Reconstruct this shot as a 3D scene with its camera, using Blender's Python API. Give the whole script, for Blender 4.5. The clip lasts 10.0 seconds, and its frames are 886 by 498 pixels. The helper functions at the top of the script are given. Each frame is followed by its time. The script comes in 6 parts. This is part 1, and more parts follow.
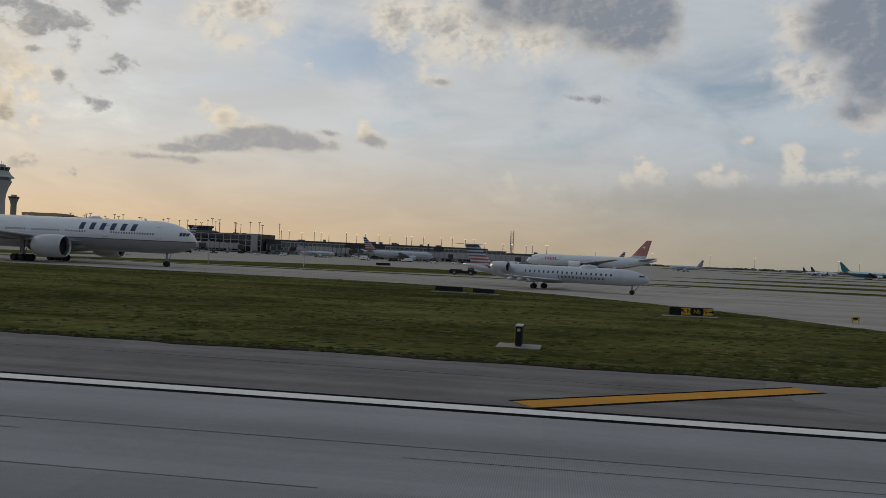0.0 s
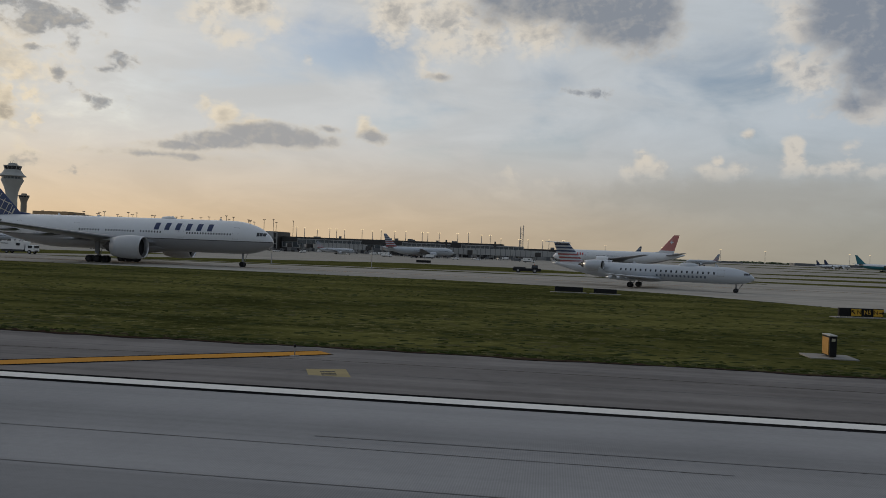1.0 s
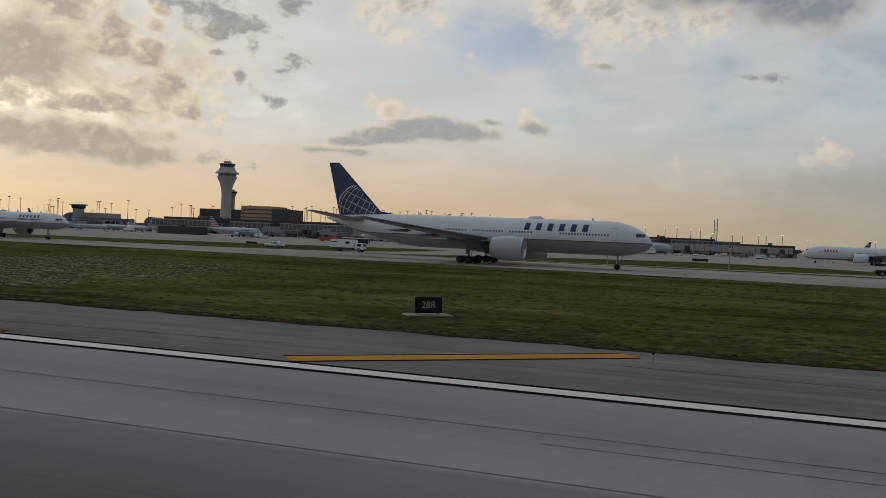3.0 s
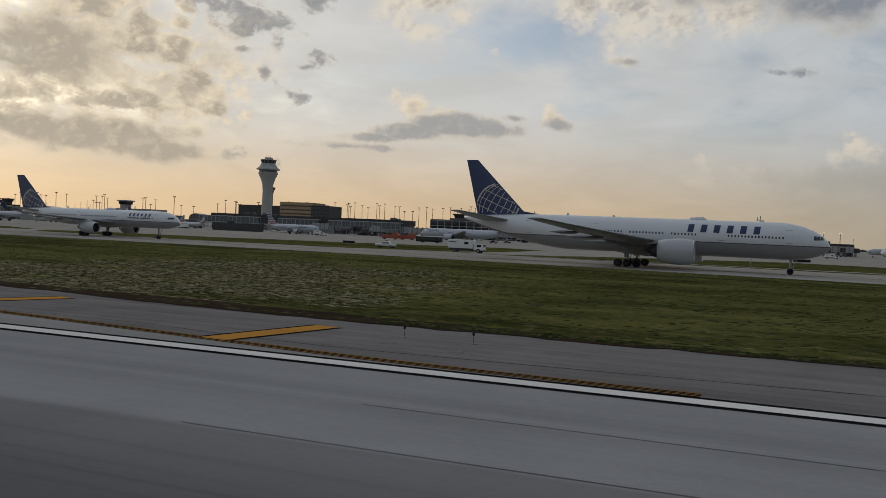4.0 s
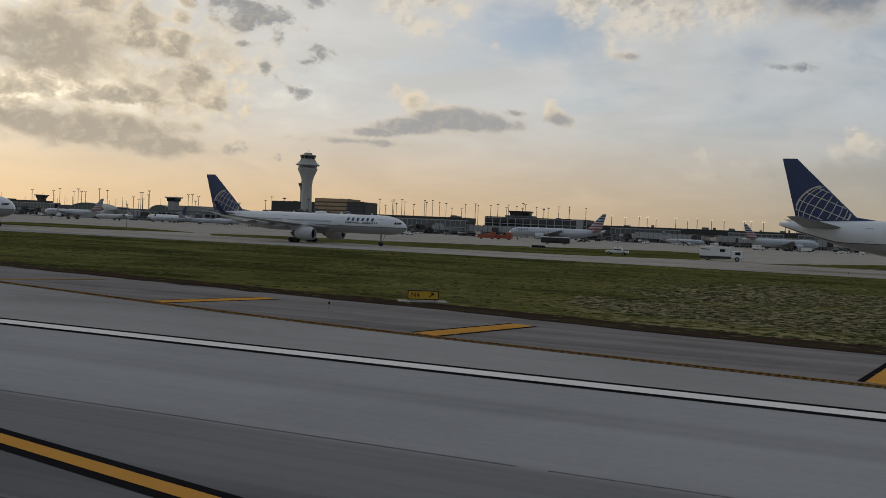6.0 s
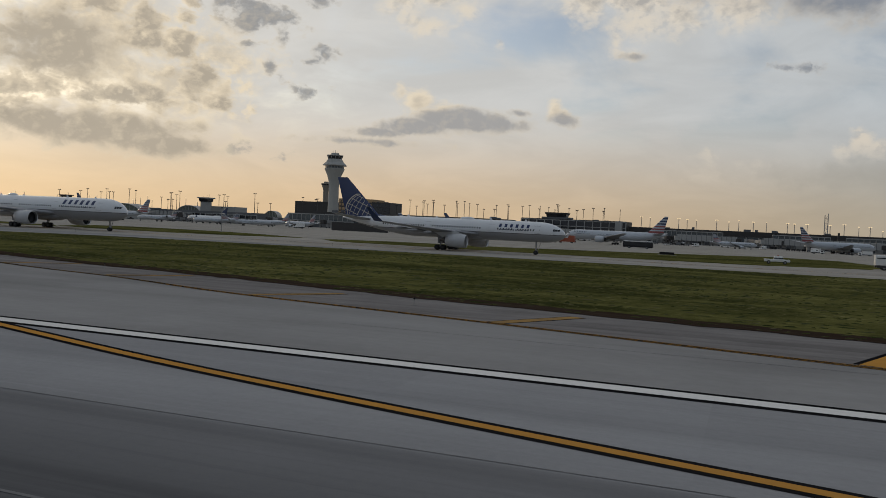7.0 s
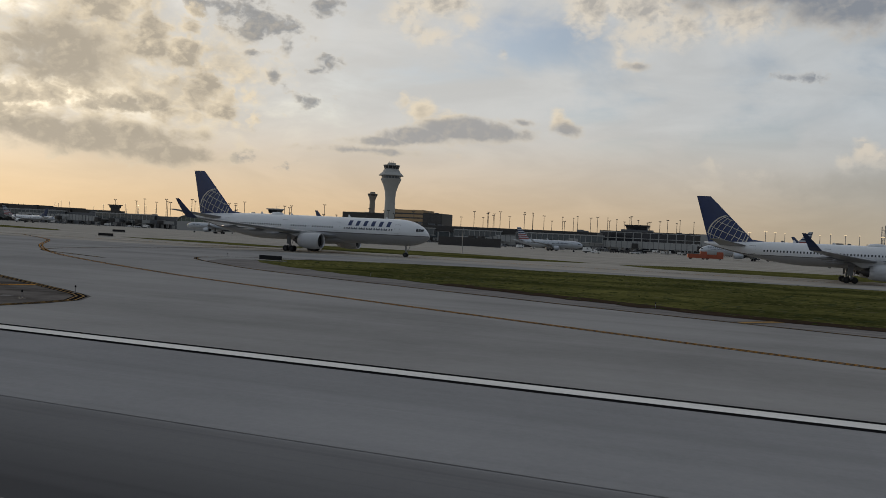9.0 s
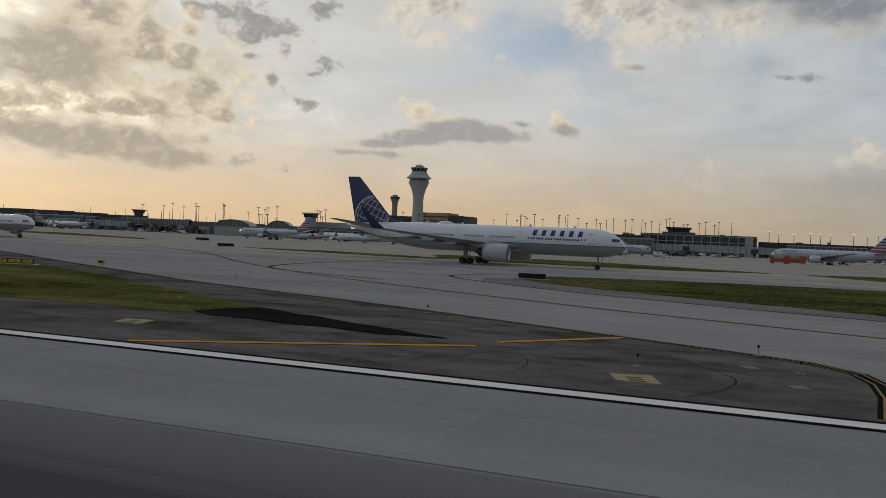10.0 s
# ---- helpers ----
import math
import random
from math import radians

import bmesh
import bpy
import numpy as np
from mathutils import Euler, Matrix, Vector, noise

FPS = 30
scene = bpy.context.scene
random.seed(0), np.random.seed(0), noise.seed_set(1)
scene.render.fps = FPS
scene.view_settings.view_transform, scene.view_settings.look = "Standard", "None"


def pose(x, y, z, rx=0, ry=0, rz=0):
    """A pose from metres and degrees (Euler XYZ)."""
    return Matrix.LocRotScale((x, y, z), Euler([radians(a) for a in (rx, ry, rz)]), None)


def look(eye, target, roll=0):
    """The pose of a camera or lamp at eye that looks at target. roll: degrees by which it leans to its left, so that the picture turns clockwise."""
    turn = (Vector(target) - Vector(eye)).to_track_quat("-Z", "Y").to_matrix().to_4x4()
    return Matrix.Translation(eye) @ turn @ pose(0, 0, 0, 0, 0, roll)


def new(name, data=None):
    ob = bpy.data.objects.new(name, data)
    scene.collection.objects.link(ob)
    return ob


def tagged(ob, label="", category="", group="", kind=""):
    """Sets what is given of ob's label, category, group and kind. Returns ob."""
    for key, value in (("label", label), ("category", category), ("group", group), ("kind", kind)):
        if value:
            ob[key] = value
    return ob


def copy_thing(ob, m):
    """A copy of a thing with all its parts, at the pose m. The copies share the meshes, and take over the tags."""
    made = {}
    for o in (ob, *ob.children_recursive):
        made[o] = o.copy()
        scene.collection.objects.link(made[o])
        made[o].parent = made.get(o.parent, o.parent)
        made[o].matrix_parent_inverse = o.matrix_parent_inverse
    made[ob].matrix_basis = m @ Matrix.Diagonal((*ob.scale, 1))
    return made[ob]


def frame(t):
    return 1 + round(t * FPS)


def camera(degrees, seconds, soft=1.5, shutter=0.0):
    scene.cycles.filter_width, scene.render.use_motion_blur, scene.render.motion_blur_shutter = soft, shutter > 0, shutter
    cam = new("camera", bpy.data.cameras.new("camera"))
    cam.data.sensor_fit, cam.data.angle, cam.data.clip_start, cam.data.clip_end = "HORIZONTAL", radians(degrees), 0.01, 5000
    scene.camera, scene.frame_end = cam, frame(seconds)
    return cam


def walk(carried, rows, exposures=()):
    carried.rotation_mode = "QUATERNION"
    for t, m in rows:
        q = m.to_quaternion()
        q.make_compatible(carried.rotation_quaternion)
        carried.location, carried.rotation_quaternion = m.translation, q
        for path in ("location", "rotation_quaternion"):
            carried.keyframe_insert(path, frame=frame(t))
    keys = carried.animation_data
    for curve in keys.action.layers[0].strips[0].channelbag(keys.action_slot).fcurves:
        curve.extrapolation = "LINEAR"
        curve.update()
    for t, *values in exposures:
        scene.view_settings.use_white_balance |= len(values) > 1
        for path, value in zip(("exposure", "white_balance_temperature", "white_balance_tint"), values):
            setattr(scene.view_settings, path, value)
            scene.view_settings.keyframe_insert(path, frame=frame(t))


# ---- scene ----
cam = camera(56.69, 10.0, soft=0.75)
PATH = [
    (0.0, pose(0.00, 0.0, 3.9, 90.331, -2.599, 7.410)),
    (0.5, pose(-6.84, 0.0, 3.9, 90.201, -2.400, 7.235)),
    (1.0, pose(-14.87, 0.0, 3.9, 89.999, -2.176, 7.469)),
    (1.5, pose(-23.83, 0.0, 3.9, 89.667, -1.990, 12.201)),
    (2.0, pose(-33.47, 0.0, 3.9, 89.473, -2.044, 14.716)),
    (2.5, pose(-43.78, 0.0, 3.9, 89.248, -2.206, 16.827)),
    (4.0, pose(-79.02, 0.0, 3.9, 88.699, -2.531, 20.297)),
    (4.5, pose(-91.99, 0.0, 3.9, 88.361, -2.508, 20.150)),
    (5.0, pose(-105.55, 0.0, 3.9, 88.266, -2.827, 20.038)),
    (5.5, pose(-119.78, 0.0, 3.9, 88.330, -2.603, 20.154)),
    (7.0, pose(-166.48, 0.0, 3.9, 88.332, -2.648, 20.633)),
    (7.5, pose(-183.58, 0.0, 3.9, 88.553, -2.770, 20.609)),
    (8.0, pose(-201.36, 0.0, 3.9, 88.580, -2.914, 20.497)),
    (8.5, pose(-219.69, 0.0, 3.9, 88.712, -2.811, 20.754)),
    (9.0, pose(-238.16, 0.0, 3.9, 88.958, -2.783, 20.844)),
    (9.5, pose(-256.67, 0.0, 3.9, 89.038, -2.654, 20.705)),
    (10.0, pose(-275.44, 0.0, 3.9, 89.094, -2.432, 20.804)),
]
walk(cam, PATH, ((0.0, 0.0, 6440, 10), (2.5, 0.0, 6540, 10), (4.0, 0.0, 6610, 10), (10.0, 0.0, 6610, 10)))

# ---- sky, sun ----
SUN_AZ, SUN_EL = 58.0, 11.0          # degrees to the left of +y, and up
sun_dir = Vector((-math.sin(radians(SUN_AZ)) * math.cos(radians(SUN_EL)), math.cos(radians(SUN_AZ)) * math.cos(radians(SUN_EL)), math.sin(radians(SUN_EL))))


class Net:
    """Small helper to write node trees as expressions."""

    def __init__(self, tree):
        self.t = tree
        tree.nodes.clear()

    def node(self, kind, **props):
        nd = self.t.nodes.new(kind)
        for key, value in props.items():
            setattr(nd, key, value)
        return nd

    def put(self, socket, value):
        if isinstance(value, bpy.types.NodeSocket):
            self.t.links.new(value, socket)
        elif value is not None:
            socket.default_value = value

    def math(self, op, a, b=None, c=None):
        nd = self.node("ShaderNodeMath", operation=op)
        for s, v in zip(nd.inputs, (a, b, c)):
            self.put(s, v)
        return nd.outputs[0]

    def vmath(self, op, a, b=None):
        nd = self.node("ShaderNodeVectorMath", operation=op)
        self.put(nd.inputs[0], a)
        self.put(nd.inputs[1], b)
        return nd.outputs[1] if op in ("DOT_PRODUCT", "LENGTH", "DISTANCE") else nd.outputs[0]

    def noise(self, vec, scale, detail=5.0, rough=0.55, dist=0.0):
        nd = self.node("ShaderNodeTexNoise")
        self.put(nd.inputs["Vector"], vec)
        for key, value in (("Scale", scale), ("Detail", detail), ("Roughness", rough), ("Distortion", dist)):
            nd.inputs[key].default_value = value
        return nd.outputs["Fac"]

    def mix(self, f, a, b, mode="MIX"):
        nd = self.node("ShaderNodeMix", data_type="RGBA", blend_type=mode)
        self.put(nd.inputs[0], f)
        self.put(nd.inputs[6], a)
        self.put(nd.inputs[7], b)
        return nd.outputs[2]

    def smooth(self, v, lo, hi, a=0.0, b=1.0):
        nd = self.node("ShaderNodeMapRange", interpolation_type="SMOOTHSTEP")
        for s, x in zip(nd.inputs, (v, lo, hi, a, b)):
            self.put(s, x)
        return nd.outputs[0]

    def scale(self, vec, sx, sy, sz, off=(0, 0, 0)):
        nd = self.node("ShaderNodeMapping")
        self.put(nd.inputs[0], vec)
        nd.inputs[1].default_value = off
        nd.inputs[3].default_value = (sx, sy, sz)
        return nd.outputs[0]


world = bpy.data.worlds.new("evening_sky")
scene.world = world
world.use_nodes = True
N = Net(world.node_tree)
way = N.node("ShaderNodeTexCoord").outputs["Generated"]
sep = N.node("ShaderNodeSeparateXYZ")
N.put(sep.inputs[0], way)
wx, wy, wz = sep.outputs
az = N.math("MULTIPLY", N.math("ARCTAN2", N.math("MULTIPLY", wx, -1.0), wy), 57.2958)
el = N.math("MULTIPLY", N.math("ARCSINE", wz), 57.2958)
nishita = N.node("ShaderNodeTexSky", sky_type="NISHITA", sun_disc=False, sun_elevation=radians(SUN_EL), sun_rotation=radians(-SUN_AZ), air_density=1.0, dust_density=2.0)
clear = N.mix(1.0, nishita.outputs[0], (0.083, 0.094, 0.116, 1), "MULTIPLY")
# closeness to the sun drives the colour of the thin high veil
facing = N.vmath("DOT_PRODUCT", way, tuple(sun_dir))
glow = N.smooth(facing, 0.15, 0.98)
near_sun = N.smooth(facing, 0.80, 1.0)
low = N.smooth(el, 0.0, 9.0, 1.0, 0.0)
veil_far = N.mix(low, (0.43, 0.478, 0.52, 1), (0.312, 0.296, 0.248, 1))
veil_near = N.mix(low, (0.605, 0.60, 0.58, 1), (0.685, 0.50, 0.31, 1))
veil = N.mix(glow, veil_far, veil_near)
# faint layered stratus over the whole sky
layers = N.node("ShaderNodeCombineXYZ")
N.put(layers.inputs[0], N.math("MULTIPLY", az, 0.07))
N.put(layers.inputs[1], N.math("MULTIPLY", el, 0.22))
stratus = N.smooth(N.noise(layers.outputs[0], 1.6, 6.0, 0.58, 0.6), 0.30, 0.70, 0.94, 1.06)
tone = N.node("ShaderNodeCombineXYZ")
for slot in tone.inputs:
    N.put(slot, stratus)
veil = N.mix(1.0, veil, tone.outputs[0], "MULTIPLY")
flat = N.node("ShaderNodeCombineXYZ")
N.put(flat.inputs[0], N.math("MULTIPLY", az, 0.1))
N.put(flat.inputs[1], N.math("MULTIPLY", el, 0.2))
plane = flat.outputs[0]


def blob(a, e, sa, se, u0, v0):
    u = N.math("DIVIDE", N.math("SUBTRACT", u0, float(a)), float(sa))
    v = N.math("DIVIDE", N.math("SUBTRACT", v0, float(e)), float(se))
    return N.math("SUBTRACT", 1.0, N.math("SQRT", N.math("ADD", N.math("MULTIPLY", u, u), N.math("MULTIPLY", v, v))))


# thin cirrus over the clear sky, opening to blue here and there
thin = N.noise(N.scale(plane, 1.0, 1.0, 1.0, (3.1, 0.4, 0)), 1.3, 6.0, 0.55, 0.35)
gap = N.math("MAXIMUM", blob(15.5, 13.6, 6.5, 3.4, az, el), N.math("MULTIPLY", blob(-10.0, 12.0, 8.0, 4.0, az, el), 0.3))
thin = N.math("SUBTRACT", thin, N.smooth(gap, 0.0, 1.0, 0.0, 0.30))
haze = N.math("MAXIMUM", N.smooth(thin, 0.14, 0.54), N.smooth(el, 5.0, 11.0, 1.0, 0.0))
base = N.mix(N.math("MULTIPLY_ADD", haze, 0.72, 0.24), clear, veil)
# the clouds, in degrees: azimuth, elevation, half width, half height, thickness
LEFT_BANK = ((49.5, 6.8, 4.0, 2.0, 0.7), (43.8, 13.2, 2.6, 1.9, 0.7), (40.9, 11.6, 2.0, 2.6, 0.95), (38.8, 10.9, 1.9, 1.9, 0.9), (42.4, 7.3, 6.2, 1.25, 0.75), (36.2, 7.4, 3.2, 0.8, 0.6), (37.4, 9.0, 3.0, 1.5, 0.8), (38.4, 13.0, 1.8, 1.2, 0.5))
LEFT_BASE = ((46.2, 10.1, 4.3, 2.6, 1.0), (44.5, 5.3, 8.6, 1.45, 1.0), (39.4, 4.4, 4.2, 0.9, 0.9), (52.8, 9.0, 4.2, 4.3, 1.0))
CREAM = ((44.0, 10.5, 9.0, 6.0, 1.0), (38.6, 8.6, 5.2, 4.0, 0.9), (42.5, 6.0, 8.5, 2.0, 0.7), (36.6, 10.6, 4.6, 3.4, 0.7))
WISPS = ((36.3, 13.9, 2.2, 1.4, 0.8), (38.3, 14.4, 2.4, 0.9, 0.7), (34.1, 13.3, 2.8, 1.8, 0.9), (31.8, 12.7, 1.4, 1.2, 0.7), (30.0, 14.9, 1.6, 1.0, 0.9), (29.4, 11.2, 0.8, 0.65, 0.6), (30.4, 10.6, 1.1, 0.28, 0.5),
         (32.9, 10.2, 0.42, 0.75, 0.5), (32.2, 9.4, 0.40, 0.40, 0.45), (34.2, 11.4, 1.4, 0.6, 0.6), (33.2, 6.4, 0.95, 0.32, 0.45), (34.7, 4.5, 1.2, 0.35, 0.35), (32.0, 4.0, 0.9, 0.28, 0.3), (30.2, 8.6, 1.1, 0.45, 0.35), (-2.6, 10.9, 1.9, 0.40, 0.45))
LENS = ((19.7, 7.3, 3.6, 0.95, 1.0), (16.9, 7.05, 2.0, 0.62, 0.7), (22.8, 6.7, 3.0, 0.70, 0.8), (25.5, 6.2, 2.6, 0.36, 0.5), (26.7, 5.5, 3.6, 0.26, 0.4), (12.7, 7.5, 1.05, 0.6, 0.6), (15.6, 7.9, 0.95, 0.26, 0.45),
        (8.2, 11.8, 0.8, 0.25, 0.35))
LENS_TOP = ((22.8, 8.4, 1.6, 1.15, 0.8), (23.9, 8.9, 0.7, 0.7, 0.6), (21.2, 8.1, 1.5, 0.7, 0.6), (13.3, 8.2, 0.68, 0.70, 0.7), (12.6, 7.9, 0.62, 0.6, 0.6))
DARK_SHEET = ((-3.4, 16.9, 5.2, 3.35, 1.0), (1.3, 17.2, 3.2, 2.3, 0.8), (-5.4, 16.2, 3.6, 3.1, 1.0), (-18.3, 15.4, 3.3, 3.1, 0.9), (-20.0, 12.7, 3.0, 3.5, 0.8), (-21.5, 15.8, 4.0, 3.9, 1.0), (-18.8, 10.0, 2.0, 1.2, 0.5), (4.4, 17.2, 2.8, 2.3, 0.6))
LIT_SHEET = ((11.4, 15.8, 2.2, 2.3, 0.9), (7.9, 15.6, 3.2, 2.6, 0.9), (5.1, 14.4, 2.6, 1.4, 0.7), (9.4, 12.7, 0.6, 1.0, 0.5), (8.6, 11.9, 0.9, 0.45, 0.45), (21.5, 15.8, 2.8, 1.5, 0.9), (24.0, 14.9, 1.8, 1.2, 0.55), (1.5, 14.9, 3.2, 1.6, 0.7),
             (-15.0, 15.2, 1.8, 1.9, 0.7), (-16.4, 11.9, 2.2, 1.8, 0.65), (-14.9, 12.6, 1.8, 1.0, 0.55), (-19.4, 9.5, 2.3, 0.9, 0.6), (22.9, 13.6, 2.2, 0.7, 0.42), (17.2, 12.6, 0.36, 0.36, 0.4), (19.9, 14.7, 0.9, 0.8, 0.42))
HEAPS = ((-6.0, 6.2, 1.0, 1.25, 0.9), (-5.1, 5.6, 0.8, 0.8, 0.7), (-6.9, 5.8, 1.1, 0.8, 0.7), (-10.6, 5.7, 1.3, 0.75, 0.8), (-10.8, 6.4, 0.5, 0.5, 0.7), (-12.1, 5.9, 1.1, 0.6, 0.6), (-15.4, 7.3, 0.75, 0.9, 0.9), (-15.4, 6.2, 1.1, 1.0, 0.9),
         (-16.7, 5.8, 1.1, 0.6, 0.7), (-18.3, 6.0, 1.6, 0.7, 0.7), (-12.7, 8.2, 0.55, 0.55, 0.55), (2.9, 5.1, 0.9, 0.7, 0.42), (3.6, 4.1, 1.5, 0.6, 0.40), (-18.5, 7.3, 0.8, 0.6, 0.5), (-0.1, 4.8, 1.2, 0.5, 0.40), (-19.9, 5.7, 1.7, 0.6, 0.6))
fine = N.node("ShaderNodeCombineXYZ")
N.put(fine.inputs[0], az)
N.put(fine.inputs[1], N.math("MULTIPLY", el, 1.35))
fine = fine.outputs[0]
aim = N.node("ShaderNodeCombineXYZ")
N.put(aim.inputs[0], az)
N.put(aim.inputs[1], el)
drift = N.noise(N.scale(fine, 1, 1, 1, (7.7, 3.1, 0)), 0.22, 4.0, 0.5)


def heap(shift):
    """Billowing cloud relief of about -1 to 1, looked up a little way off."""
    at = N.scale(fine, 1, 1, 1, shift)
    warp = N.node("ShaderNodeVectorMath", operation="MULTIPLY_ADD")
    bend = N.node("ShaderNodeTexNoise")
    N.put(bend.inputs["Vector"], at)
    for key, value in (("Scale", 0.55), ("Detail", 5.0), ("Roughness", 0.6)):
        bend.inputs[key].default_value = value
    N.put(warp.inputs[0], bend.outputs["Color"])
    warp.inputs[1].default_value = (2.2, 2.2, 0.0)
    N.put(warp.inputs[2], at)
    puff = N.node("ShaderNodeTexVoronoi", feature="SMOOTH_F1", voronoi_dimensions="2D")
    N.put(puff.inputs["Vector"], warp.outputs[0])
    for key, value in (("Scale", 0.62), ("Detail", 2.0), ("Roughness", 0.55), ("Smoothness", 0.35)):
        puff.inputs[key].default_value = value
    billow = N.noise(at, 0.42, 9.0, 0.56, 0.25)
    curl = N.noise(N.scale(at, 1, 1, 1, (31.0, 12.0, 4.0)), 1.05, 8.0, 0.62, 0.3)
    sum_ = N.math("ADD", N.math("MULTIPLY_ADD", billow, 2.8, -1.4), N.math("MULTIPLY_ADD", curl, 1.1, -0.55))
    return N.math("ADD", sum_, N.math("MULTIPLY_ADD", puff.outputs["Distance"], -1.1, 0.5)), billow, curl


rough, billow, curl = heap((0, 0, 0))
sunward, _, _ = heap((0.32, 0.16, 0))
# parts of a cloud that stand out towards the sun are lit, those behind them shaded
relief = N.math("SUBTRACT", rough, sunward)
rough = N.math("ADD", rough, N.math("MULTIPLY_ADD", drift, 1.0, -0.5))


def bank(spec, ragged, swell=0.14):
    """How far inside a group of oval clouds with ragged edges a direction lies; 0 at the edge."""
    total = None
    for a, e, sa, se, thick in spec:
        local = N.node("ShaderNodeVectorMath", operation="MULTIPLY_ADD")
        for slot, value in zip(local.inputs, (aim.outputs[0], (1.0 / sa, 1.0 / se, 0.0), (-a / sa, -e / se, 0.0))):
            N.put(slot, value)
        far_off = N.vmath("LENGTH", local.outputs[0])
        d = N.math("MULTIPLY_ADD", far_off, -thick, thick)
        total = d if total is None else N.math("SMOOTH_MAX", total, d, 0.12)
    return N.math("ADD", N.math("ADD", total, swell), N.math("MULTIPLY", rough, ragged))


def laid_over(under, depth, edge, cover, lit_tone, dark_tone, core, bumps, hold=1.0):
    """Lay a group of clouds over the sky: thin lit edges, darker cores, relief from the sun's side."""
    shade = N.math("SUBTRACT", N.smooth(depth, *core), N.math("MULTIPLY", relief, bumps))
    body = N.node("ShaderNodeClamp")
    N.put(body.inputs[0], N.math("MULTIPLY_ADD", mottle, bumps * 2.2, shade))
    return N.mix(N.math("MULTIPLY", N.smooth(depth, edge[0], edge[1], 0.0, cover), hold), under, N.mix(body.outputs[0], lit_tone, dark_tone))


# slow changes of tone inside the clouds
mottle = N.math("ADD", N.math("SUBTRACT", 0.5, billow), N.math("MULTIPLY", N.math("SUBTRACT", 0.5, curl), 0.6))
# unseen grey cloud added outside the view, lowering the fill light on the ground
away = N.math("MAXIMUM", N.smooth(N.math("ABSOLUTE", N.math("SUBTRACT", az, 15.0)), 38.0, 55.0), N.smooth(el, 18.0, 26.0))
wide = N.smooth(N.noise(plane, 0.8, 5.0, 0.55), 0.36, 0.62)
lit = N.mix(glow, (0.62, 0.575, 0.51, 1), (0.80, 0.69, 0.52, 1))
dark_near = (0.385, 0.343, 0.282, 1)
dark_blue = N.mix(glow, (0.205, 0.235, 0.285, 1), (0.25, 0.26, 0.275, 1))
base_fade = N.smooth(el, 4.9, 6.6, 0.25, 1.0)
sky = base
sky = laid_over(sky, bank(CREAM, 0.45, 0.25), (0.0, 0.8), 0.80, lit, N.mix(0.55, lit, dark_near), (0.2, 1.0), 0.9)
sky = N.mix(N.smooth(N.math("ADD", N.vmath("LENGTH", N.scale(aim.outputs[0], 1 / 14.0, 1 / 1.5, 1.0, (14.0 / 14.0, -4.1 / 1.5, 0.0))), N.math("MULTIPLY", rough, 0.25)), 0.2, 1.2, 0.45, 0.0), sky, (0.325, 0.313, 0.278, 1))
sky = laid_over(sky, bank(HEAPS, 0.34), (-0.02, 0.55), 0.85, lit, (0.40, 0.385, 0.365, 1), (0.5, 1.4), 0.7, base_fade)
sky = laid_over(sky, bank(LIT_SHEET, 0.38, 0.22), (-0.12, 0.75), 0.88, N.mix(0.35, lit, (0.64, 0.62, 0.59, 1)), N.mix(0.65, lit, dark_blue), (0.35, 1.1), 0.9)
sky = laid_over(sky, bank(DARK_SHEET, 0.22, 0.10), (-0.16, 0.46), 0.94, N.mix(0.35, lit, dark_blue), dark_blue, (-0.06, 0.60), 0.30)
sky = laid_over(sky, bank(WISPS, 0.74, 0.20), (-0.10, 0.66), 0.88, N.mix(0.30, lit, dark_blue), dark_blue, (-0.1, 0.5), 0.35)
sky = laid_over(sky, bank(LEFT_BANK, 0.60, 0.16), (-0.06, 0.44), 0.88, lit, dark_near, (-0.04, 0.70), 0.60)
sky = laid_over(sky, bank(LEFT_BASE, 0.36, 0.10), (-0.22, 0.52), 0.88, N.mix(0.25, lit, dark_near), dark_near, (-0.10, 0.50), 0.42)
sky = laid_over(sky, bank(LENS_TOP, 0.40, 0.2), (-0.05, 0.70), 0.85, lit, N.mix(0.5, lit, dark_near), (0.3, 1.1), 0.7)
sky = laid_over(sky, bank(LENS, 0.34, 0.20), (-0.16, 0.50), 0.88, N.mix(0.35, lit, dark_near), (0.335, 0.332, 0.332, 1), (-0.1, 0.5), 0.25)
sky = N.mix(N.math("MULTIPLY", N.math("MULTIPLY", wide, away), 0.8), sky, (0.195, 0.24, 0.325, 1))
sky = N.mix(N.math("MULTIPLY", near_sun, 0.06), sky, (1.0, 0.82, 0.55, 1))
# evening sky dims away from the sun, out of view, to darken camera-facing sides
dim = N.node("ShaderNodeCombineXYZ")
for slot in dim.inputs:
    N.put(slot, N.smooth(facing, -0.75, 0.05, 0.60, 1.0))
sky = N.mix(1.0, sky, dim.outputs[0], "MULTIPLY")
back = N.node("ShaderNodeBackground")
N.put(back.inputs[0], sky)
back.inputs[1].default_value = 1.0
N.t.links.new(back.outputs[0], N.node("ShaderNodeOutputWorld").inputs[0])

sun = new("sun", bpy.data.lights.new("sun", "SUN"))
sun.data.energy, sun.data.angle, sun.data.color = 0.75, radians(15), (1.0, 0.80, 0.58)
sun.matrix_world = look(sun_dir * 100, (0, 0, 0))

# ---- materials ----


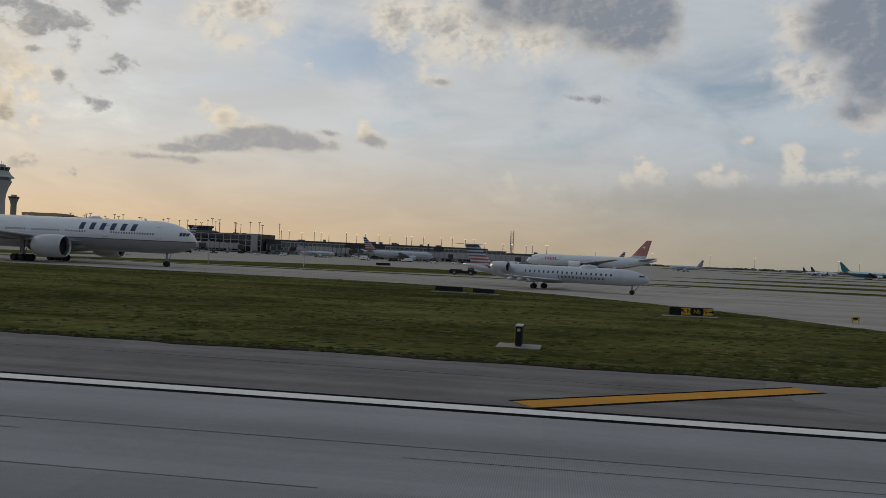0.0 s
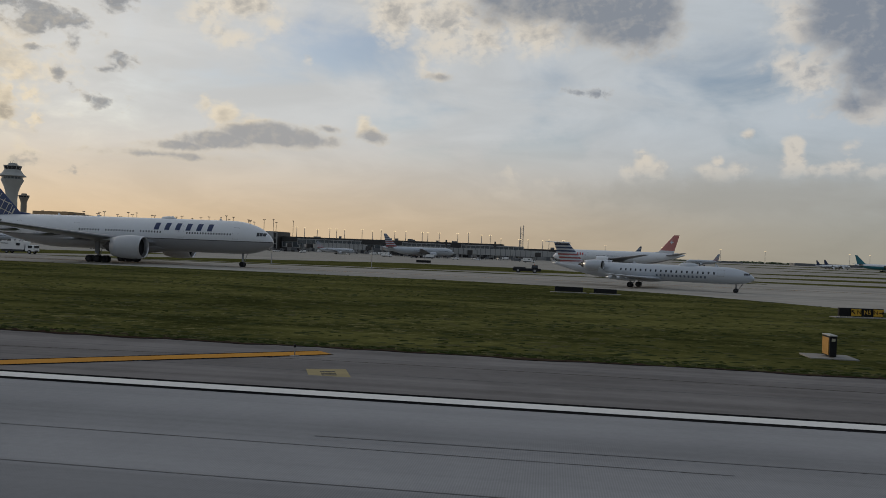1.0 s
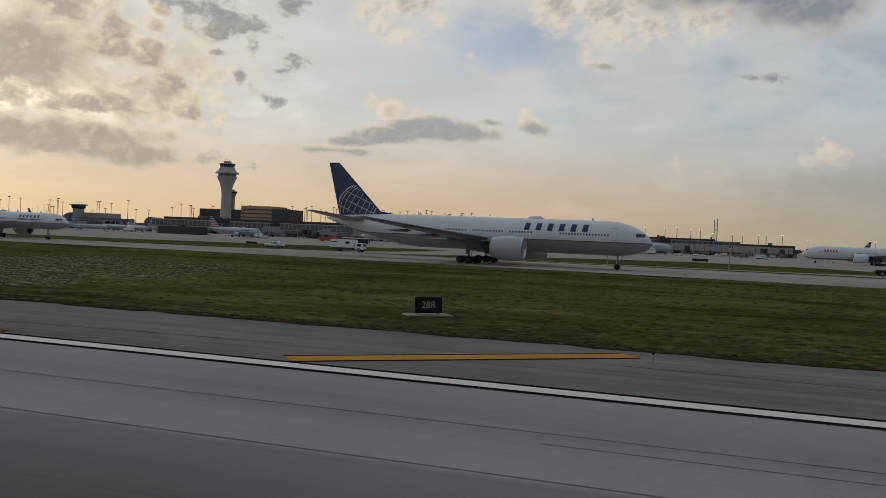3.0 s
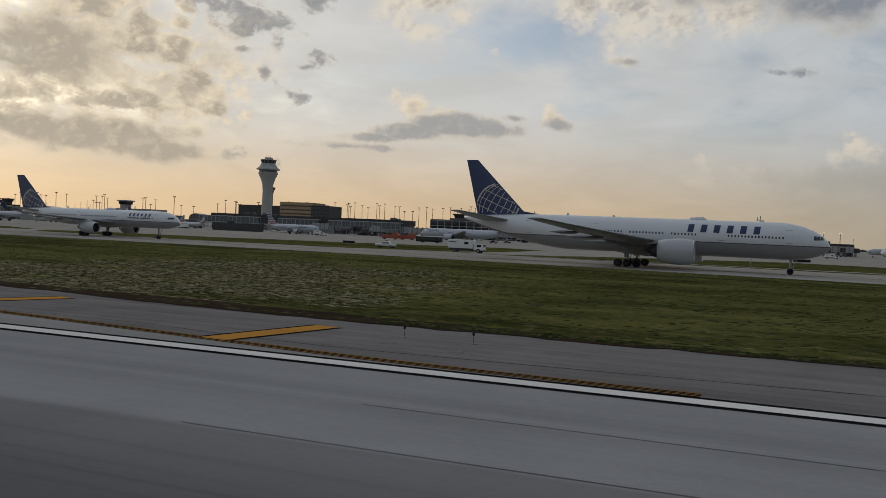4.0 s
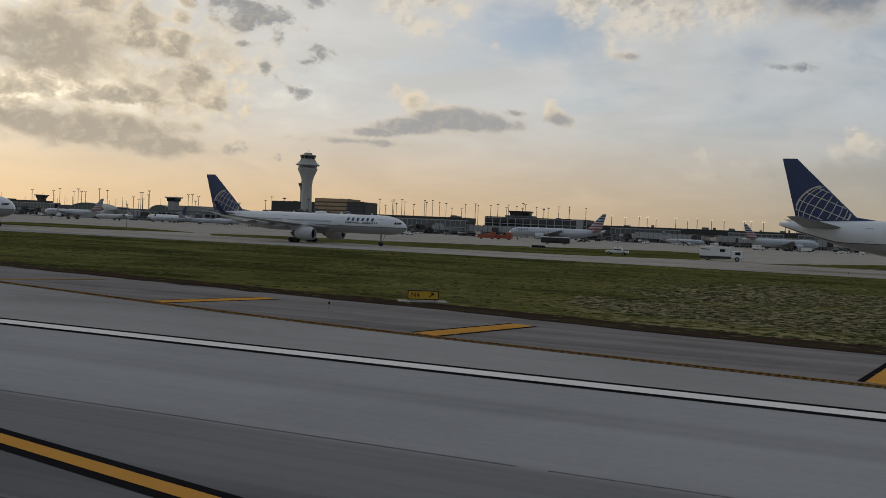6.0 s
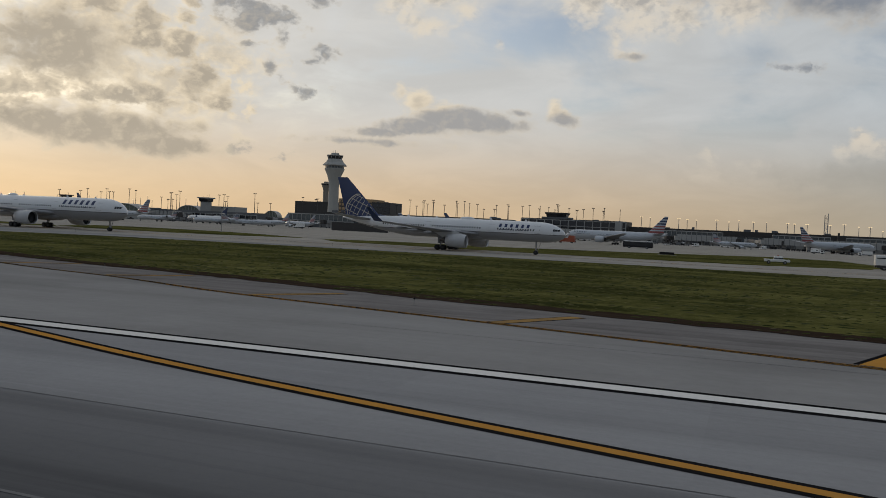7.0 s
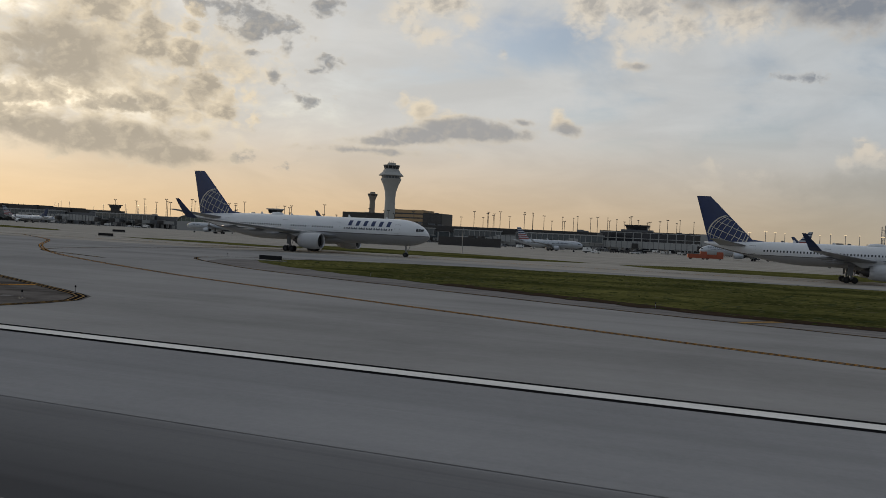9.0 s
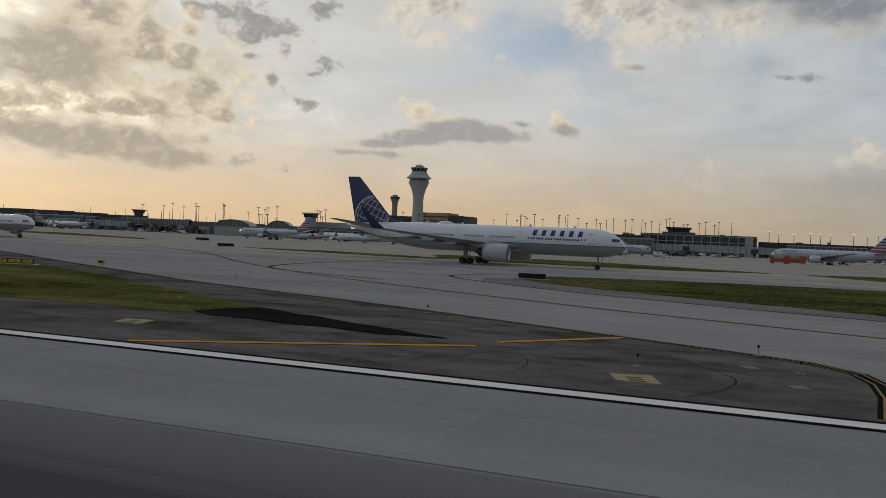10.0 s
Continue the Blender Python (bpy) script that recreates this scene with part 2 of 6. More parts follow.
def material(name, color, rough=0.6, metal=0.0, spread=0.15, grain=8.0, bump=0.0, coarse=0.6, coat=0.0, spec=0.5):
    """A surface with colour variation at two scales and fine relief; sizes in 1/metre."""
    m = bpy.data.materials.new(name)
    m.use_nodes = True
    n = Net(m.node_tree)
    where = n.node("ShaderNodeTexCoord").outputs["Object"]
    fine, wide = n.noise(where, grain, 6.0, 0.6), n.noise(where, coarse, 4.0, 0.55)
    k = n.math("ADD", n.math("MULTIPLY", n.math("SUBTRACT", fine, 0.5), spread), n.math("MULTIPLY", n.math("SUBTRACT", wide, 0.5), spread * 1.4))
    k = n.math("ADD", k, 1.0)
    tint = n.vmath("SCALE", (*color, ))
    tint.node.inputs[0].default_value = color
    n.put(tint.node.inputs["Scale"], k)
    b = n.node("ShaderNodeBsdfPrincipled")
    n.put(b.inputs["Base Color"], tint)
    n.put(b.inputs["Roughness"], n.math("MULTIPLY_ADD", n.math("SUBTRACT", fine, 0.5), 0.2, rough))
    b.inputs["Metallic"].default_value = metal
    b.inputs["Coat Weight"].default_value = coat
    b.inputs["Coat Roughness"].default_value = 0.08
    b.inputs["Specular IOR Level"].default_value = spec
    if bump:
        nd = n.node("ShaderNodeBump")
        nd.inputs["Strength"].default_value = bump
        nd.inputs["Distance"].default_value = 0.02
        n.put(nd.inputs["Height"], fine)
        n.put(b.inputs["Normal"], nd.outputs[0])
    n.t.links.new(b.outputs[0], n.node("ShaderNodeOutputMaterial").inputs[0])
    return m


def ground_material(name, color, second, rough, streak=(0.02, 0.25), patch=0.12, amount=0.5, bump=0.4, grain=3.0):
    """Paving or turf: two colours mixed by stains drawn out along x, and grain."""
    m = bpy.data.materials.new(name)
    m.use_nodes = True
    n = Net(m.node_tree)
    where = n.node("ShaderNodeTexCoord").outputs["Object"]
    s1 = n.noise(n.scale(where, streak[0], streak[1], 1.0), 1.0, 6.0, 0.62, 0.3)
    s2 = n.noise(where, patch, 5.0, 0.6, 0.4)
    fine = n.noise(where, grain, 7.0, 0.68)
    f = n.math("ADD", n.math("MULTIPLY", n.smooth(s1, 0.32, 0.68), 0.6), n.math("MULTIPLY", n.smooth(s2, 0.35, 0.7), 0.4))
    f = n.math("ADD", n.math("MULTIPLY", f, amount), n.math("MULTIPLY", n.math("SUBTRACT", fine, 0.5), 0.5))
    col = n.mix(f, (*color, 1), (*second, 1))
    b = n.node("ShaderNodeBsdfPrincipled")
    n.put(b.inputs["Base Color"], col)
    n.put(b.inputs["Roughness"], n.math("MULTIPLY_ADD", s2, 0.15, rough))
    b.inputs["Specular IOR Level"].default_value = 0.0
    nd = n.node("ShaderNodeBump")
    nd.inputs["Strength"].default_value = bump
    nd.inputs["Distance"].default_value = 0.03
    n.put(nd.inputs["Height"], fine)
    n.put(b.inputs["Normal"], nd.outputs[0])
    n.t.links.new(b.outputs[0], n.node("ShaderNodeOutputMaterial").inputs[0])
    return m


def turf_material(name, deep, light, straw, dry):
    """Mown grass: patches of two greens, blade-sized grain and flecks of dry straw."""
    m = bpy.data.materials.new(name)
    m.use_nodes = True
    n = Net(m.node_tree)
    where = n.node("ShaderNodeTexCoord").outputs["Object"]
    patch = n.noise(n.scale(where, 0.17, 0.22, 1.0), 1.0, 6.0, 0.62, 0.5)
    clump = n.noise(n.scale(where, 1.5, 1.3, 1.0), 1.0, 6.0, 0.68, 0.3)
    blade = n.noise(n.scale(where, 7.0, 6.0, 1.0), 1.0, 5.0, 0.7)
    broad = n.noise(n.scale(where, 0.035, 0.10, 1.0, (4.0, 1.0, 0.0)), 1.0, 5.0, 0.6, 0.6)
    f = n.math("ADD", n.smooth(patch, 0.30, 0.70, 0.0, 0.45), n.smooth(clump, 0.34, 0.70, 0.0, 0.34))
    f = n.math("ADD", f, n.smooth(broad, 0.34, 0.66, -0.22, 0.34))
    f = n.math("ADD", f, n.math("MULTIPLY_ADD", blade, 0.42, -0.21))
    col = n.mix(f, (*deep, 1), (*light, 1))
    wilt = n.math("ADD", n.math("MULTIPLY", clump, 0.55), n.math("ADD", n.math("MULTIPLY", blade, 0.30), n.math("MULTIPLY", n.noise(n.scale(where, 0.06, 0.12, 1.0, (9.0, 4.0, 0.0)), 1.0, 4.0, 0.6), 0.25)))
    # the stretch where mown straw was left lying
    spread = n.vmath("LENGTH", n.scale(where, 1 / 27.0, 1 / 38.0, 0.0, (124.0 / 27.0, -62.0 / 38.0, 0.0)))
    spread = n.math("ADD", spread, n.math("MULTIPLY_ADD", patch, 1.6, -0.8))
    wilt = n.math("ADD", wilt, n.smooth(spread, 0.25, 1.35, 0.11, 0.0))
    col = n.mix(n.smooth(wilt, dry, dry + 0.13), col, (*straw, 1))
    b = n.node("ShaderNodeBsdfPrincipled")
    n.put(b.inputs["Base Color"], col)
    b.inputs["Roughness"].default_value = 0.95
    b.inputs["Specular IOR Level"].default_value = 0.0
    nd = n.node("ShaderNodeBump")
    nd.inputs["Strength"].default_value = 0.5
    nd.inputs["Distance"].default_value = 0.05
    n.put(nd.inputs["Height"], n.math("ADD", blade, n.math("MULTIPLY", clump, 2.0)))
    n.put(b.inputs["Normal"], nd.outputs[0])
    n.t.links.new(b.outputs[0], n.node("ShaderNodeOutputMaterial").inputs[0])
    return m


def runway_material(name, pale, worn, rubber):
    """Old grooved concrete cast in slabs, with soft lengthwise bands of tyre rubber down its middle, darker towards -x.
    """
    m = bpy.data.materials.new(name)
    m.use_nodes = True
    n = Net(m.node_tree)
    where = n.node("ShaderNodeTexCoord").outputs["Object"]
    axes = n.node("ShaderNodeSeparateXYZ")
    n.put(axes.inputs[0], where)
    drag = n.noise(n.scale(where, 0.006, 0.40, 1.0), 1.0, 6.0, 0.62, 0.3)
    scuff = n.noise(n.scale(where, 0.016, 2.6, 1.0), 1.0, 6.0, 0.66, 0.2)
    blot = n.noise(where, 0.16, 6.0, 0.62, 0.5)
    grain = n.noise(where, 5.0, 7.0, 0.72)
    slab = n.node("ShaderNodeTexWhiteNoise", noise_dimensions="2D")
    n.put(slab.inputs["Vector"], n.vmath("FLOOR", n.scale(where, 1 / 7.6, 1 / 4.75, 1.0, (0.0, 0.0, 0.0))))
    f = n.math("ADD", n.smooth(drag, 0.30, 0.70, 0.0, 0.50), n.smooth(blot, 0.35, 0.70, 0.0, 0.30))
    f = n.math("ADD", f, n.math("MULTIPLY_ADD", grain, 0.9, -0.45))
    f = n.math("ADD", f, n.math("MULTIPLY_ADD", slab.outputs["Value"], 0.22, -0.11))
    col = n.mix(f, (*pale, 1), (*worn, 1))
    side = n.math("ABSOLUTE", axes.outputs[1])
    off = n.math("ADD", side, n.math("MULTIPLY_ADD", drag, 3.0, -1.5))
    laid = n.math("ADD", axes.outputs[0], n.math("MULTIPLY_ADD", blot, 40.0, -20.0))
    # the middle lanes, blackened by tyres up to a slab joint
    lane = n.math("ADD", side, n.math("MULTIPLY_ADD", scuff, 0.5, -0.25))
    amount = n.math("ADD", n.smooth(lane, 14.0, 13.4, 0.0, 0.36), n.smooth(off, 13.6, 8.0, 0.0, 0.36))
    amount = n.math("ADD", amount, n.math("MULTIPLY", n.smooth(lane, 13.9, 13.0), n.smooth(drag, 0.50, 0.62, 0.0, 0.14)))
    # grows towards -x; beyond -150 the whole width darkens too
    amount = n.math("MULTIPLY", amount, n.math("ADD", n.smooth(laid, 15.0, -60.0, 0.42, 1.0), n.smooth(laid, -60.0, -280.0, 0.0, 0.22)))
    amount = n.math("ADD", amount, n.smooth(laid, -150.0, -285.0, 0.0, 0.16))
    band = n.math("MULTIPLY", n.smooth(n.math("ABSOLUTE", n.math("SUBTRACT", off, 18.4)), 1.5, 0.1, 0.0, 0.22), n.smooth(drag, 0.30, 0.62, 0.35, 1.0))
    amount = n.math("ADD", amount, n.math("ADD", band, n.smooth(scuff, 0.52, 0.80, 0.0, 0.12)))
    # saw-cut drainage grooves, crisp where no rubber fills them
    groove = n.node("ShaderNodeTexWave", wave_type="BANDS", bands_direction="X")
    n.put(groove.inputs[0], where)
    groove.inputs["Scale"].default_value = 6.3
    amount = n.math("ADD", amount, n.math("MULTIPLY", groove.outputs["Fac"], n.math("MULTIPLY", n.smooth(laid, -35.0, -5.0, 0.0, 0.22), n.smooth(side, 19.5, 16.5))))
    col = n.mix(amount, col, (*rubber, 1))
    b = n.node("ShaderNodeBsdfPrincipled")
    n.put(b.inputs["Base Color"], col)
    n.put(b.inputs["Roughness"], n.math("MULTIPLY_ADD", blot, 0.15, 0.74))
    b.inputs["Specular IOR Level"].default_value = 0.0
    nd = n.node("ShaderNodeBump")
    nd.inputs["Strength"].default_value = 0.35
    nd.inputs["Distance"].default_value = 0.02
    n.put(nd.inputs["Height"], grain)
    n.put(b.inputs["Normal"], nd.outputs[0])
    n.t.links.new(b.outputs[0], n.node("ShaderNodeOutputMaterial").inputs[0])
    return m


RUNWAY = runway_material("grooved_concrete", (0.318, 0.319, 0.325), (0.232, 0.233, 0.237), (0.080, 0.080, 0.083))
APRON = ground_material("apron_concrete", (0.400, 0.376, 0.335), (0.215, 0.200, 0.178), 0.85, (0.02, 0.16), 0.10, 0.75, 0.4, 2.0)
EXIT_CONCRETE = ground_material("exit_concrete", (0.310, 0.305, 0.299), (0.188, 0.184, 0.179), 0.85, (0.02, 0.16), 0.10, 0.75, 0.4, 2.0)
ASPHALT = ground_material("weathered_asphalt", (0.232, 0.220, 0.213), (0.125, 0.117, 0.113), 0.85, (0.016, 0.75), 0.2, 0.9)
PALE_ASPHALT = ground_material("pale_asphalt_repair", (0.245, 0.235, 0.228), (0.165, 0.158, 0.152), 0.85, (0.03, 0.5), 0.3, 0.8)
DARK_ASPHALT = ground_material("dark_stained_asphalt", (0.160, 0.147, 0.138), (0.060, 0.054, 0.050), 0.9, (0.12, 0.3), 0.45, 1.15)
TURF = turf_material("mown_turf", (0.033, 0.037, 0.012), (0.142, 0.136, 0.045), (0.24, 0.21, 0.11), 0.60)
SOIL = ground_material("dark_soil", (0.034, 0.023, 0.017), (0.06, 0.044, 0.032), 0.95, (0.05, 0.4), 0.6, 0.8, 1.0, 3.0)
WHITE_LINE = ground_material("white_road_paint", (0.74, 0.73, 0.70), (0.55, 0.54, 0.52), 0.6, (0.1, 1.0))
YELLOW_LINE = ground_material("yellow_road_paint", (0.54, 0.270, 0.060), (0.34, 0.175, 0.055), 0.6, (0.1, 0.6))
WORN_LINE = ground_material("worn_yellow_paint", (0.36, 0.225, 0.085), (0.19, 0.135, 0.080), 0.75, (0.3, 0.9), 0.6, 0.9)
BLACK_LINE = ground_material("black_road_paint", (0.011, 0.011, 0.012), (0.026, 0.025, 0.025), 0.6, (0.1, 0.6))
PAINT = {
    "white": material("white_aircraft_paint", (0.70, 0.71, 0.72), 0.34, 0, 0.09, 2.0, 0, 0.22, 0.5),
    # grey of the two-tone livery, with the underside's shade put into the colour
    "grey": material("shade_darkened_belly_grey", (0.27, 0.272, 0.278), 0.35, 0, 0.10, 3.0, 0, 0.3, 0.4),
    "nacelle": material("pale_grey_nacelle_paint", (0.44, 0.445, 0.455), 0.38, 0, 0.12, 2.0, 0, 0.3, 0.3),
    "silver": material("silver_mica_paint", (0.45, 0.48, 0.515), 0.35, 0.2, 0.05, 3.0, 0, 0.25, 0.4),
    "blue": material("deep_blue_paint", (0.012, 0.028, 0.105), 0.35, 0, 0.10, 3.0, 0, 0.3, 0.5),
    "red": material("red_paint", (0.28, 0.07, 0.065), 0.4, 0, 0.10, 3.0, 0, 0.3, 0.3),
    # red of the far tail, paled in the colour for distance haze
    "hazyred": material("haze_paled_red", (0.58, 0.22, 0.19), 0.45, 0, 0.10, 3.0, 0, 0.3, 0.2),
    "darkblue": material("dark_navy_paint", (0.02, 0.035, 0.09), 0.4, 0, 0.10, 3.0, 0, 0.3, 0.3),
    "teal": material("teal_paint", (0.03, 0.19, 0.23), 0.4, 0, 0.10, 3.0, 0, 0.3, 0.3),
    "gold": material("gold_line_paint", (0.075, 0.07, 0.075), 0.4),
    "globe": material("pale_gold_paint", (0.60, 0.56, 0.47), 0.4),
    "bluetitle": material("blue_title_paint", (0.015, 0.03, 0.10), 0.4),
    "redtitle": material("red_title_paint", (0.50, 0.03, 0.035), 0.4),
    "greytitle": material("slate_title_paint", (0.10, 0.12, 0.15), 0.4),
}
METAL = material("brushed_aluminium", (0.56, 0.56, 0.57), 0.3, 0.9, 0.1, 20)
# wing grey set darker to carry the shadow under the wings
WINGGREY = material("shade_darkened_wing_grey", (0.20, 0.205, 0.215), 0.42, 0, 0.12, 2.0, 0, 0.4, 0.2)
DARKMETAL = material("sooty_metal", (0.05, 0.05, 0.052), 0.5, 0.6, 0.3, 12)
GLASS = material("dark_glazing", (0.018, 0.021, 0.026), 0.08, 0, 0.1, 4, 0, 0.5, 0.5)
RUBBER = material("black_rubber", (0.02, 0.02, 0.021), 0.85, 0, 0.3, 20)
CONCRETE = material("cast_concrete", (0.39, 0.388, 0.365), 0.85, 0, 0.2, 2.0, 0.3, 0.15)
OLDCONCRETE = material("old_brown_concrete", (0.28, 0.25, 0.205), 0.85, 0, 0.2, 2.0, 0.3, 0.15)
DARKWALL = material("dark_bronze_cladding", (0.045, 0.042, 0.040), 0.55, 0.2, 0.25, 1.5, 0.1, 0.1)
# brown brick, its colour raised for the sunset caught on the bands
BROWNWALL = material("sunset_lit_brown_brick", (0.40, 0.27, 0.15), 0.8, 0, 0.25, 2.0, 0.2, 0.1)
PALEWALL = material("pale_metal_panels", (0.34, 0.34, 0.33), 0.6, 0.1, 0.15, 1.0, 0.1, 0.1)
MIDWALL = material("grey_metal_panels", (0.13, 0.135, 0.142), 0.6, 0.1, 0.2, 1.0, 0.1, 0.1)
ROOF = material("roof_membrane", (0.16, 0.155, 0.15), 0.9, 0, 0.3, 0.8, 0.2, 0.08)
STEEL = material("galvanised_steel", (0.30, 0.30, 0.30), 0.5, 0.6, 0.2, 10)
TRUCKWHITE = material("vehicle_white_paint", (0.72, 0.72, 0.70), 0.4, 0, 0.1, 4, 0, 0.6, 0.3)
BLACKPAINT = material("black_panel_paint", (0.016, 0.016, 0.017), 0.6, 0, 0.2, 6, spec=0.15)
SIGNYELLOW = material("yellow_sign_face", (0.62, 0.36, 0.03), 0.45, 0, 0.12, 6)
JOINT = ground_material("worn_joint_sealant", (0.13, 0.13, 0.13), (0.21, 0.21, 0.21), 0.8, (0.2, 0.6), 0.3, 0.9)
ORANGE = material("orange_paint", (0.33, 0.075, 0.032), 0.5, 0, 0.2, 3)
# glazing with some of the reflected sky painted into its base colour
SKYPANE = material("glass_with_sky_tone", (0.075, 0.09, 0.098), 0.12, 0.0, 0.25, 0.6, 0, 0.15, 0.6)
ARCHGLASS = material("green_grey_arch_glass", (0.13, 0.155, 0.125), 0.25, 0, 0.2, 0.5, 0, 0.1, 0.3)
WETSOIL = ground_material("wet_black_soil", (0.013, 0.012, 0.011), (0.028, 0.025, 0.022), 0.9, (0.08, 0.4), 0.5, 0.8, 0.6, 3.0)
PADCONCRETE = material("weathered_pad_concrete", (0.24, 0.23, 0.21), 0.9, 0, 0.3, 5.0, 0.2, 0.6)
LAMPGLASS = material("lit_lamp_glass", (0.8, 0.7, 0.5), 0.4)
for nd in LAMPGLASS.node_tree.nodes:
    if nd.type == "BSDF_PRINCIPLED":
        nd.inputs["Emission Color"].default_value = (1.0, 0.74, 0.42, 1)
        nd.inputs["Emission Strength"].default_value = 0.7

# ---- mesh helpers ----
CROWN, FLAT_Y, FALL_Y0, FALL_Y1, APRON_Z = 0.01585, 60.0, 200.0, 560.0, -3.2


def ground_z(y):
    """Height of the ground across the field: cambered runway, level strip, apron falling away."""
    a = abs(y)
    if a < FLAT_Y:
        return -CROWN * a
    if y < FALL_Y0:
        return -CROWN * FLAT_Y
    k = min(1.0, (y - FALL_Y0) / (FALL_Y1 - FALL_Y0))
    return -CROWN * FLAT_Y + (APRON_Z + CROWN * FLAT_Y) * k


def finish(bm, name, mat, smooth=False):
    me = bpy.data.meshes.new(name)
    bm.to_mesh(me)
    bm.free()
    for m in (mat if isinstance(mat, (list, tuple)) else (mat,)):
        me.materials.append(m)
    if smooth:
        me.polygons.foreach_set("use_smooth", [True] * len(me.polygons))
    return me


def part(name, bm, mat, parent, label="", smooth=False):
    ob = new(name, bm if isinstance(bm, bpy.types.Mesh) else finish(bm, name, mat, smooth))
    ob.parent = parent
    return tagged(ob, label)


def thing(name, m, label, category, group="", kind=""):
    ob = new(name)
    ob.empty_display_size = 0.5
    ob.matrix_world = m
    return tagged(ob, label, category, group, kind)


def box(bm, x0, y0, z0, x1, y1, z1, taper=1.0, mi=0):
    cx, cy = (x0 + x1) / 2, (y0 + y1) / 2
    v = [bm.verts.new((x, y, z0)) for x, y in ((x0, y0), (x1, y0), (x1, y1), (x0, y1))]
    v += [bm.verts.new((cx + (x - cx) * taper, cy + (y - cy) * taper, z1)) for x, y in ((x0, y0), (x1, y0), (x1, y1), (x0, y1))]
    for f in ((3, 2, 1, 0), (4, 5, 6, 7), (0, 1, 5, 4), (1, 2, 6, 5), (2, 3, 7, 6), (3, 0, 4, 7)):
        bm.faces.new([v[i] for i in f]).material_index = mi
    return bm


def boxmesh(*args, bevel=0.0, **kw):
    bm = box(bmesh.new(), *args, **kw)
    if bevel:
        bmesh.ops.bevel(bm, geom=bm.edges[:], offset=bevel, segments=2, affect="EDGES", profile=0.5)
    return bm


def rings(bm, rows, close=True, cap=True, mi=None):
    """Skin a list of rings of points."""
    made = [[bm.verts.new(p) for p in row] for row in rows]
    n = len(made[0])
    for j, (a, b) in enumerate(zip(made, made[1:])):
        for i in range(n if close else n - 1):
            f = bm.faces.new((a[i], a[(i + 1) % n], b[(i + 1) % n], b[i]))
            if mi:
                f.material_index = mi(j, i)
    if cap:
        bm.faces.new(made[0][::-1])
        bm.faces.new(made[-1])
    return bm


def lathe(bm, profile, axis="x", at=(0, 0, 0), n=24, cap=True):
    rows = []
    for s, r in profile:
        row = []
        for i in range(n):
            a = 2 * math.pi * i / n
            c, d = r * math.cos(a), r * math.sin(a)
            p = {"x": (s, c, d), "y": (c, s, d), "z": (c, d, s)}[axis]
            row.append((at[0] + p[0], at[1] + p[1], at[2] + p[2]))
        rows.append(row)
    return rings(bm, rows, cap=cap)


def rod(bm, a, b, r, n=8, r2=None):
    a, b = Vector(a), Vector(b)
    d = (b - a).normalized()
    u = d.orthogonal().normalized()
    v = d.cross(u)
    rows = [[p + (u * math.cos(2 * math.pi * i / n) + v * math.sin(2 * math.pi * i / n)) * q for i in range(n)] for p, q in ((a, r), (b, r if r2 is None else r2))]
    return rings(bm, rows)


def sheet(name, outline, lift, mat, label, kind="structure", category="", wobble=0.0):
    """A flat piece of ground of that outline, laid on the field's cross-section."""
    if wobble:
        pts = []
        for (xa, ya), (xb, yb) in zip(outline, outline[1:] + outline[:1]):
            k = max(1, int(math.hypot(xb - xa, yb - ya) / 1.2))
            for i in range(k):
                x, y = xa + (xb - xa) * i / k, ya + (yb - ya) * i / k
                pts.append((x + wobble * noise.noise((x * 0.4, y * 0.4, 1)), y + wobble * noise.noise((x * 0.4, y * 0.4, 7)) + wobble * 0.5 * noise.noise((x * 1.7, y * 1.7, 3))))
        outline = pts
    bm = bmesh.new()
    bm.faces.new([bm.verts.new((x, y, 0)) for x, y in outline])
    bmesh.ops.triangulate(bm, faces=bm.faces[:])
    for y in (-FLAT_Y, 0.0, FLAT_Y, FALL_Y0, FALL_Y1):
        bmesh.ops.bisect_plane(bm, geom=bm.verts[:] + bm.edges[:] + bm.faces[:], plane_co=(0, y, 0), plane_no=(0, 1, 0))
    bmesh.ops.recalc_face_normals(bm, faces=bm.faces[:])
    for f in bm.faces:
        if f.normal.z < 0:
            f.normal_flip()
    for v in bm.verts:
        v.co.z = ground_z(v.co.y) + lift
    return tagged(new(name, finish(bm, name, mat)), label, category, kind=kind)


def smooth_line(points, step=2.0):
    """Points along a smooth curve through the given ones."""
    out = []
    p = [Vector((*q, 0)) for q in points]
    p = [2 * p[0] - p[1]] + p + [2 * p[-1] - p[-2]]
    for a, b, c, d in zip(p, p[1:], p[2:], p[3:]):
        n = max(1, int((c - b).length / step))
        for i in range(n):
            t = i / n
            out.append(0.5 * (2 * b + (c - a) * t + (2 * a - 5 * b + 4 * c - d) * t * t + (3 * b - a - 3 * c + d) * t ** 3))
    out.append(p[-2])
    return out


def stripe(bm, line, off, width, lift, mi):
    """A painted band beside a line of points."""
    rows = []
    for i, q in enumerate(line):
        d = (line[min(i + 1, len(line) - 1)] - line[max(i - 1, 0)]).normalized()
        nrm = Vector((-d.y, d.x, 0))
        rows.append([bm.verts.new((*(q + nrm * o).xy, 0)) for o in (off - width / 2, off + width / 2)])
        for v in rows[-1]:
            v.co.z = ground_z(v.co.y) + lift
    for a, b in zip(rows, rows[1:]):
        f = bm.faces.new((a[0], b[0], b[1], a[1]))
        f.material_index = mi
        f.normal_update()
        if f.normal.z < 0:
            f.normal_flip()


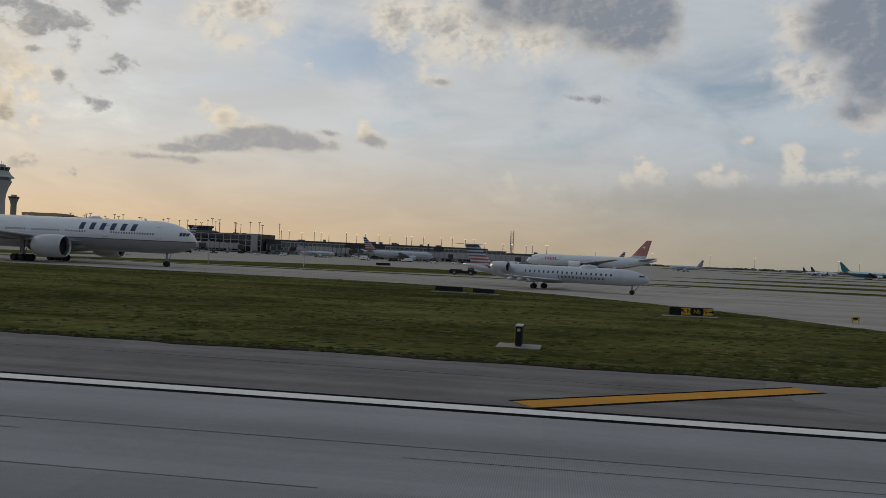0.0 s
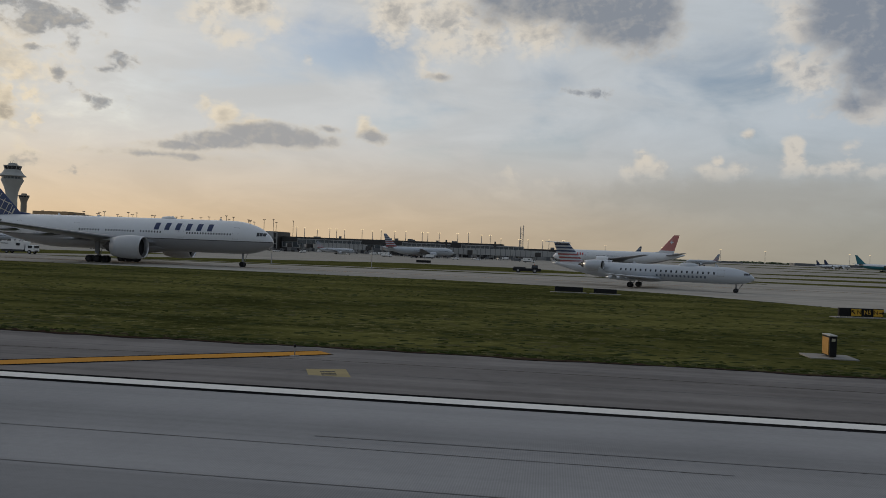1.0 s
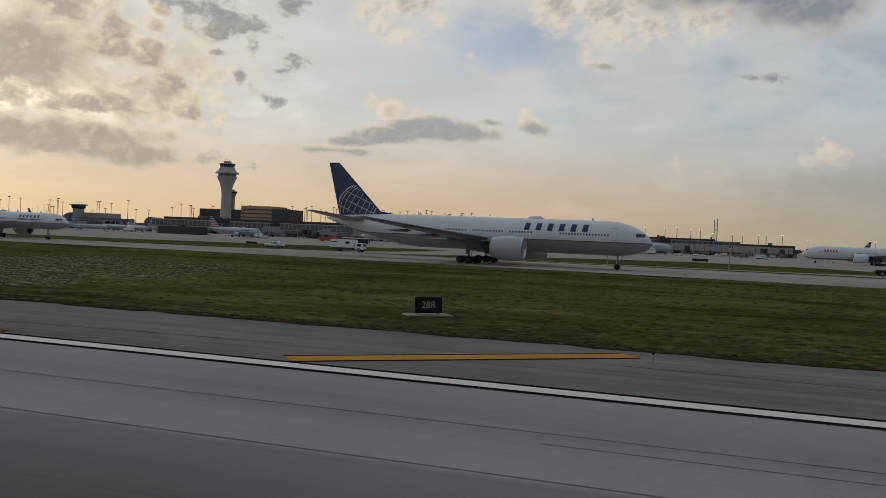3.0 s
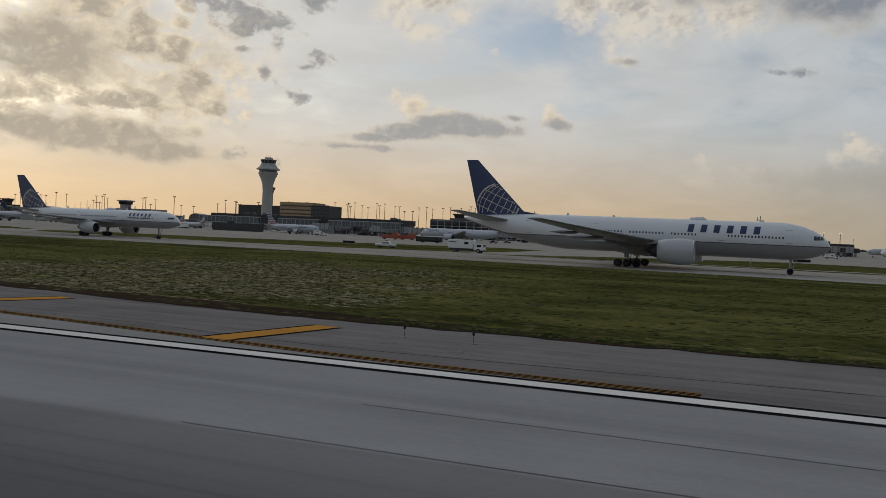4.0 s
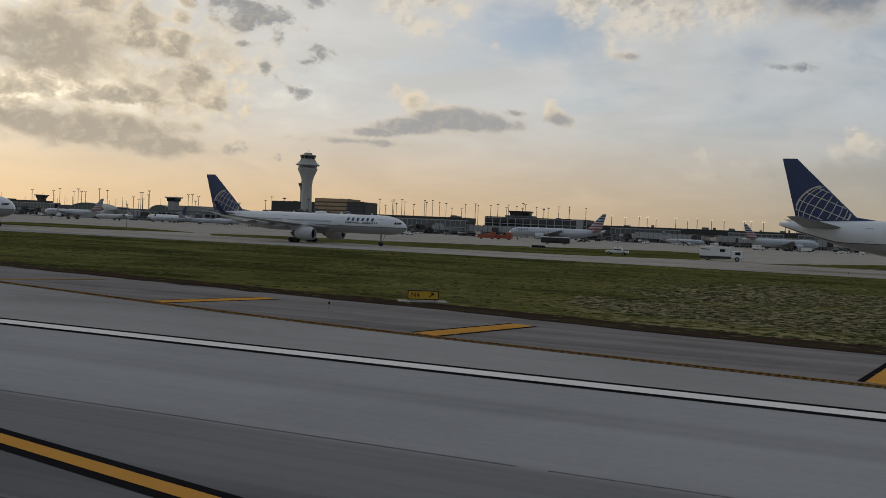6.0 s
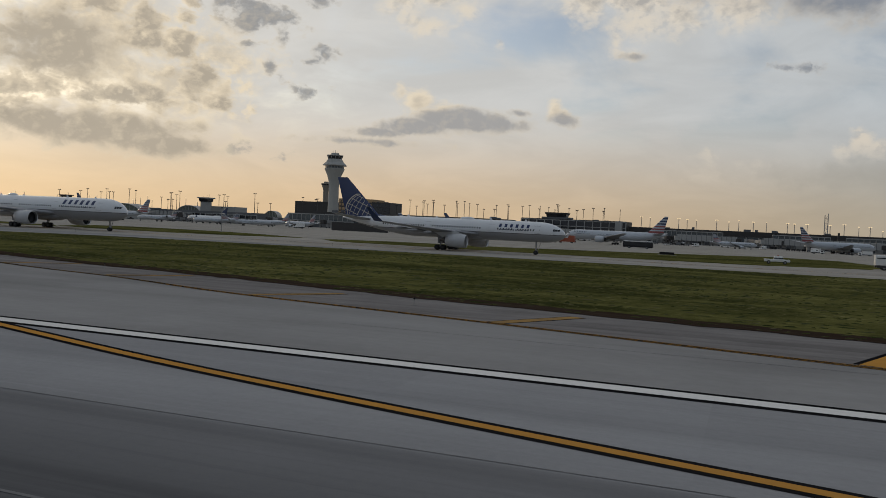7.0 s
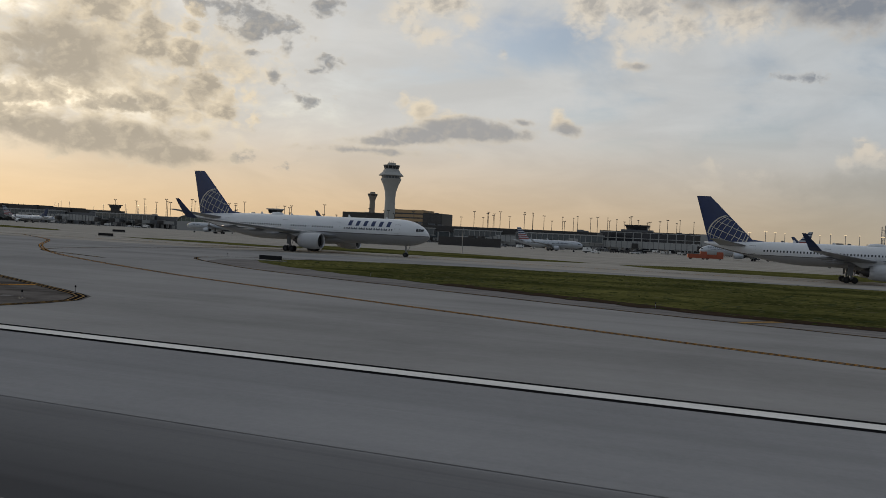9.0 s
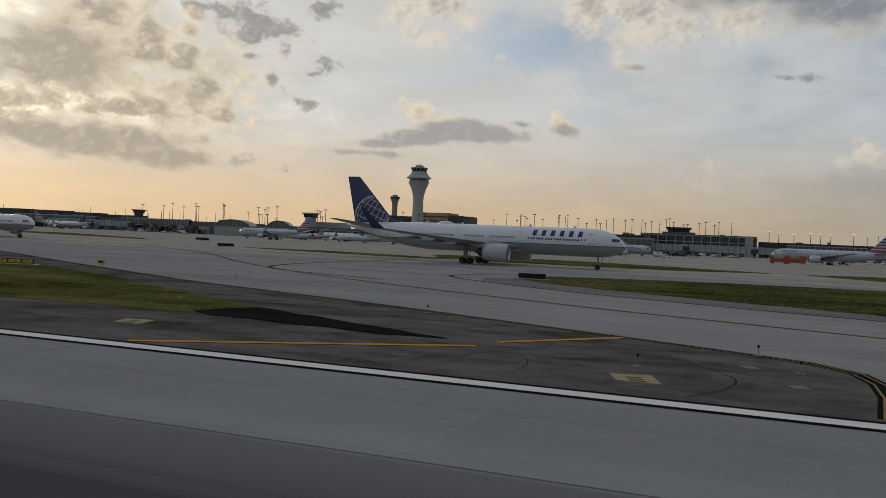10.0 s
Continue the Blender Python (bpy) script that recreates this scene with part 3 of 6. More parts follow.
def painted_line(name, line, bands, label):
    bm = bmesh.new()
    for off, width, mi in bands:
        stripe(bm, line, off, width, 0.012 + 0.006 * (mi != 2), mi)
    return tagged(new(name, finish(bm, name, (WHITE_LINE, YELLOW_LINE, BLACK_LINE, WORN_LINE))), label, "road marking", kind="structure")


# ---- ground ----
def ground_sheet():
    bm = bmesh.new()
    ys = (-4500, -FLAT_Y, 0, FLAT_Y, FALL_Y0, FALL_Y1, 1500, 4500)
    xs = (-4500, -2000, -1200, -700, -400, -200, 0, 200, 600, 1500, 4500)
    grid = [[bm.verts.new((x, y, ground_z(y))) for x in xs] for y in ys]
    for a, b in zip(grid, grid[1:]):
        for i in range(len(xs) - 1):
            bm.faces.new((a[i], a[i + 1], b[i + 1], b[i]))
    return tagged(new("ground", finish(bm, "ground", APRON)), "pale worn concrete airfield paving reaching the horizon", "ground", kind="structure")


ground_sheet()
sheet("exit_taxiway", [(-40, 23.0), (-40, 60), (-120, 131), (-300, 131.5), (-420, 133), (-640, 133), (-640, 23.0)], 0.003, EXIT_CONCRETE, "grey stained concrete of the curved exit taxiway", category="taxiway", wobble=0.3)
sheet("runway", [(-1500, -23.2), (900, -23.2), (900, 23.3), (-1500, 23.3)], 0.006, RUNWAY, "grooved grey concrete runway with tyre streaks", category="runway")
joints = random.Random(8)
for y, w, end in ((13.75, 0.045, -560), (27.2, 0.05, -90), (31.2, 0.04, -160), (17.4, 0.05, -30), (16.45, 0.03, -14), (11.4, 0.09, -30), (8.6, 0.10, -560)):
    bm = bmesh.new()
    x = 300.0
    while x > end:
        run = joints.uniform(12, 60)
        stripe(bm, [Vector((x - run * i / 8, y + 0.10 * noise.noise(((x - run * i / 8) * 0.09, y, 0)), 0)) for i in range(9)], 0, w * joints.uniform(0.6, 1.3), 0.013, 0)
        x -= run + joints.uniform(0, 9)
    tagged(new("joint_seal", finish(bm, "joint_seal", JOINT)), "dark worn sealed joint between paving slabs", "joint", kind="structure")
near_edge = [(60, 34.4), (13, 34.4), (-40, 35.0), (-78, 35.0), (-100, 35.0), (-120, 37.2), (-134, 38.6), (-152, 42.2), (-169, 44.8), (-184, 47.5), (-205, 53.0), (-222, 56.4), (-238, 60.8), (-252, 66.9),
             (-266, 73.4), (-280, 79.4), (-292, 86.6), (-299, 92.5), (-302.5, 98.0)]
far_edge = [(-303, 102), (-300, 108), (-290, 115), (-277, 120), (-258, 123), (-230, 126), (-180, 130), (-150, 131), (-100, 130), (-60, 129), (-30, 127), (-12, 122), (2, 112), (12, 101), (20, 89), (28, 73), (38, 57), (50, 45), (60, 40)]
edge_line = [(-80, 23.9), (-90, 24.2), (-97, 25.0), (-108, 26.3), (-122, 27.4), (-137, 28.8), (-154, 31.2), (-178, 36.8), (-195, 40.6), (-207, 45.0), (-222, 49.2), (-251, 60.8), (-285, 74.5), (-300, 84.0), (-308, 91.0),
             (-310.5, 97), (-307, 105), (-295, 112.5), (-275, 117.5), (-255, 120.5), (-230, 123.0), (-200, 125.5), (-150, 128.5), (-100, 128.0), (-40, 126.0)]
sheet("shoulder", [(900, 23.3), (900, 34.6), (60, 34.6)] + near_edge + [(-306, 95), (-304, 88)] + [q for q in reversed(edge_line[:14])] + [(-80, 23.3)], 0.008, ASPHALT, "weathered grey asphalt runway shoulder", category="shoulder")
sheet("shoulder_repair", [(8.2, 34.1), (8.6, 32.9), (8.1, 31.4), (8.5, 29.8), (8.3, 28.4), (9.0, 27.2), (9.9, 26.3), (10.6, 25.2), (11.8, 24.2), (60, 24.2), (60, 34.1)], 0.0105, PALE_ASPHALT, "paler repaired stretch of the asphalt shoulder", category="shoulder", wobble=0.25)
sheet("turf", near_edge + far_edge, 0.022, TURF, "mown dull green turf between runway and taxiway", category="grass", wobble=0.5)
sheet("turf_edge", [(x, y - 0.7) for x, y in near_edge[1:15]] + [(x, y + 2.6 * (0.25 + 0.75 * (x < -80))) for x, y in reversed(near_edge[1:15])], 0.034, SOIL, "dark bare soil along the turf's edge", category="soil", wobble=0.7)
island = [(-271.6, 23.4), (-271.0, 27.8), (-270.9, 31.0), (-271.3, 33.8), (-273.0, 36.3), (-277, 38.6), (-288, 44.2), (-300, 50.3), (-318, 58.0), (-350, 74.0), (-380, 90), (-430, 112), (-520, 138), (-520, 23.4)]
sheet("paved_island", island, 0.009, DARK_ASPHALT, "dark stained asphalt island beside the exit taxiway", category="shoulder")
sheet("turf", [(-300.4, 34.4), (-301.4, 40.0), (-311, 46.1), (-328, 57.5), (-348, 67.5), (-380, 83), (-430, 104), (-520, 130), (-520, 33.7), (-330, 33.9), (-312, 34.3)], 0.022, TURF, "dull green turf wedge beside the exit taxiway", category="grass", wobble=0.5)
sheet("wet_stain", [(-287.4, 33.1), (-290.7, 32.9), (-296, 33.6), (-300.5, 34.0), (-303, 35.6), (-301.8, 40.0), (-299.0, 38.9), (-295.7, 37.2), (-291.9, 35.4)], 0.032, WETSOIL, "dark wet stain at the tip of the turf", category="stain", wobble=0.6)
for pts in ([(-132, 172), (-105, 177), (-80, 183), (-45, 188), (-2, 205), (8, 213), (-1, 226), (-25, 268), (-65, 278), (-99, 230), (-116, 197)],
            [(-128, 170), (-40, 176), (30, 178), (30, 182), (-40, 183), (-90, 177)],
            [(20, 190), (60, 185), (300, 186), (900, 188), (900, 206), (300, 204), (60, 202), (26, 200)],
            [(22, 258), (60, 247), (110, 254), (300, 262), (900, 275), (900, 330), (300, 318), (110, 303), (60, 278)],
            [(50, 385), (95, 366), (250, 400), (900, 440), (900, 540), (250, 500), (115, 445)],
            [(-266, 180), (-255, 165), (-200, 161), (-168, 164), (-145, 178), (-137, 200), (-142, 268), (-160, 282), (-195, 228), (-222, 200), (-255, 193)],
            [(-271, 181), (-285, 169), (-300, 163), (-322, 162), (-340, 168), (-352, 195), (-345, 205), (-310, 203), (-285, 190)],
            [(-395, 172), (-380, 166), (-356, 161), (-342, 158), (-334, 163), (-345, 172), (-375, 180)],
            [(150, 640), (700, 620), (2500, 640), (2500, 760), (700, 720), (170, 680)],
            [(180, 860), (2500, 900), (2500, 1080), (900, 1010), (200, 930)],
            [(150, 1250), (2500, 1250), (2500, 1500), (200, 1420)],
            [(-450, 205), (-470, 225), (-540, 262), (-570, 250), (-520, 220)]):
    sheet("turf", pts, 0.022, TURF, "narrow mown turf island between taxiways", category="grass", wobble=1.5)

# ---- painted markings ----
straight = [Vector((x, 22.79, 0)) for x in range(900, -1500, -40)]
painted_line("runway_edge_line", straight, ((0, 1.50, 2), (0, 0.80, 0)), "white runway edge line with black borders")
exit_edge = smooth_line(edge_line)
bend = next(i for i, q in enumerate(exit_edge) if q.x < -200)
painted_line("taxiway_edge_line", exit_edge[:bend + 1], ((0, 0.66, 2), (-0.23, 0.06, 1), (0, 0.05, 3), (0.23, 0.06, 1)), "triple yellow taxiway edge line on black")
painted_line("taxiway_edge_line", exit_edge[bend:], ((0, 0.60, 2), (-0.17, 0.07, 3), (0.17, 0.07, 3)), "worn double yellow taxiway edge line on black")
lead_off = smooth_line([(-40, 0.3), (-80, 1.8), (-120, 6.0), (-150, 11.4), (-165, 14.8), (-180, 18.3), (-190, 21.3), (-204, 25.8), (-217, 30.0), (-232, 36.0), (-247, 42.5), (-265, 50.5), (-287, 61), (-307, 71.5), (-325, 83), (-345, 100), (-370, 125), (-400, 146)])
on_runway, turn_off = (next(i for i, q in enumerate(lead_off) if q.y > limit) for limit in (22.25, 23.7))
painted_line("lead_off_line", lead_off[:on_runway], ((0, 0.80, 2), (0, 0.36, 1)), "yellow taxi lead-off line with black borders")
painted_line("taxiway_guide_line", lead_off[turn_off:], ((-0.20, 0.28, 2), (0.20, 0.28, 2), (-0.20, 0.10, 1), (0.20, 0.10, 1)), "thin double yellow taxi guide line on black")
painted_line("island_edge_line", smooth_line([(-271.9, 23.9), (-271.4, 27.8), (-271.3, 31.0), (-271.7, 33.5), (-273.3, 35.8), (-277.2, 38.2), (-288, 43.7), (-300, 49.8), (-318, 57.5), (-350, 73.4), (-380, 89.3), (-430, 111)]), ((0, 0.74, 2), (-0.18, 0.085, 3), (0.18, 0.085, 3)), "double yellow edge line round the paved island")
painted_line("taxiway_centre_line", [Vector((x, 148.0, 0)) for x in range(300, -700, -20)], ((0, 0.5, 2), (0, 0.25, 1)), "yellow taxiway centre line")
for x0, y0, x1, y1, w in ((42, 24.0, 52.2, 32.0, 1.1), (-0.6, 24.0, 9.6, 31.6, 1.1), (-33.8, 24.0, -23.8, 32.6, 1.1), (-68.2, 24.0, -58.0, 32.8, 1.1), (-97.0, 25.0, -95.9, 31.8, 1.15), (-114.2, 27.3, -112.6, 33.9, 1.15), (-130.4, 28.6, -128.6, 35.0, 1.15),
                          (-146.5, 30.4, -144.2, 37.2, 1.15), (-162.0, 33.4, -159.6, 40.0, 1.15), (-177.6, 37.0, -174.9, 43.4, 1.15), (-193.4, 40.6, -190.4, 46.4, 1.15), (-209.0, 46.0, -205.9, 51.6, 1.15), (-223.6, 50.2, -220.5, 55.4, 1.15), (-238.8, 56.4, -235.5, 61.0, 1.15),
                          (-285.5, 33.6, -281.2, 40.0, 0.5), (-296.5, 23.8, -285.8, 31.6, 0.5)):
    painted_line("shoulder_stripe", [Vector((x0, y0, 0)), Vector((x1, y1, 0))], ((0, w * 1.42, 2), (0, w, 1)) if x0 > -170 or w < 1 else ((0, 1.05, 2), (0, 0.80, 3)), "yellow painted shoulder stripe with black borders")


painted_line("taxiway_curve_line", smooth_line([(-338, 150), (-337.8, 127), (-337.3, 108), (-335.6, 97), (-332.8, 89.5), (-328, 85.0), (-321, 82.2), (-312, 78.6)]), ((0, 0.66, 2), (0, 0.16, 3)), "worn curved taxi line with black borders")
for curve, wide in (([(-281.9, 34.6), (-280.4, 34.1), (-278.3, 33.0), (-276.5, 30.5), (-275.8, 28.5), (-276.3, 25.8), (-277.1, 24.3)], 0.06), ([(-285.0, 30.6), (-283.9, 30.4), (-283.0, 29.0), (-282.6, 27.4), (-282.6, 26.4)], 0.04),
                    ([(-299, 27.5), (-294, 29.4), (-289, 28.6), (-286, 30.0)], 0.05), ([(-291, 24.6), (-287, 26.5), (-283.5, 33.0), (-284, 37.0)], 0.04), ([(-120, 25.5), (-104, 27.2), (-92, 26.0), (-70, 27.6)], 0.06), ([(-58, 29.6), (-40, 28.9), (-22, 30.2), (5, 29.5)], 0.05)):
    bm = bmesh.new()
    stripe(bm, smooth_line(curve, 0.5), 0, wide, 0.0125, 0)
    tagged(new("tar_seam", finish(bm, "tar_seam", SOIL)), "dark tar seam winding over the asphalt", "seam", kind="structure")


# ---- tufts and mown clippings ----
def inside_outline(x, y, outline):
    odd = False
    for (xa, ya), (xb, yb) in zip(outline, outline[1:] + outline[:1]):
        if (ya > y) != (yb > y) and x < xa + (y - ya) / (yb - ya) * (xb - xa):
            odd = not odd
    return odd


def island_material(name, colours):
    m = bpy.data.materials.new(name)
    m.use_nodes = True
    n = Net(m.node_tree)
    ramp = n.node("ShaderNodeValToRGB")
    n.put(ramp.inputs[0], n.node("ShaderNodeNewGeometry").outputs["Random Per Island"])
    while len(ramp.color_ramp.elements) < len(colours):
        ramp.color_ramp.elements.new(0.5)
    for i, (e, c) in enumerate(zip(ramp.color_ramp.elements, colours)):
        e.position, e.color = i / (len(colours) - 1), (*c, 1)
    b = n.node("ShaderNodeBsdfPrincipled")
    n.put(b.inputs["Base Color"], ramp.outputs[0])
    b.inputs["Roughness"].default_value = 0.95
    b.inputs["Specular IOR Level"].default_value = 0.1
    n.t.links.new(b.outputs[0], n.node("ShaderNodeOutputMaterial").inputs[0])
    return m


def clumps(name, count, outline, size, height, stretch, mat, label, seed, keep):
    """Low uneven mounds of grass, strewn over an outline."""
    r = random.Random(seed)
    xs, ys = [p[0] for p in outline], [p[1] for p in outline]
    verts, faces = [], []
    made = tries = 0
    while made < count and tries < count * 30:
        tries += 1
        x, y = r.uniform(min(xs), max(xs)), min(ys) + (max(ys) - min(ys)) * r.random() ** 1.5
        if not inside_outline(x, y, outline) or not keep(x, y, r):
            continue
        made += 1
        w = r.uniform(*size)
        h = r.uniform(*height)
        z = ground_z(y) + 0.02
        k = len(verts)
        for i in range(6):
            a = i * math.pi / 3 + r.uniform(-0.3, 0.3)
            q = r.uniform(0.6, 1.2) * w
            verts.append((x + q * stretch * math.cos(a), y + q * math.sin(a), z))
        for i in range(3):
            a = i * 2 * math.pi / 3 + r.uniform(-0.5, 0.5)
            verts.append((x + 0.45 * w * stretch * math.cos(a), y + 0.4 * w * math.sin(a), z + h * r.uniform(0.6, 1.1)))
        for i in range(3):
            a, b, c = k + 2 * i, k + (2 * i + 1) % 6, k + (2 * i + 2) % 6
            t0, t1 = k + 6 + i, k + 6 + (i + 1) % 3
            faces += [(a, b, t0), (b, t1, t0), (b, c, t1)]
        faces.append((k + 6, k + 7, k + 8))
    me = bpy.data.meshes.new(name)
    me.from_pydata(verts, [], faces)
    me.materials.append(mat)
    tagged(new(name, me), label, "grass", kind="stuff")


GREEN_CLUMP = island_material("grass_tufts", ((0.022, 0.032, 0.006), (0.034, 0.042, 0.009), (0.050, 0.056, 0.014), (0.09, 0.082, 0.034)))
STRAW_CLUMP = island_material("dry_clipping_clumps", ((0.018, 0.016, 0.007), (0.075, 0.066, 0.028), (0.17, 0.148, 0.075), (0.31, 0.27, 0.155)))
field_outline = near_edge + far_edge
clumps("grass_tufts", 16000, field_outline, (0.06, 0.24), (0.02, 0.06), 2.2, GREEN_CLUMP, "uneven tufts in the mown turf", 2, lambda x, y, r: r.random() < 0.35 + 1.3 * max(0, noise.noise((x * 0.05, y * 0.12, 2))))
dry_outline = [(-98, 42), (-106, 37.4), (-124, 39.6), (-138, 42.5), (-146, 53), (-147, 74), (-142, 92), (-126, 104), (-112, 90), (-102, 64)]
clumps("dry_clippings", 26000, dry_outline, (0.04, 0.15), (0.02, 0.07), 3.8, STRAW_CLUMP, "pale dry mown clippings lying in rows", 3,
       lambda x, y, r: r.random() < (1.0 - math.hypot((x + 122) / 26.0, (y - 56) / 42.0)) * (0.45 + 0.55 * math.sin(y * 3.7 + 3.0 * noise.noise((x * 0.08, y * 0.08, 0)))) * (0.35 + 1.3 * noise.noise((x * 0.07, y * 0.1, 9))))
clumps("edge_tufts", 2200, [(x, y - 0.3) for x, y in near_edge[1:15]] + [(x, y + 1.0) for x, y in reversed(near_edge[1:15])], (0.08, 0.22), (0.04, 0.10), 2.0, GREEN_CLUMP, "ragged tufts along the edge of the paving", 4, lambda x, y, r: x > -95 or r.random() < 0.05)

# ---- aircraft ----
class Hull:
    """A fuselage: nose at x = 0, tail at x = -length, on gear at z = 0."""

    def __init__(self, length, radius, axis_z, nose=1.75, tail=0.66, height=1.0, upsweep=0.42):
        self.L, self.R, self.z, self.nose, self.tail, self.h, self.up = length, radius, axis_z, nose * 2 * radius, tail * length, height, upsweep

    def section(self, s):
        """Half width, top and bottom at s metres behind the nose."""
        R, H = self.R, self.R * self.h
        top, bottom, wide = self.z + H, self.z - H, R
        if s < self.nose:
            u = max(s / self.nose, 0.0008)
            k = (1 - (1 - u) ** 2.1) ** 0.62
            tip = self.z - 0.28 * H
            wide = R * k
            ktop = (1 - (1 - u) ** 2.3) ** 0.60
            top, bottom = tip + (self.z + H - tip) * ktop, tip - (tip - (self.z - H)) * (1 - (1 - min(1, u * 1.35)) ** 2.1) ** 0.62
        elif s > self.tail:
            v = (s - self.tail) / (self.L - self.tail)
            wide = R * (1 - 0.92 * v ** 1.7)
            top = self.z + H - self.up * 0.62 * H * v ** 2.2
            bottom = self.z - H + (2 * H - self.up * 0.62 * H - 0.16 * H) * v ** 1.55
        return wide, top, bottom

    def at(self, s, a, out=0.0):
        """Point of the skin; a in degrees from the crown, positive to port."""
        w, t, b = self.section(s)
        c, h = (t + b) / 2, (t - b) / 2
        return Vector((-s, (w + out) * math.sin(radians(a)), c + (h + out) * math.cos(radians(a))))

    def level(self, s, z):
        """The angle at which the skin reaches the height z."""
        w, t, b = self.section(s)
        return math.degrees(math.acos(max(-0.98, min(0.98, (z - (t + b) / 2) / ((t - b) / 2)))))

    def skin(self, mats, belly_z, line=0.0, n=36, stations=46):
        """mats: upper, lower, line. The lower colour starts below belly_z."""
        bm = bmesh.new()
        ss = [self.L * (0.0006 + 0.25 * (i / 18) ** 1.8) for i in range(18)]
        ss += [self.L * 0.25 + (self.L * 0.75) * i / (stations - 18) for i in range(stations - 17)]
        rows = []
        m = n // 4
        for s in ss:
            w, t, b = self.section(s)
            c = min(belly_z, b + 0.75 * (t - b))
            c = max(c, b + 0.12 * (t - b))
            edge = self.level(s, c)
            wide = self.level(s, c - max(line, 0.01))
            half = [edge * i / (m + 2) for i in range(m + 3)] + [wide + (180 - wide) * i / m for i in range(m + 1)]
            full = half + [360 - a for a in half[-2:0:-1]]
            rows.append([self.at(s, a) for a in full])
        k = m + 3
        total = len(rows[0])

        def pick(j, i):
            i = min(i, total - 1 - i)
            return 0 if i < k - 1 else (2 if i == k - 1 and line else 1)
        rings(bm, rows, mi=pick)
        return finish(bm, "fuselage", mats, True)

    def patch(self, bm, s0, s1, z0, z1, side, out=0.03, slant=0.0, nx=2, nz=2):
        """A small plate on the skin between two stations and two heights; slant leans its top forward."""
        grid = []
        for j in range(nz + 1):
            z = z0 + (z1 - z0) * j / nz
            row = []
            for i in range(nx + 1):
                s = s0 + (s1 - s0) * i / nx - slant * (z - z0)
                row.append(bm.verts.new(self.at(s, side * self.level(s, z), out)))
            grid.append(row)
        for a, b in zip(grid, grid[1:]):
            for i in range(nx):
                f = bm.faces.new((a[i], a[i + 1], b[i + 1], b[i]))
                f.normal_update()
                if f.normal.y * side < 0:
                    f.normal_flip()
        return bm


def foil(le, chord, thick, up, n=9):
    """One wing section: leading edge, chord, thickness ratio, thickness direction."""
    pts = []
    for k in list(range(n)) + list(range(n, 0, -1)):
        x = (1 - math.cos(math.pi * k / n)) / 2
        t = 5 * thick * (0.2969 * math.sqrt(x) - 0.126 * x - 0.3516 * x ** 2 + 0.2843 * x ** 3 - 0.1015 * x ** 4) + 0.002
        pts.append((x, t))
    out = [Vector(le) + Vector((-chord * x, 0, 0)) + up * (chord * t * (1 if i < n else -1)) for i, (x, t) in enumerate(pts)]
    return out


def wing_mesh(sections, name, mats, mi=None):
    bm = bmesh.new()
    rings(bm, [foil(*s) for s in sections], mi=mi)
    bmesh.ops.recalc_face_normals(bm, faces=bm.faces[:])
    return finish(bm, name, mats, False)


def wheel_set(parent, x, y, r, w, pairs, axles, strut_top, gap):
    """An undercarriage leg with its wheels."""
    leg = part("landing_gear", rod(rod(bmesh.new(), (x, y, r), (x, y, strut_top), 0.21 * r / 0.55), (x + 0.25, y, r * 1.2), (x + 1.1, y, strut_top), 0.06), STEEL, parent)
    if axles > 1:
        part("gear_door", boxmesh(x - 0.5, y + math.copysign(0.28, y), r * 2.5, x + 0.35, y + math.copysign(0.36, y), strut_top - 0.1, bevel=0.02), WINGGREY, leg)
        rod_bm = rod(bmesh.new(), (x + gap * (axles - 1) / 2, y, r), (x - gap * (axles - 1) / 2, y, r), 0.11)
        part("bogie_beam", rod_bm, DARKMETAL, leg)
    tyre = finish(lathe(bmesh.new(), ((-w / 2, r * 0.55), (-w / 2, r * 0.86), (-w * 0.34, r), (w * 0.34, r), (w / 2, r * 0.86), (w / 2, r * 0.55)), "y", n=20), "tyre", RUBBER)
    rim = finish(lathe(bmesh.new(), ((-w / 2 - 0.02, r * 0.50), (-w / 2 - 0.02, r * 0.22), (w / 2 + 0.02, r * 0.22), (w / 2 + 0.02, r * 0.50)), "y", n=14), "rim", DARKMETAL)
    for k in range(axles):
        for side in pairs:
            o = part("tyre", tyre, None, leg)
            o.location = (x + gap * ((axles - 1) / 2 - k), y + side, r)
            o = part("rim", rim, None, leg)
            o.location = (x + gap * ((axles - 1) / 2 - k), y + side, r)


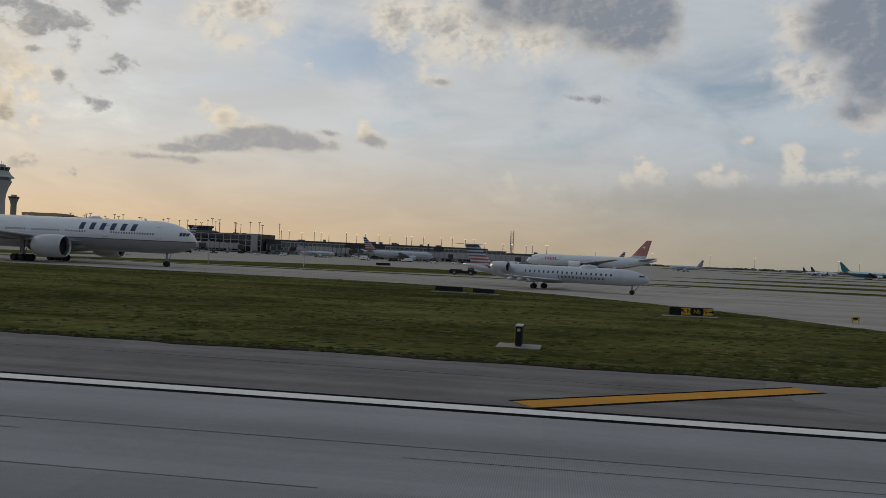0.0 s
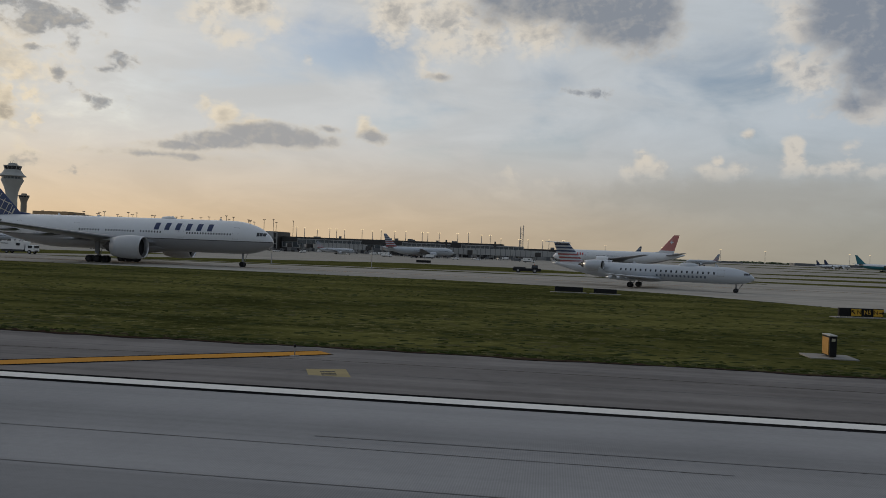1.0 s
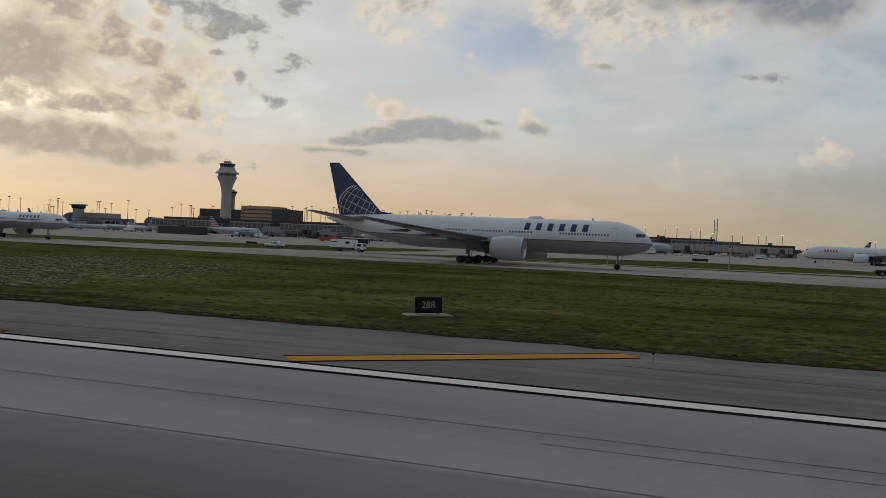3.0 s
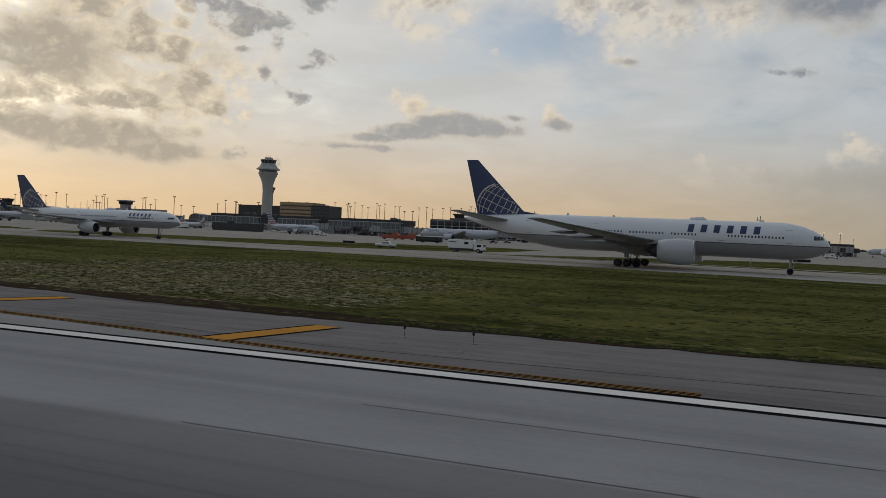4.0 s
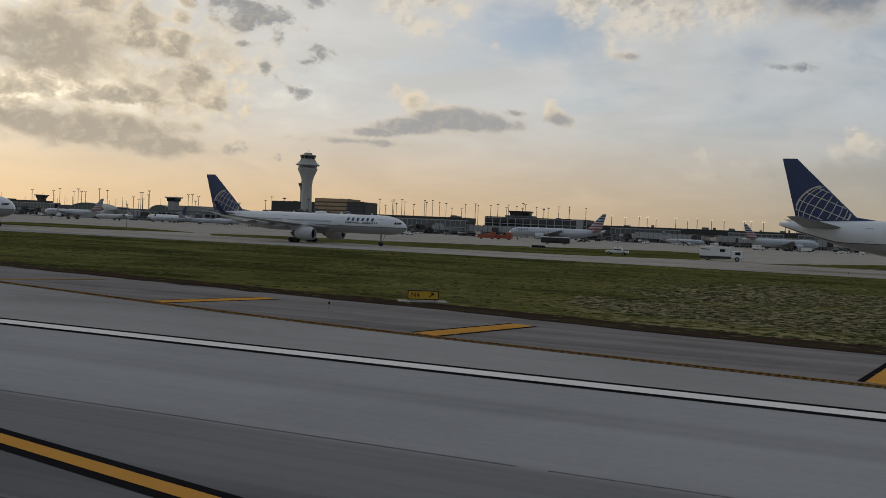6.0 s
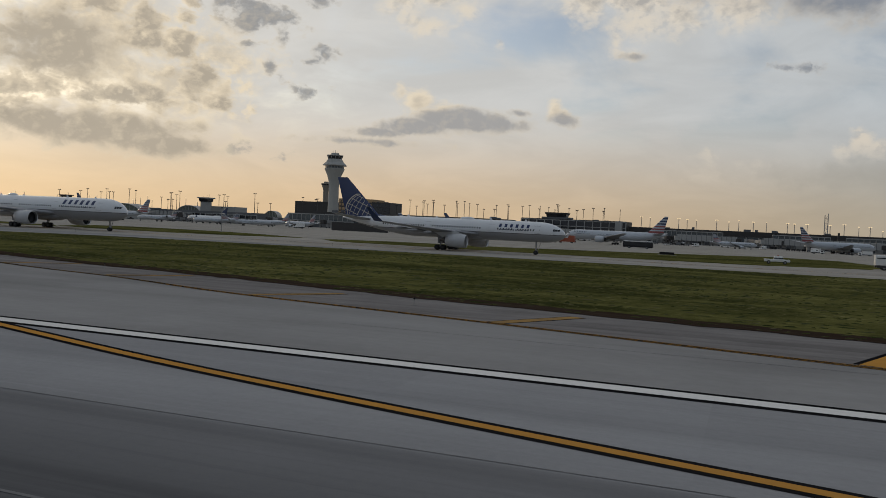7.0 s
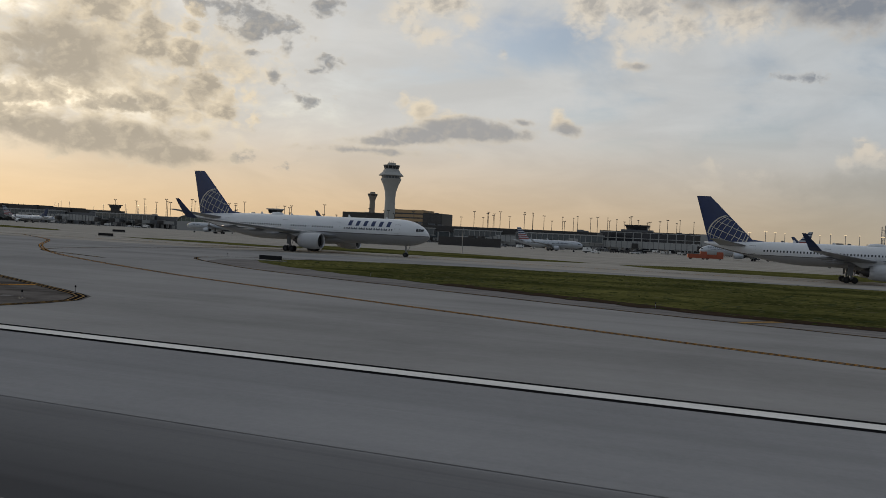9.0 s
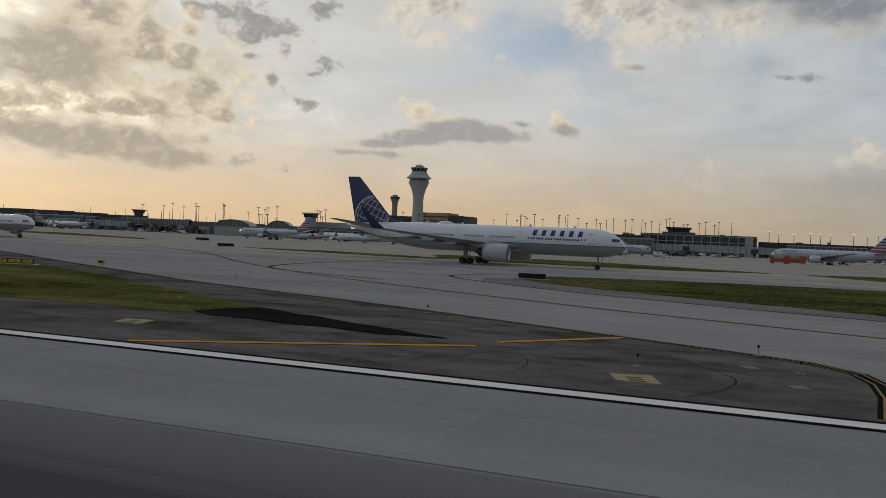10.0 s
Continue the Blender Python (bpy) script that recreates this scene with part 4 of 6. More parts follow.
def engine(parent, x, y, z, r, length, mat, pylon_top, lip=METAL):
    body = part("engine", lathe(bmesh.new(), ((-0.02 * length, r * 0.93), (-0.10 * length, r), (-0.35 * length, r * 1.04), (-0.62 * length, r * 0.97), (-0.80 * length, r * 0.83), (-0.80 * length, r * 0.78), (-0.62 * length, r * 0.72)), "x", (x, y, z), 32, False), mat, parent, smooth=True)
    part("inlet_lip", lathe(bmesh.new(), ((-0.12 * length, r * 0.80), (-0.03 * length, r * 0.84), (0.0, r * 0.885), (-0.018 * length, r * 0.945), (-0.03 * length, r * 0.955)), "x", (x, y, z), 32, False), lip, body, smooth=True)
    part("fan", lathe(bmesh.new(), ((-0.28 * length, r * 0.82), (-0.12 * length, r * 0.80), (-0.13 * length, r * 0.795), (-0.26 * length, r * 0.78), (-0.27 * length, 0.25 * r), (-0.15 * length, 0.03)), "x", (x, y, z), 24, False), DARKMETAL, body, smooth=True)
    part("exhaust", lathe(bmesh.new(), ((-0.64 * length, r * 0.72), (-0.80 * length, r * 0.60), (-0.96 * length, r * 0.44), (-0.95 * length, r * 0.34), (-1.12 * length, 0.05)), "x", (x, y, z), 20), DARKMETAL, body, smooth=True)
    bm = bmesh.new()
    w = 0.13 * r
    v = [(x - 0.10 * length, z + r * 0.98), (x - 1.0 * length, z + r * 0.50), (x - 1.35 * length, pylon_top - 0.15), (x - 0.62 * length, pylon_top + 0.25)]
    rings(bm, [[(a, y - w, b) for a, b in v], [(a, y + w, b) for a, b in v]])
    part("pylon", bm, mat, body)


def titles(hull, parent, s0, s1, z0, z1, side, count, mat, slant=0.25, widths=None):
    """Plain letter-sized bars where the airline's name stands."""
    step = (s1 - s0) / count
    for i in range(count):
        a = s0 + step * i
        part("title_bar", hull.patch(bmesh.new(), a + step * 0.16, a + step * 0.62, z0, z1, side, 0.035, slant, 1, 3), mat, parent)


def small_print(hull, parent, s0, s1, z0, z1, side, count, mat):
    """A row of small plain bars below the title."""
    step = (s1 - s0) / count
    for i in range(count):
        part("small_bar", hull.patch(bmesh.new(), s0 + step * i, s0 + step * (i + 0.55), z0, z1, side, 0.03, 0.0, 1, 1), mat, parent)


def globe(cx, cz, r, y_of, inside, side):
    """Rings and meridians of the emblem, as far as they lie on the fin."""
    bm = bmesh.new()

    def arc(points, w):
        for (x0, z0), (x1, z1) in zip(points, points[1:]):
            if not (inside(x0, z0) and inside(x1, z1)):
                continue
            d = Vector((x1 - x0, z1 - z0)).normalized() * w
            v = [bm.verts.new((x, side * (y_of(x, z) + 0.04), z)) for x, z in ((x0 + d.y, z0 - d.x), (x1 + d.y, z1 - d.x), (x1 - d.y, z1 + d.x), (x0 - d.y, z0 + d.x))]
            bm.faces.new(v)
    for k in range(-4, 5):
        a = radians(19 * k)
        line = []
        for i in range(31):
            b = radians(-75 + 5 * i)
            x, z = math.sin(a) * math.cos(b), math.sin(b)
            line.append((cx + r * (x * 0.85 + z * 0.45), cz + r * (z * 0.85 - x * 0.35)))
        arc(line, 0.042 * r / 3)
    for k in range(-3, 4):
        b = radians(22 * k)
        line = []
        for i in range(31):
            a = radians(-84 + 5.6 * i)
            x, z = math.sin(a) * math.cos(b), math.sin(b)
            line.append((cx + r * (x * 0.85 + z * 0.45), cz + r * (z * 0.85 - x * 0.35)))
        arc(line, 0.042 * r / 3)
    limb = []
    for i in range(49):
        a = radians(7.5 * i)
        x, z = math.cos(a), math.sin(a)
        limb.append((cx + r * (x * 0.85 + z * 0.45), cz + r * (z * 0.85 - x * 0.35)))
    arc(limb, 0.08 * r / 3)
    return bm


def airliner(name, m, label, group, spec):
    """An airliner heading along its +x, nose at the origin. spec: its sizes and livery."""
    S = dict(belly=None, line=0.1, colours=("white", "grey", "gold"), fin=("blue",), winglet=0, engines="wing", ttail=False, title=None, windows=True, far=False, globe=False, wing_mat=WINGGREY, nacelle="nacelle", emblem=None, axles=2)
    S.update(spec)
    plane = thing(name, m, label, "airliner", group)
    L, R, z = S["length"], S["radius"], S["axis"]
    hull = Hull(L, R, z, S.get("nose", 1.6), S.get("tail", 0.66))
    up, lo, ln = (PAINT[c] for c in S["colours"])
    belly = z - 0.18 * R if S["belly"] is None else S["belly"]
    n = 28 if S["far"] else 40
    body = part("fuselage", hull.skin((up, lo, ln), belly, S["line"], n), None, plane)
    # wings with their belly fairing
    span, root, tip, x_root, x_tip = S["span"] / 2, S["root"], S["tip"], S["wing_x"], S["wing_x"] + S["sweep"]
    wz = z - R * S.get("wing_drop", 0.55)
    rise = math.tan(radians(S.get("dihedral", 6)))
    fair = []
    for k in range(9):
        q = k / 8
        b = math.sin(math.pi * min(1, max(0, q))) ** 0.5
        cx = -(x_root - root * 0.18) - root * 1.35 * q
        fair.append([(cx, R * 0.98 * b * math.cos(2 * math.pi * i / 16), z - R * 0.72 + R * 0.46 * b * math.sin(2 * math.pi * i / 16)) for i in range(16)])
    part("wing_fairing", rings(bmesh.new(), fair), lo, plane, smooth=True)
    for side in (-1, 1):
        sec = []
        kink = 0.34
        for f in (0.0, 0.1, kink, 0.6, 0.85, 1.0):
            y = R * 0.4 + (span - R * 0.4) * f
            x = x_root + (x_tip - x_root) * f
            chord = (root + (tip * 0.55 + root * 0.45 * 0.9 - root) * (f / kink) if f < kink else None)
            mid = root * (1 - kink) * 0.80 + tip * kink
            chord = root + (mid - root) * f / kink if f <= kink else mid + (tip - mid) * (f - kink) / (1 - kink)
            flex = 0.35 * f * f * S.get("flex", 1.0)
            sec.append(((-x, side * y, wz + rise * (y - R * 0.4) + flex), chord, 0.125 - 0.035 * f, Vector((0, 0, 1))))
        wing = part("wing", wing_mesh(sec, "wing", (S["wing_mat"],)), None, plane)
        if S["winglet"]:
            h = S["winglet"]
            tipx, tipy, tipz = sec[-1][0]
            let = []
            for f in (0.0, 0.08, 0.2, 0.45, 1.0):
                ang = min(1.0, f * 4) * radians(72)
                let.append(((tipx - h * 0.95 * f, tipy + side * (0.55 * min(f, 0.25) * h + 0.25 * f * h), tipz + h * f), tip * (1 - 0.66 * f), 0.085, Vector((0, -side * math.sin(ang), math.cos(ang)))))
            part("winglet", wing_mesh(let, "winglet", (S.get("winglet_mat", PAINT["darkblue"]),)), None, wing)
        if not S["far"]:
            for f in (0.22, 0.45, 0.66):
                y = R * 0.4 + (span - R * 0.4) * f
                x = x_root + (x_tip - x_root) * f
                mid = root + (tip - root) * f
                bm = lathe(bmesh.new(), ((0.0, 0.04), (-0.12 * mid, 0.24), (-0.45 * mid, 0.30), (-0.75 * mid, 0.02)), "x", (-x - mid * 0.52, side * y, wz + rise * (y - R * 0.4) + 0.2 * f * f - 0.35), 10)
                part("flap_fairing", bm, S["wing_mat"], wing, smooth=True)
        if S["engines"] == "wing":
            ey, ex = S["engine_y"], S["engine_x"]
            engine(plane, -ex, side * ey, S["engine_z"], S["engine_r"], S["engine_l"], PAINT[S["nacelle"]] if not S["far"] else up, wz + rise * (ey - R * 0.4))
        else:
            engine(plane, -S["engine_x"], side * S["engine_y"], S["engine_z"], S["engine_r"], S["engine_l"], PAINT[S["nacelle"]], S["engine_z"] + 0.2)
            bm = bmesh.new()
            box(bm, -S["engine_x"] - S["engine_l"] * 0.75, side * R * 0.5 - 0.25, S["engine_z"] - 0.12, -S["engine_x"] - S["engine_l"] * 0.2, side * S["engine_y"], S["engine_z"] + 0.12)
            part("engine_mount", bm, up, plane)
    # fin: root, tip and height above the hull's crown
    fx, fr, ft, fs, top = S["fin_x"], S["fin_root"], S["fin_tip"], S["fin_sweep"], S["height"]
    base = hull.section(fx + fr * 0.5)[1] - 0.35
    mats = [PAINT[c] for c in S["fin"]]
    k = max(1, S.get("fin_bands", 1))
    sec = []
    for j in range(k + 1):
        f = j / k
        sec.append(((-(fx + fs * f), 0, base + (top - base) * f), fr + (ft - fr) * f, 0.10 - 0.015 * f, Vector((0, 1, 0))))
    pattern = S.get("fin_pattern", (0,))
    fin = part("tail_fin", wing_mesh(sec, "tail_fin", mats, lambda j, i: pattern[min(j, len(pattern) - 1)]), None, plane)
    if not S["ttail"]:
        dorsal = [((-(fx - fr * 0.42), 0, hull.section(fx)[1] - 0.25), fr * 0.6, 0.05, Vector((0, 1, 0))), ((-(fx + fs * 0.10), 0, base + (top - base) * 0.10), fr * 0.6, 0.05, Vector((0, 1, 0)))]
        part("dorsal_fin", wing_mesh(dorsal, "dorsal_fin", (up if len(mats) > 1 else mats[0],)), None, fin)
    hx, hr, ht, hs, hspan = S["stab_x"], S["stab_root"], S["stab_tip"], S["stab_sweep"], S["stab_span"] / 2
    hz = top - 0.1 if S["ttail"] else hull.section(hx + hr * 0.5)[1] - R * 0.42
    for side in (-1, 1):
        sec = [((-(hx + hs * f), side * hspan * f, hz + (0.0 if S["ttail"] else math.tan(radians(8)) * hspan * f)), hr + (ht - hr) * f, 0.09, Vector((0, 0, 1))) for f in (0.0, 0.5, 1.0)]
        part("stabiliser", wing_mesh(sec, "stabiliser", (S["wing_mat"] if not S["ttail"] else PAINT["white"],)), None, plane)
    # undercarriage
    wr = S.get("wheel", 0.6)
    wheel_set(plane, -S["gear_nose"], 0.0, wr * 0.8, wr * 0.55, (-wr * 0.45, wr * 0.45), 1, z - R * 0.75, 0)
    for side in (-1, 1):
        wheel_set(plane, -S["gear_main"], side * S["track"] / 2, wr, wr * 0.7, (-wr * 0.75, wr * 0.75), S["axles"], wz, wr * 2.35)
    # cockpit glazing
    eye = S.get("eye", z + 0.42 * R)
    for side in (-1, 1):
        for i, (a, b) in enumerate(((0.22, 0.31), (0.32, 0.41), (0.42, 0.50))):
            s0, s1 = a * 2 * R * S.get("eye_k", 1.6), b * 2 * R * S.get("eye_k", 1.6)
            bm = bmesh.new()
            hull.patch(bm, s0, s1, eye - 0.10 * R * (0.9 + 0.1 * i), eye + 0.10 * R * (0.9 + 0.1 * i), side, 0.02, 0.0, 3, 3)
            part("cockpit_window", bm, GLASS, body)
    # cabin windows and doors
    if S["windows"]:
        rows = S.get("window_rows", ((0.13, 0.26), (0.29, 0.44), (0.46, 0.60), (0.62, 0.74)))
        wz0 = z + R * S.get("window_h", 0.16)
        for side in (-1, 1):
            shape = None
            for a, b in rows:
                count = max(1, round(L * (b - a) / S.get("pitch", 0.53)))
                for i in range(count):
                    s = L * (a + (b - a) * i / count)
                    w, hgt = S.get("window_size", (0.27, 0.40))
                    if L * 0.28 < s < S["tail"] * L if "tail" in S else L * 0.28 < s < L * 0.64:
                        if shape is None:
                            s_ref = L * 0.45
                            shape = finish(hull.patch(bmesh.new(), -w / 2 + s_ref, w / 2 + s_ref, wz0 - hgt / 2, wz0 + hgt / 2, side, 0.012, 0, 1, 1), "cabin_window", GLASS)
                        o = part("cabin_window", shape, None, body)
                        o.location.x = L * 0.45 - s
                    else:
                        part("cabin_window", hull.patch(bmesh.new(), s - w / 2, s + w / 2, wz0 - hgt / 2, wz0 + hgt / 2, side, 0.012, 0, 1, 1), GLASS, body)
            for s in S.get("doors", (0.105, 0.275, 0.61, 0.77)):
                d = L * s
                z0, z1, w = wz0 - 0.26 * R, wz0 + 0.40 * R, 1.05
                bm = bmesh.new()
                for a in ((d - w / 2, d - w / 2 + 0.05, z0, z1), (d + w / 2 - 0.05, d + w / 2, z0, z1), (d - w / 2, d + w / 2, z1, z1 + 0.06), (d - w / 2, d + w / 2, z0 - 0.06, z0)):
                    hull.patch(bm, *a, side, 0.008)
                part("cabin_door", bm, PAINT["grey"], body, "thin grey door outline")
    if S["title"]:
        a, b, z0, z1, count, colour, slant = S["title"]
        for side in (-1, 1):
            titles(hull, body, a, b, z0, z1, side, count, PAINT[colour], slant)
            if S.get("print"):
                small_print(hull, body, *S["print"], side, 11, PAINT["greytitle"])
    if S["globe"]:
        def thick(x, zz):
            f = (zz - base) / (top - base)
            chord = fr + (ft - fr) * f
            q = max(0.02, min(0.98, (-x - (fx + fs * f)) / chord))
            t = 5 * (0.10 - 0.015 * f) * (0.2969 * math.sqrt(q) - 0.126 * q - 0.3516 * q ** 2 + 0.2843 * q ** 3 - 0.1015 * q ** 4)
            return chord * t
        def inside(x, zz):
            f = (zz - base) / (top - base)
            q = (-x - (fx + fs * f)) / (fr + (ft - fr) * f)
            return f > 0.035 and 0.03 < q < 0.97

        gz = base + (top - base) * 0.20
        for side in (-1, 1):
            part("fin_emblem", globe(-(fx + fs * 0.20 + fr * 0.40), gz, fr * 0.44, thick, inside, side), PAINT["globe"], fin, "pale gold globe lines")
    if S["emblem"]:
        for side in (-1, 1):
            f = 0.62
            cx, cz, r = -(fx + fs * f + (fr + (ft - fr) * f) * 0.42), base + (top - base) * f, 0.95
            bm = bmesh.new()
            t = r * 0.3
            ring = ((-r, -t), (-t, -t), (-t, -r), (t, -r), (t, -t), (r, -t), (r, t), (t, t), (t, r), (-t, r), (-t, t), (-r, t))
            rings(bm, [[(cx + u, side * yy, cz + v) for u, v in ring] for yy in (0.36, 0.44)])
            part("fin_emblem", bm, PAINT["white"], fin, "plain white cross")
    # aerials and fairings on the crown
    if not S["far"]:
        for f, h in ((0.16, 0.35), (0.31, 0.5), (0.55, 0.3), (0.68, 0.4)):
            bm = bmesh.new()
            s = L * f
            t = hull.section(s)[1]
            rings(bm, [[(-s, -0.05, t - 0.05), (-s - 0.6, -0.05, t - 0.05), (-s - 0.6, 0.05, t - 0.05), (-s, 0.05, t - 0.05)], [(-s - 0.3, -0.02, t + h), (-s - 0.55, -0.02, t + h), (-s - 0.55, 0.02, t + h), (-s - 0.3, 0.02, t + h)]])
            part("aerial", bm, up, body)
        s = L * S.get("dome", 0.33)
        t = hull.section(s)[1]
        bm = lathe(bmesh.new(), ((-1.6, 0.05), (-1.1, 0.42), (0.2, 0.55), (1.2, 0.40), (1.7, 0.05)), "x", (-s, 0, t - 0.08), 14)
        part("antenna_dome", bm, up, body, smooth=True)
    return plane


def resized(spec, k, **more):
    keep = ("tail", "nose", "eye_k", "dihedral", "flex", "wing_drop", "axles", "window_h", "fin_bands", "line", "dome", "pitch")
    out = {}
    for key, v in spec.items():
        out[key] = v * k if isinstance(v, (int, float)) and not isinstance(v, bool) and key not in keep else v
    out["line"] = spec.get("line", 0.1)
    out.update(more)
    return out


TAXI_Z = ground_z(150.0)
STRIPES = dict(fin=("silver", "red", "darkblue"), fin_bands=13, fin_pattern=(1, 1, 0, 1, 0, 1, 0, 2, 0, 2, 0, 2, 0))
WIDE_777 = dict(length=63.7, radius=3.1, axis=5.55, span=60.9, root=13.6, tip=2.6, wing_x=21.0, sweep=19.5, dihedral=5.5, flex=1.6, engine_x=20.5, engine_y=9.7, engine_z=3.1, engine_r=2.05, engine_l=7.2,
                fin_x=51.0, fin_root=10.0, fin_tip=2.25, fin_sweep=10.45, height=18.5, stab_x=53.2, stab_root=6.6, stab_tip=2.2, stab_sweep=7.4, stab_span=21.5, gear_nose=5.9, gear_main=31.8, track=11.0, wheel=0.66, axles=3,
                belly=4.9, line=0.14, eye=6.2, eye_k=0.85, window_size=(0.24, 0.35), nose=1.45, tail=0.68, doors=(0.10, 0.265, 0.60, 0.79), window_rows=((0.115, 0.255), (0.33, 0.40), (0.415, 0.51), (0.525, 0.595)))
NARROW_757 = dict(length=47.3, radius=1.95, axis=4.35, span=38.0, root=8.6, tip=1.75, wing_x=16.2, sweep=13.2, dihedral=4.6, engine_x=17.6, engine_y=6.5, engine_z=2.0, engine_r=1.27, engine_l=5.0, winglet=2.5, height=13.9,
                  fin_x=38.5, fin_root=8.1, fin_tip=2.35, fin_sweep=8.15, stab_x=39.6, stab_root=5.0, stab_tip=1.6, stab_sweep=4.9, stab_span=15.2, gear_nose=5.7, gear_main=23.9, track=7.3, wheel=0.52, axles=2,
                  belly=3.95, line=0.10, window_size=(0.23, 0.33), eye=4.78, eye_k=1.15, tail=0.65, nose=1.45, doors=(0.11, 0.30, 0.58, 0.83), window_rows=((0.125, 0.20), (0.215, 0.285), (0.35, 0.57), (0.60, 0.80)), dome=0.42)
WIDE_767 = dict(length=54.9, radius=2.55, axis=4.75, span=47.6, root=10.6, tip=2.2, wing_x=17.9, sweep=17.8, dihedral=5, engine_x=19.0, engine_y=7.9, engine_z=2.35, engine_r=1.54, engine_l=5.7, winglet=3.3, height=15.9,
                fin_x=44.2, fin_root=8.9, fin_tip=2.6, fin_sweep=8.3, stab_x=45.6, stab_root=5.8, stab_tip=1.9, stab_sweep=6.4, stab_span=18.6, gear_nose=4.8, gear_main=27.9, track=9.3, wheel=0.58, axles=2,
                belly=4.25, line=0.12, window_size=(0.24, 0.34), eye=5.3, eye_k=0.85, nose=1.32, tail=0.67, doors=(0.105, 0.34, 0.56, 0.82), window_rows=((0.125, 0.32), (0.36, 0.45), (0.47, 0.54), (0.575, 0.78)), dome=0.62)
JET_A320 = dict(length=37.6, radius=1.98, axis=3.75, span=34.0, root=6.9, tip=1.6, wing_x=11.8, sweep=9.5, dihedral=5, engine_x=11.0, engine_y=5.75, engine_z=1.75, engine_r=1.1, engine_l=3.6, winglet=2.0, height=11.8,
                fin_x=28.4, fin_root=6.2, fin_tip=2.1, fin_sweep=5.6, stab_x=31.0, stab_root=4.0, stab_tip=1.4, stab_sweep=3.8, stab_span=12.4, gear_nose=4.6, gear_main=17.4, track=7.6, wheel=0.55, axles=1,
                belly=3.3, line=0.08, eye=4.15, eye_k=1.1, tail=0.66, nose=1.3, doors=(0.12, 0.45, 0.52, 0.84), window_rows=((0.14, 0.43), (0.47, 0.51), (0.54, 0.80)), dome=0.5)
JET_CRJ = dict(length=36.2, radius=1.42, axis=2.75, span=24.9, root=5.8, tip=1.4, wing_x=15.0, sweep=5.4, dihedral=2.5, wing_drop=0.75, flex=0.6, engines="tail", engine_x=25.3, engine_y=2.3, engine_z=3.6, engine_r=0.92, engine_l=4.2, winglet=0.9, height=7.55,
               fin_x=29.6, fin_root=4.9, fin_tip=2.9, fin_sweep=3.6, ttail=True, stab_x=32.8, stab_root=2.8, stab_tip=1.2, stab_sweep=1.8, stab_span=8.9, gear_nose=2.9, gear_main=20.2, track=4.1, wheel=0.46, axles=1,
               belly=-5.0, line=0.0, colours=("silver", "silver", "silver"), nacelle="silver", winglet_mat=PAINT["silver"], wing_mat=PAINT["silver"], eye=3.1, eye_k=1.05, nose=2.0, tail=0.68, window_h=0.22, window_size=(0.26, 0.36),
               doors=(0.14, ), window_rows=((0.17, 0.64),), pitch=0.8, title=(7.4, 16.4, 2.16, 2.52, 13, "greytitle", 0.0), dome=0.3, **STRIPES)

airliner("taxiing_airliner", pose(-66.1, 147.7, TAXI_Z, 0, 0, -1.0), "large white airliner with grey belly and blue globe tail, taxiing", "airliners queuing on the taxiway",
         dict(WIDE_777, globe=True, title=(10.6, 23.2, 6.45, 7.75, 6, "bluetitle", 0.14)))
airliner("taxiing_airliner", pose(-199.4, 153.7, TAXI_Z), "slender white airliner with winglets and blue globe tail, taxiing", "airliners queuing on the taxiway",
         dict(NARROW_757, globe=True, title=(6.6, 13.2, 4.98, 5.62, 6, "bluetitle", 0.14), print=(6.9, 13.0, 4.42, 4.66)))
airliner("taxiing_airliner", pose(-296.6, 146.3, TAXI_Z), "white wide-bodied airliner with winglets and blue globe tail, taxiing", "airliners queuing on the taxiway",
         dict(WIDE_767, globe=True, title=(7.1, 17.0, 5.65, 6.65, 6, "bluetitle", 0.14), print=(8.0, 16.6, 4.95, 5.18)))
airliner("taxiing_airliner", pose(14.8, 124.8, TAXI_Z, 0, 0, -26), "silver regional jet with striped T-tail on the taxiway", "airliners queuing on the taxiway",
         resized(JET_CRJ, 0.9, title=(6.6, 14.6, 1.94, 2.27, 13, "greytitle", 0.0)))
airliner("taxiing_airliner", pose(-441.0, 153.0, TAXI_Z), "white narrow-bodied airliner last in the taxiway queue", "airliners queuing on the taxiway", dict(JET_A320, globe=True))

# ---- terminal buildings ----
def facade(parent, length, z0, z1, rows, bays, y, glass_share=0.82, wall=PALEWALL, proud=0.35, glass=GLASS):
    """Glazing in a grid of mullions and sills on the wall plane y; each pane is a part."""
    dx, dz = length / bays, (z1 - z0) / rows
    pane = finish(boxmesh(-dx * glass_share / 2, -0.08, -dz * glass_share / 2, dx * glass_share / 2, 0.08, dz * glass_share / 2), "pane", glass)
    for r in range(rows):
        for b in range(bays):
            o = part("pane", pane, None, parent)
            o.location = ((b + 0.5) * dx, y - 0.1, z0 + (r + 0.5) * dz)
    post = finish(boxmesh(-dx * 0.05, -proud, z0, dx * 0.05, 0, z1), "mullion", wall)
    for b in range(bays + 1):
        o = part("mullion", post, None, parent)
        o.location = (b * dx, y, 0)
    rail = finish(boxmesh(0, -proud * 0.8, -dz * 0.06, length, 0, dz * 0.06), "sill", wall)
    for r in range(rows + 1):
        o = part("sill", rail, None, parent)
        o.location = (0, y, z0 + r * dz)


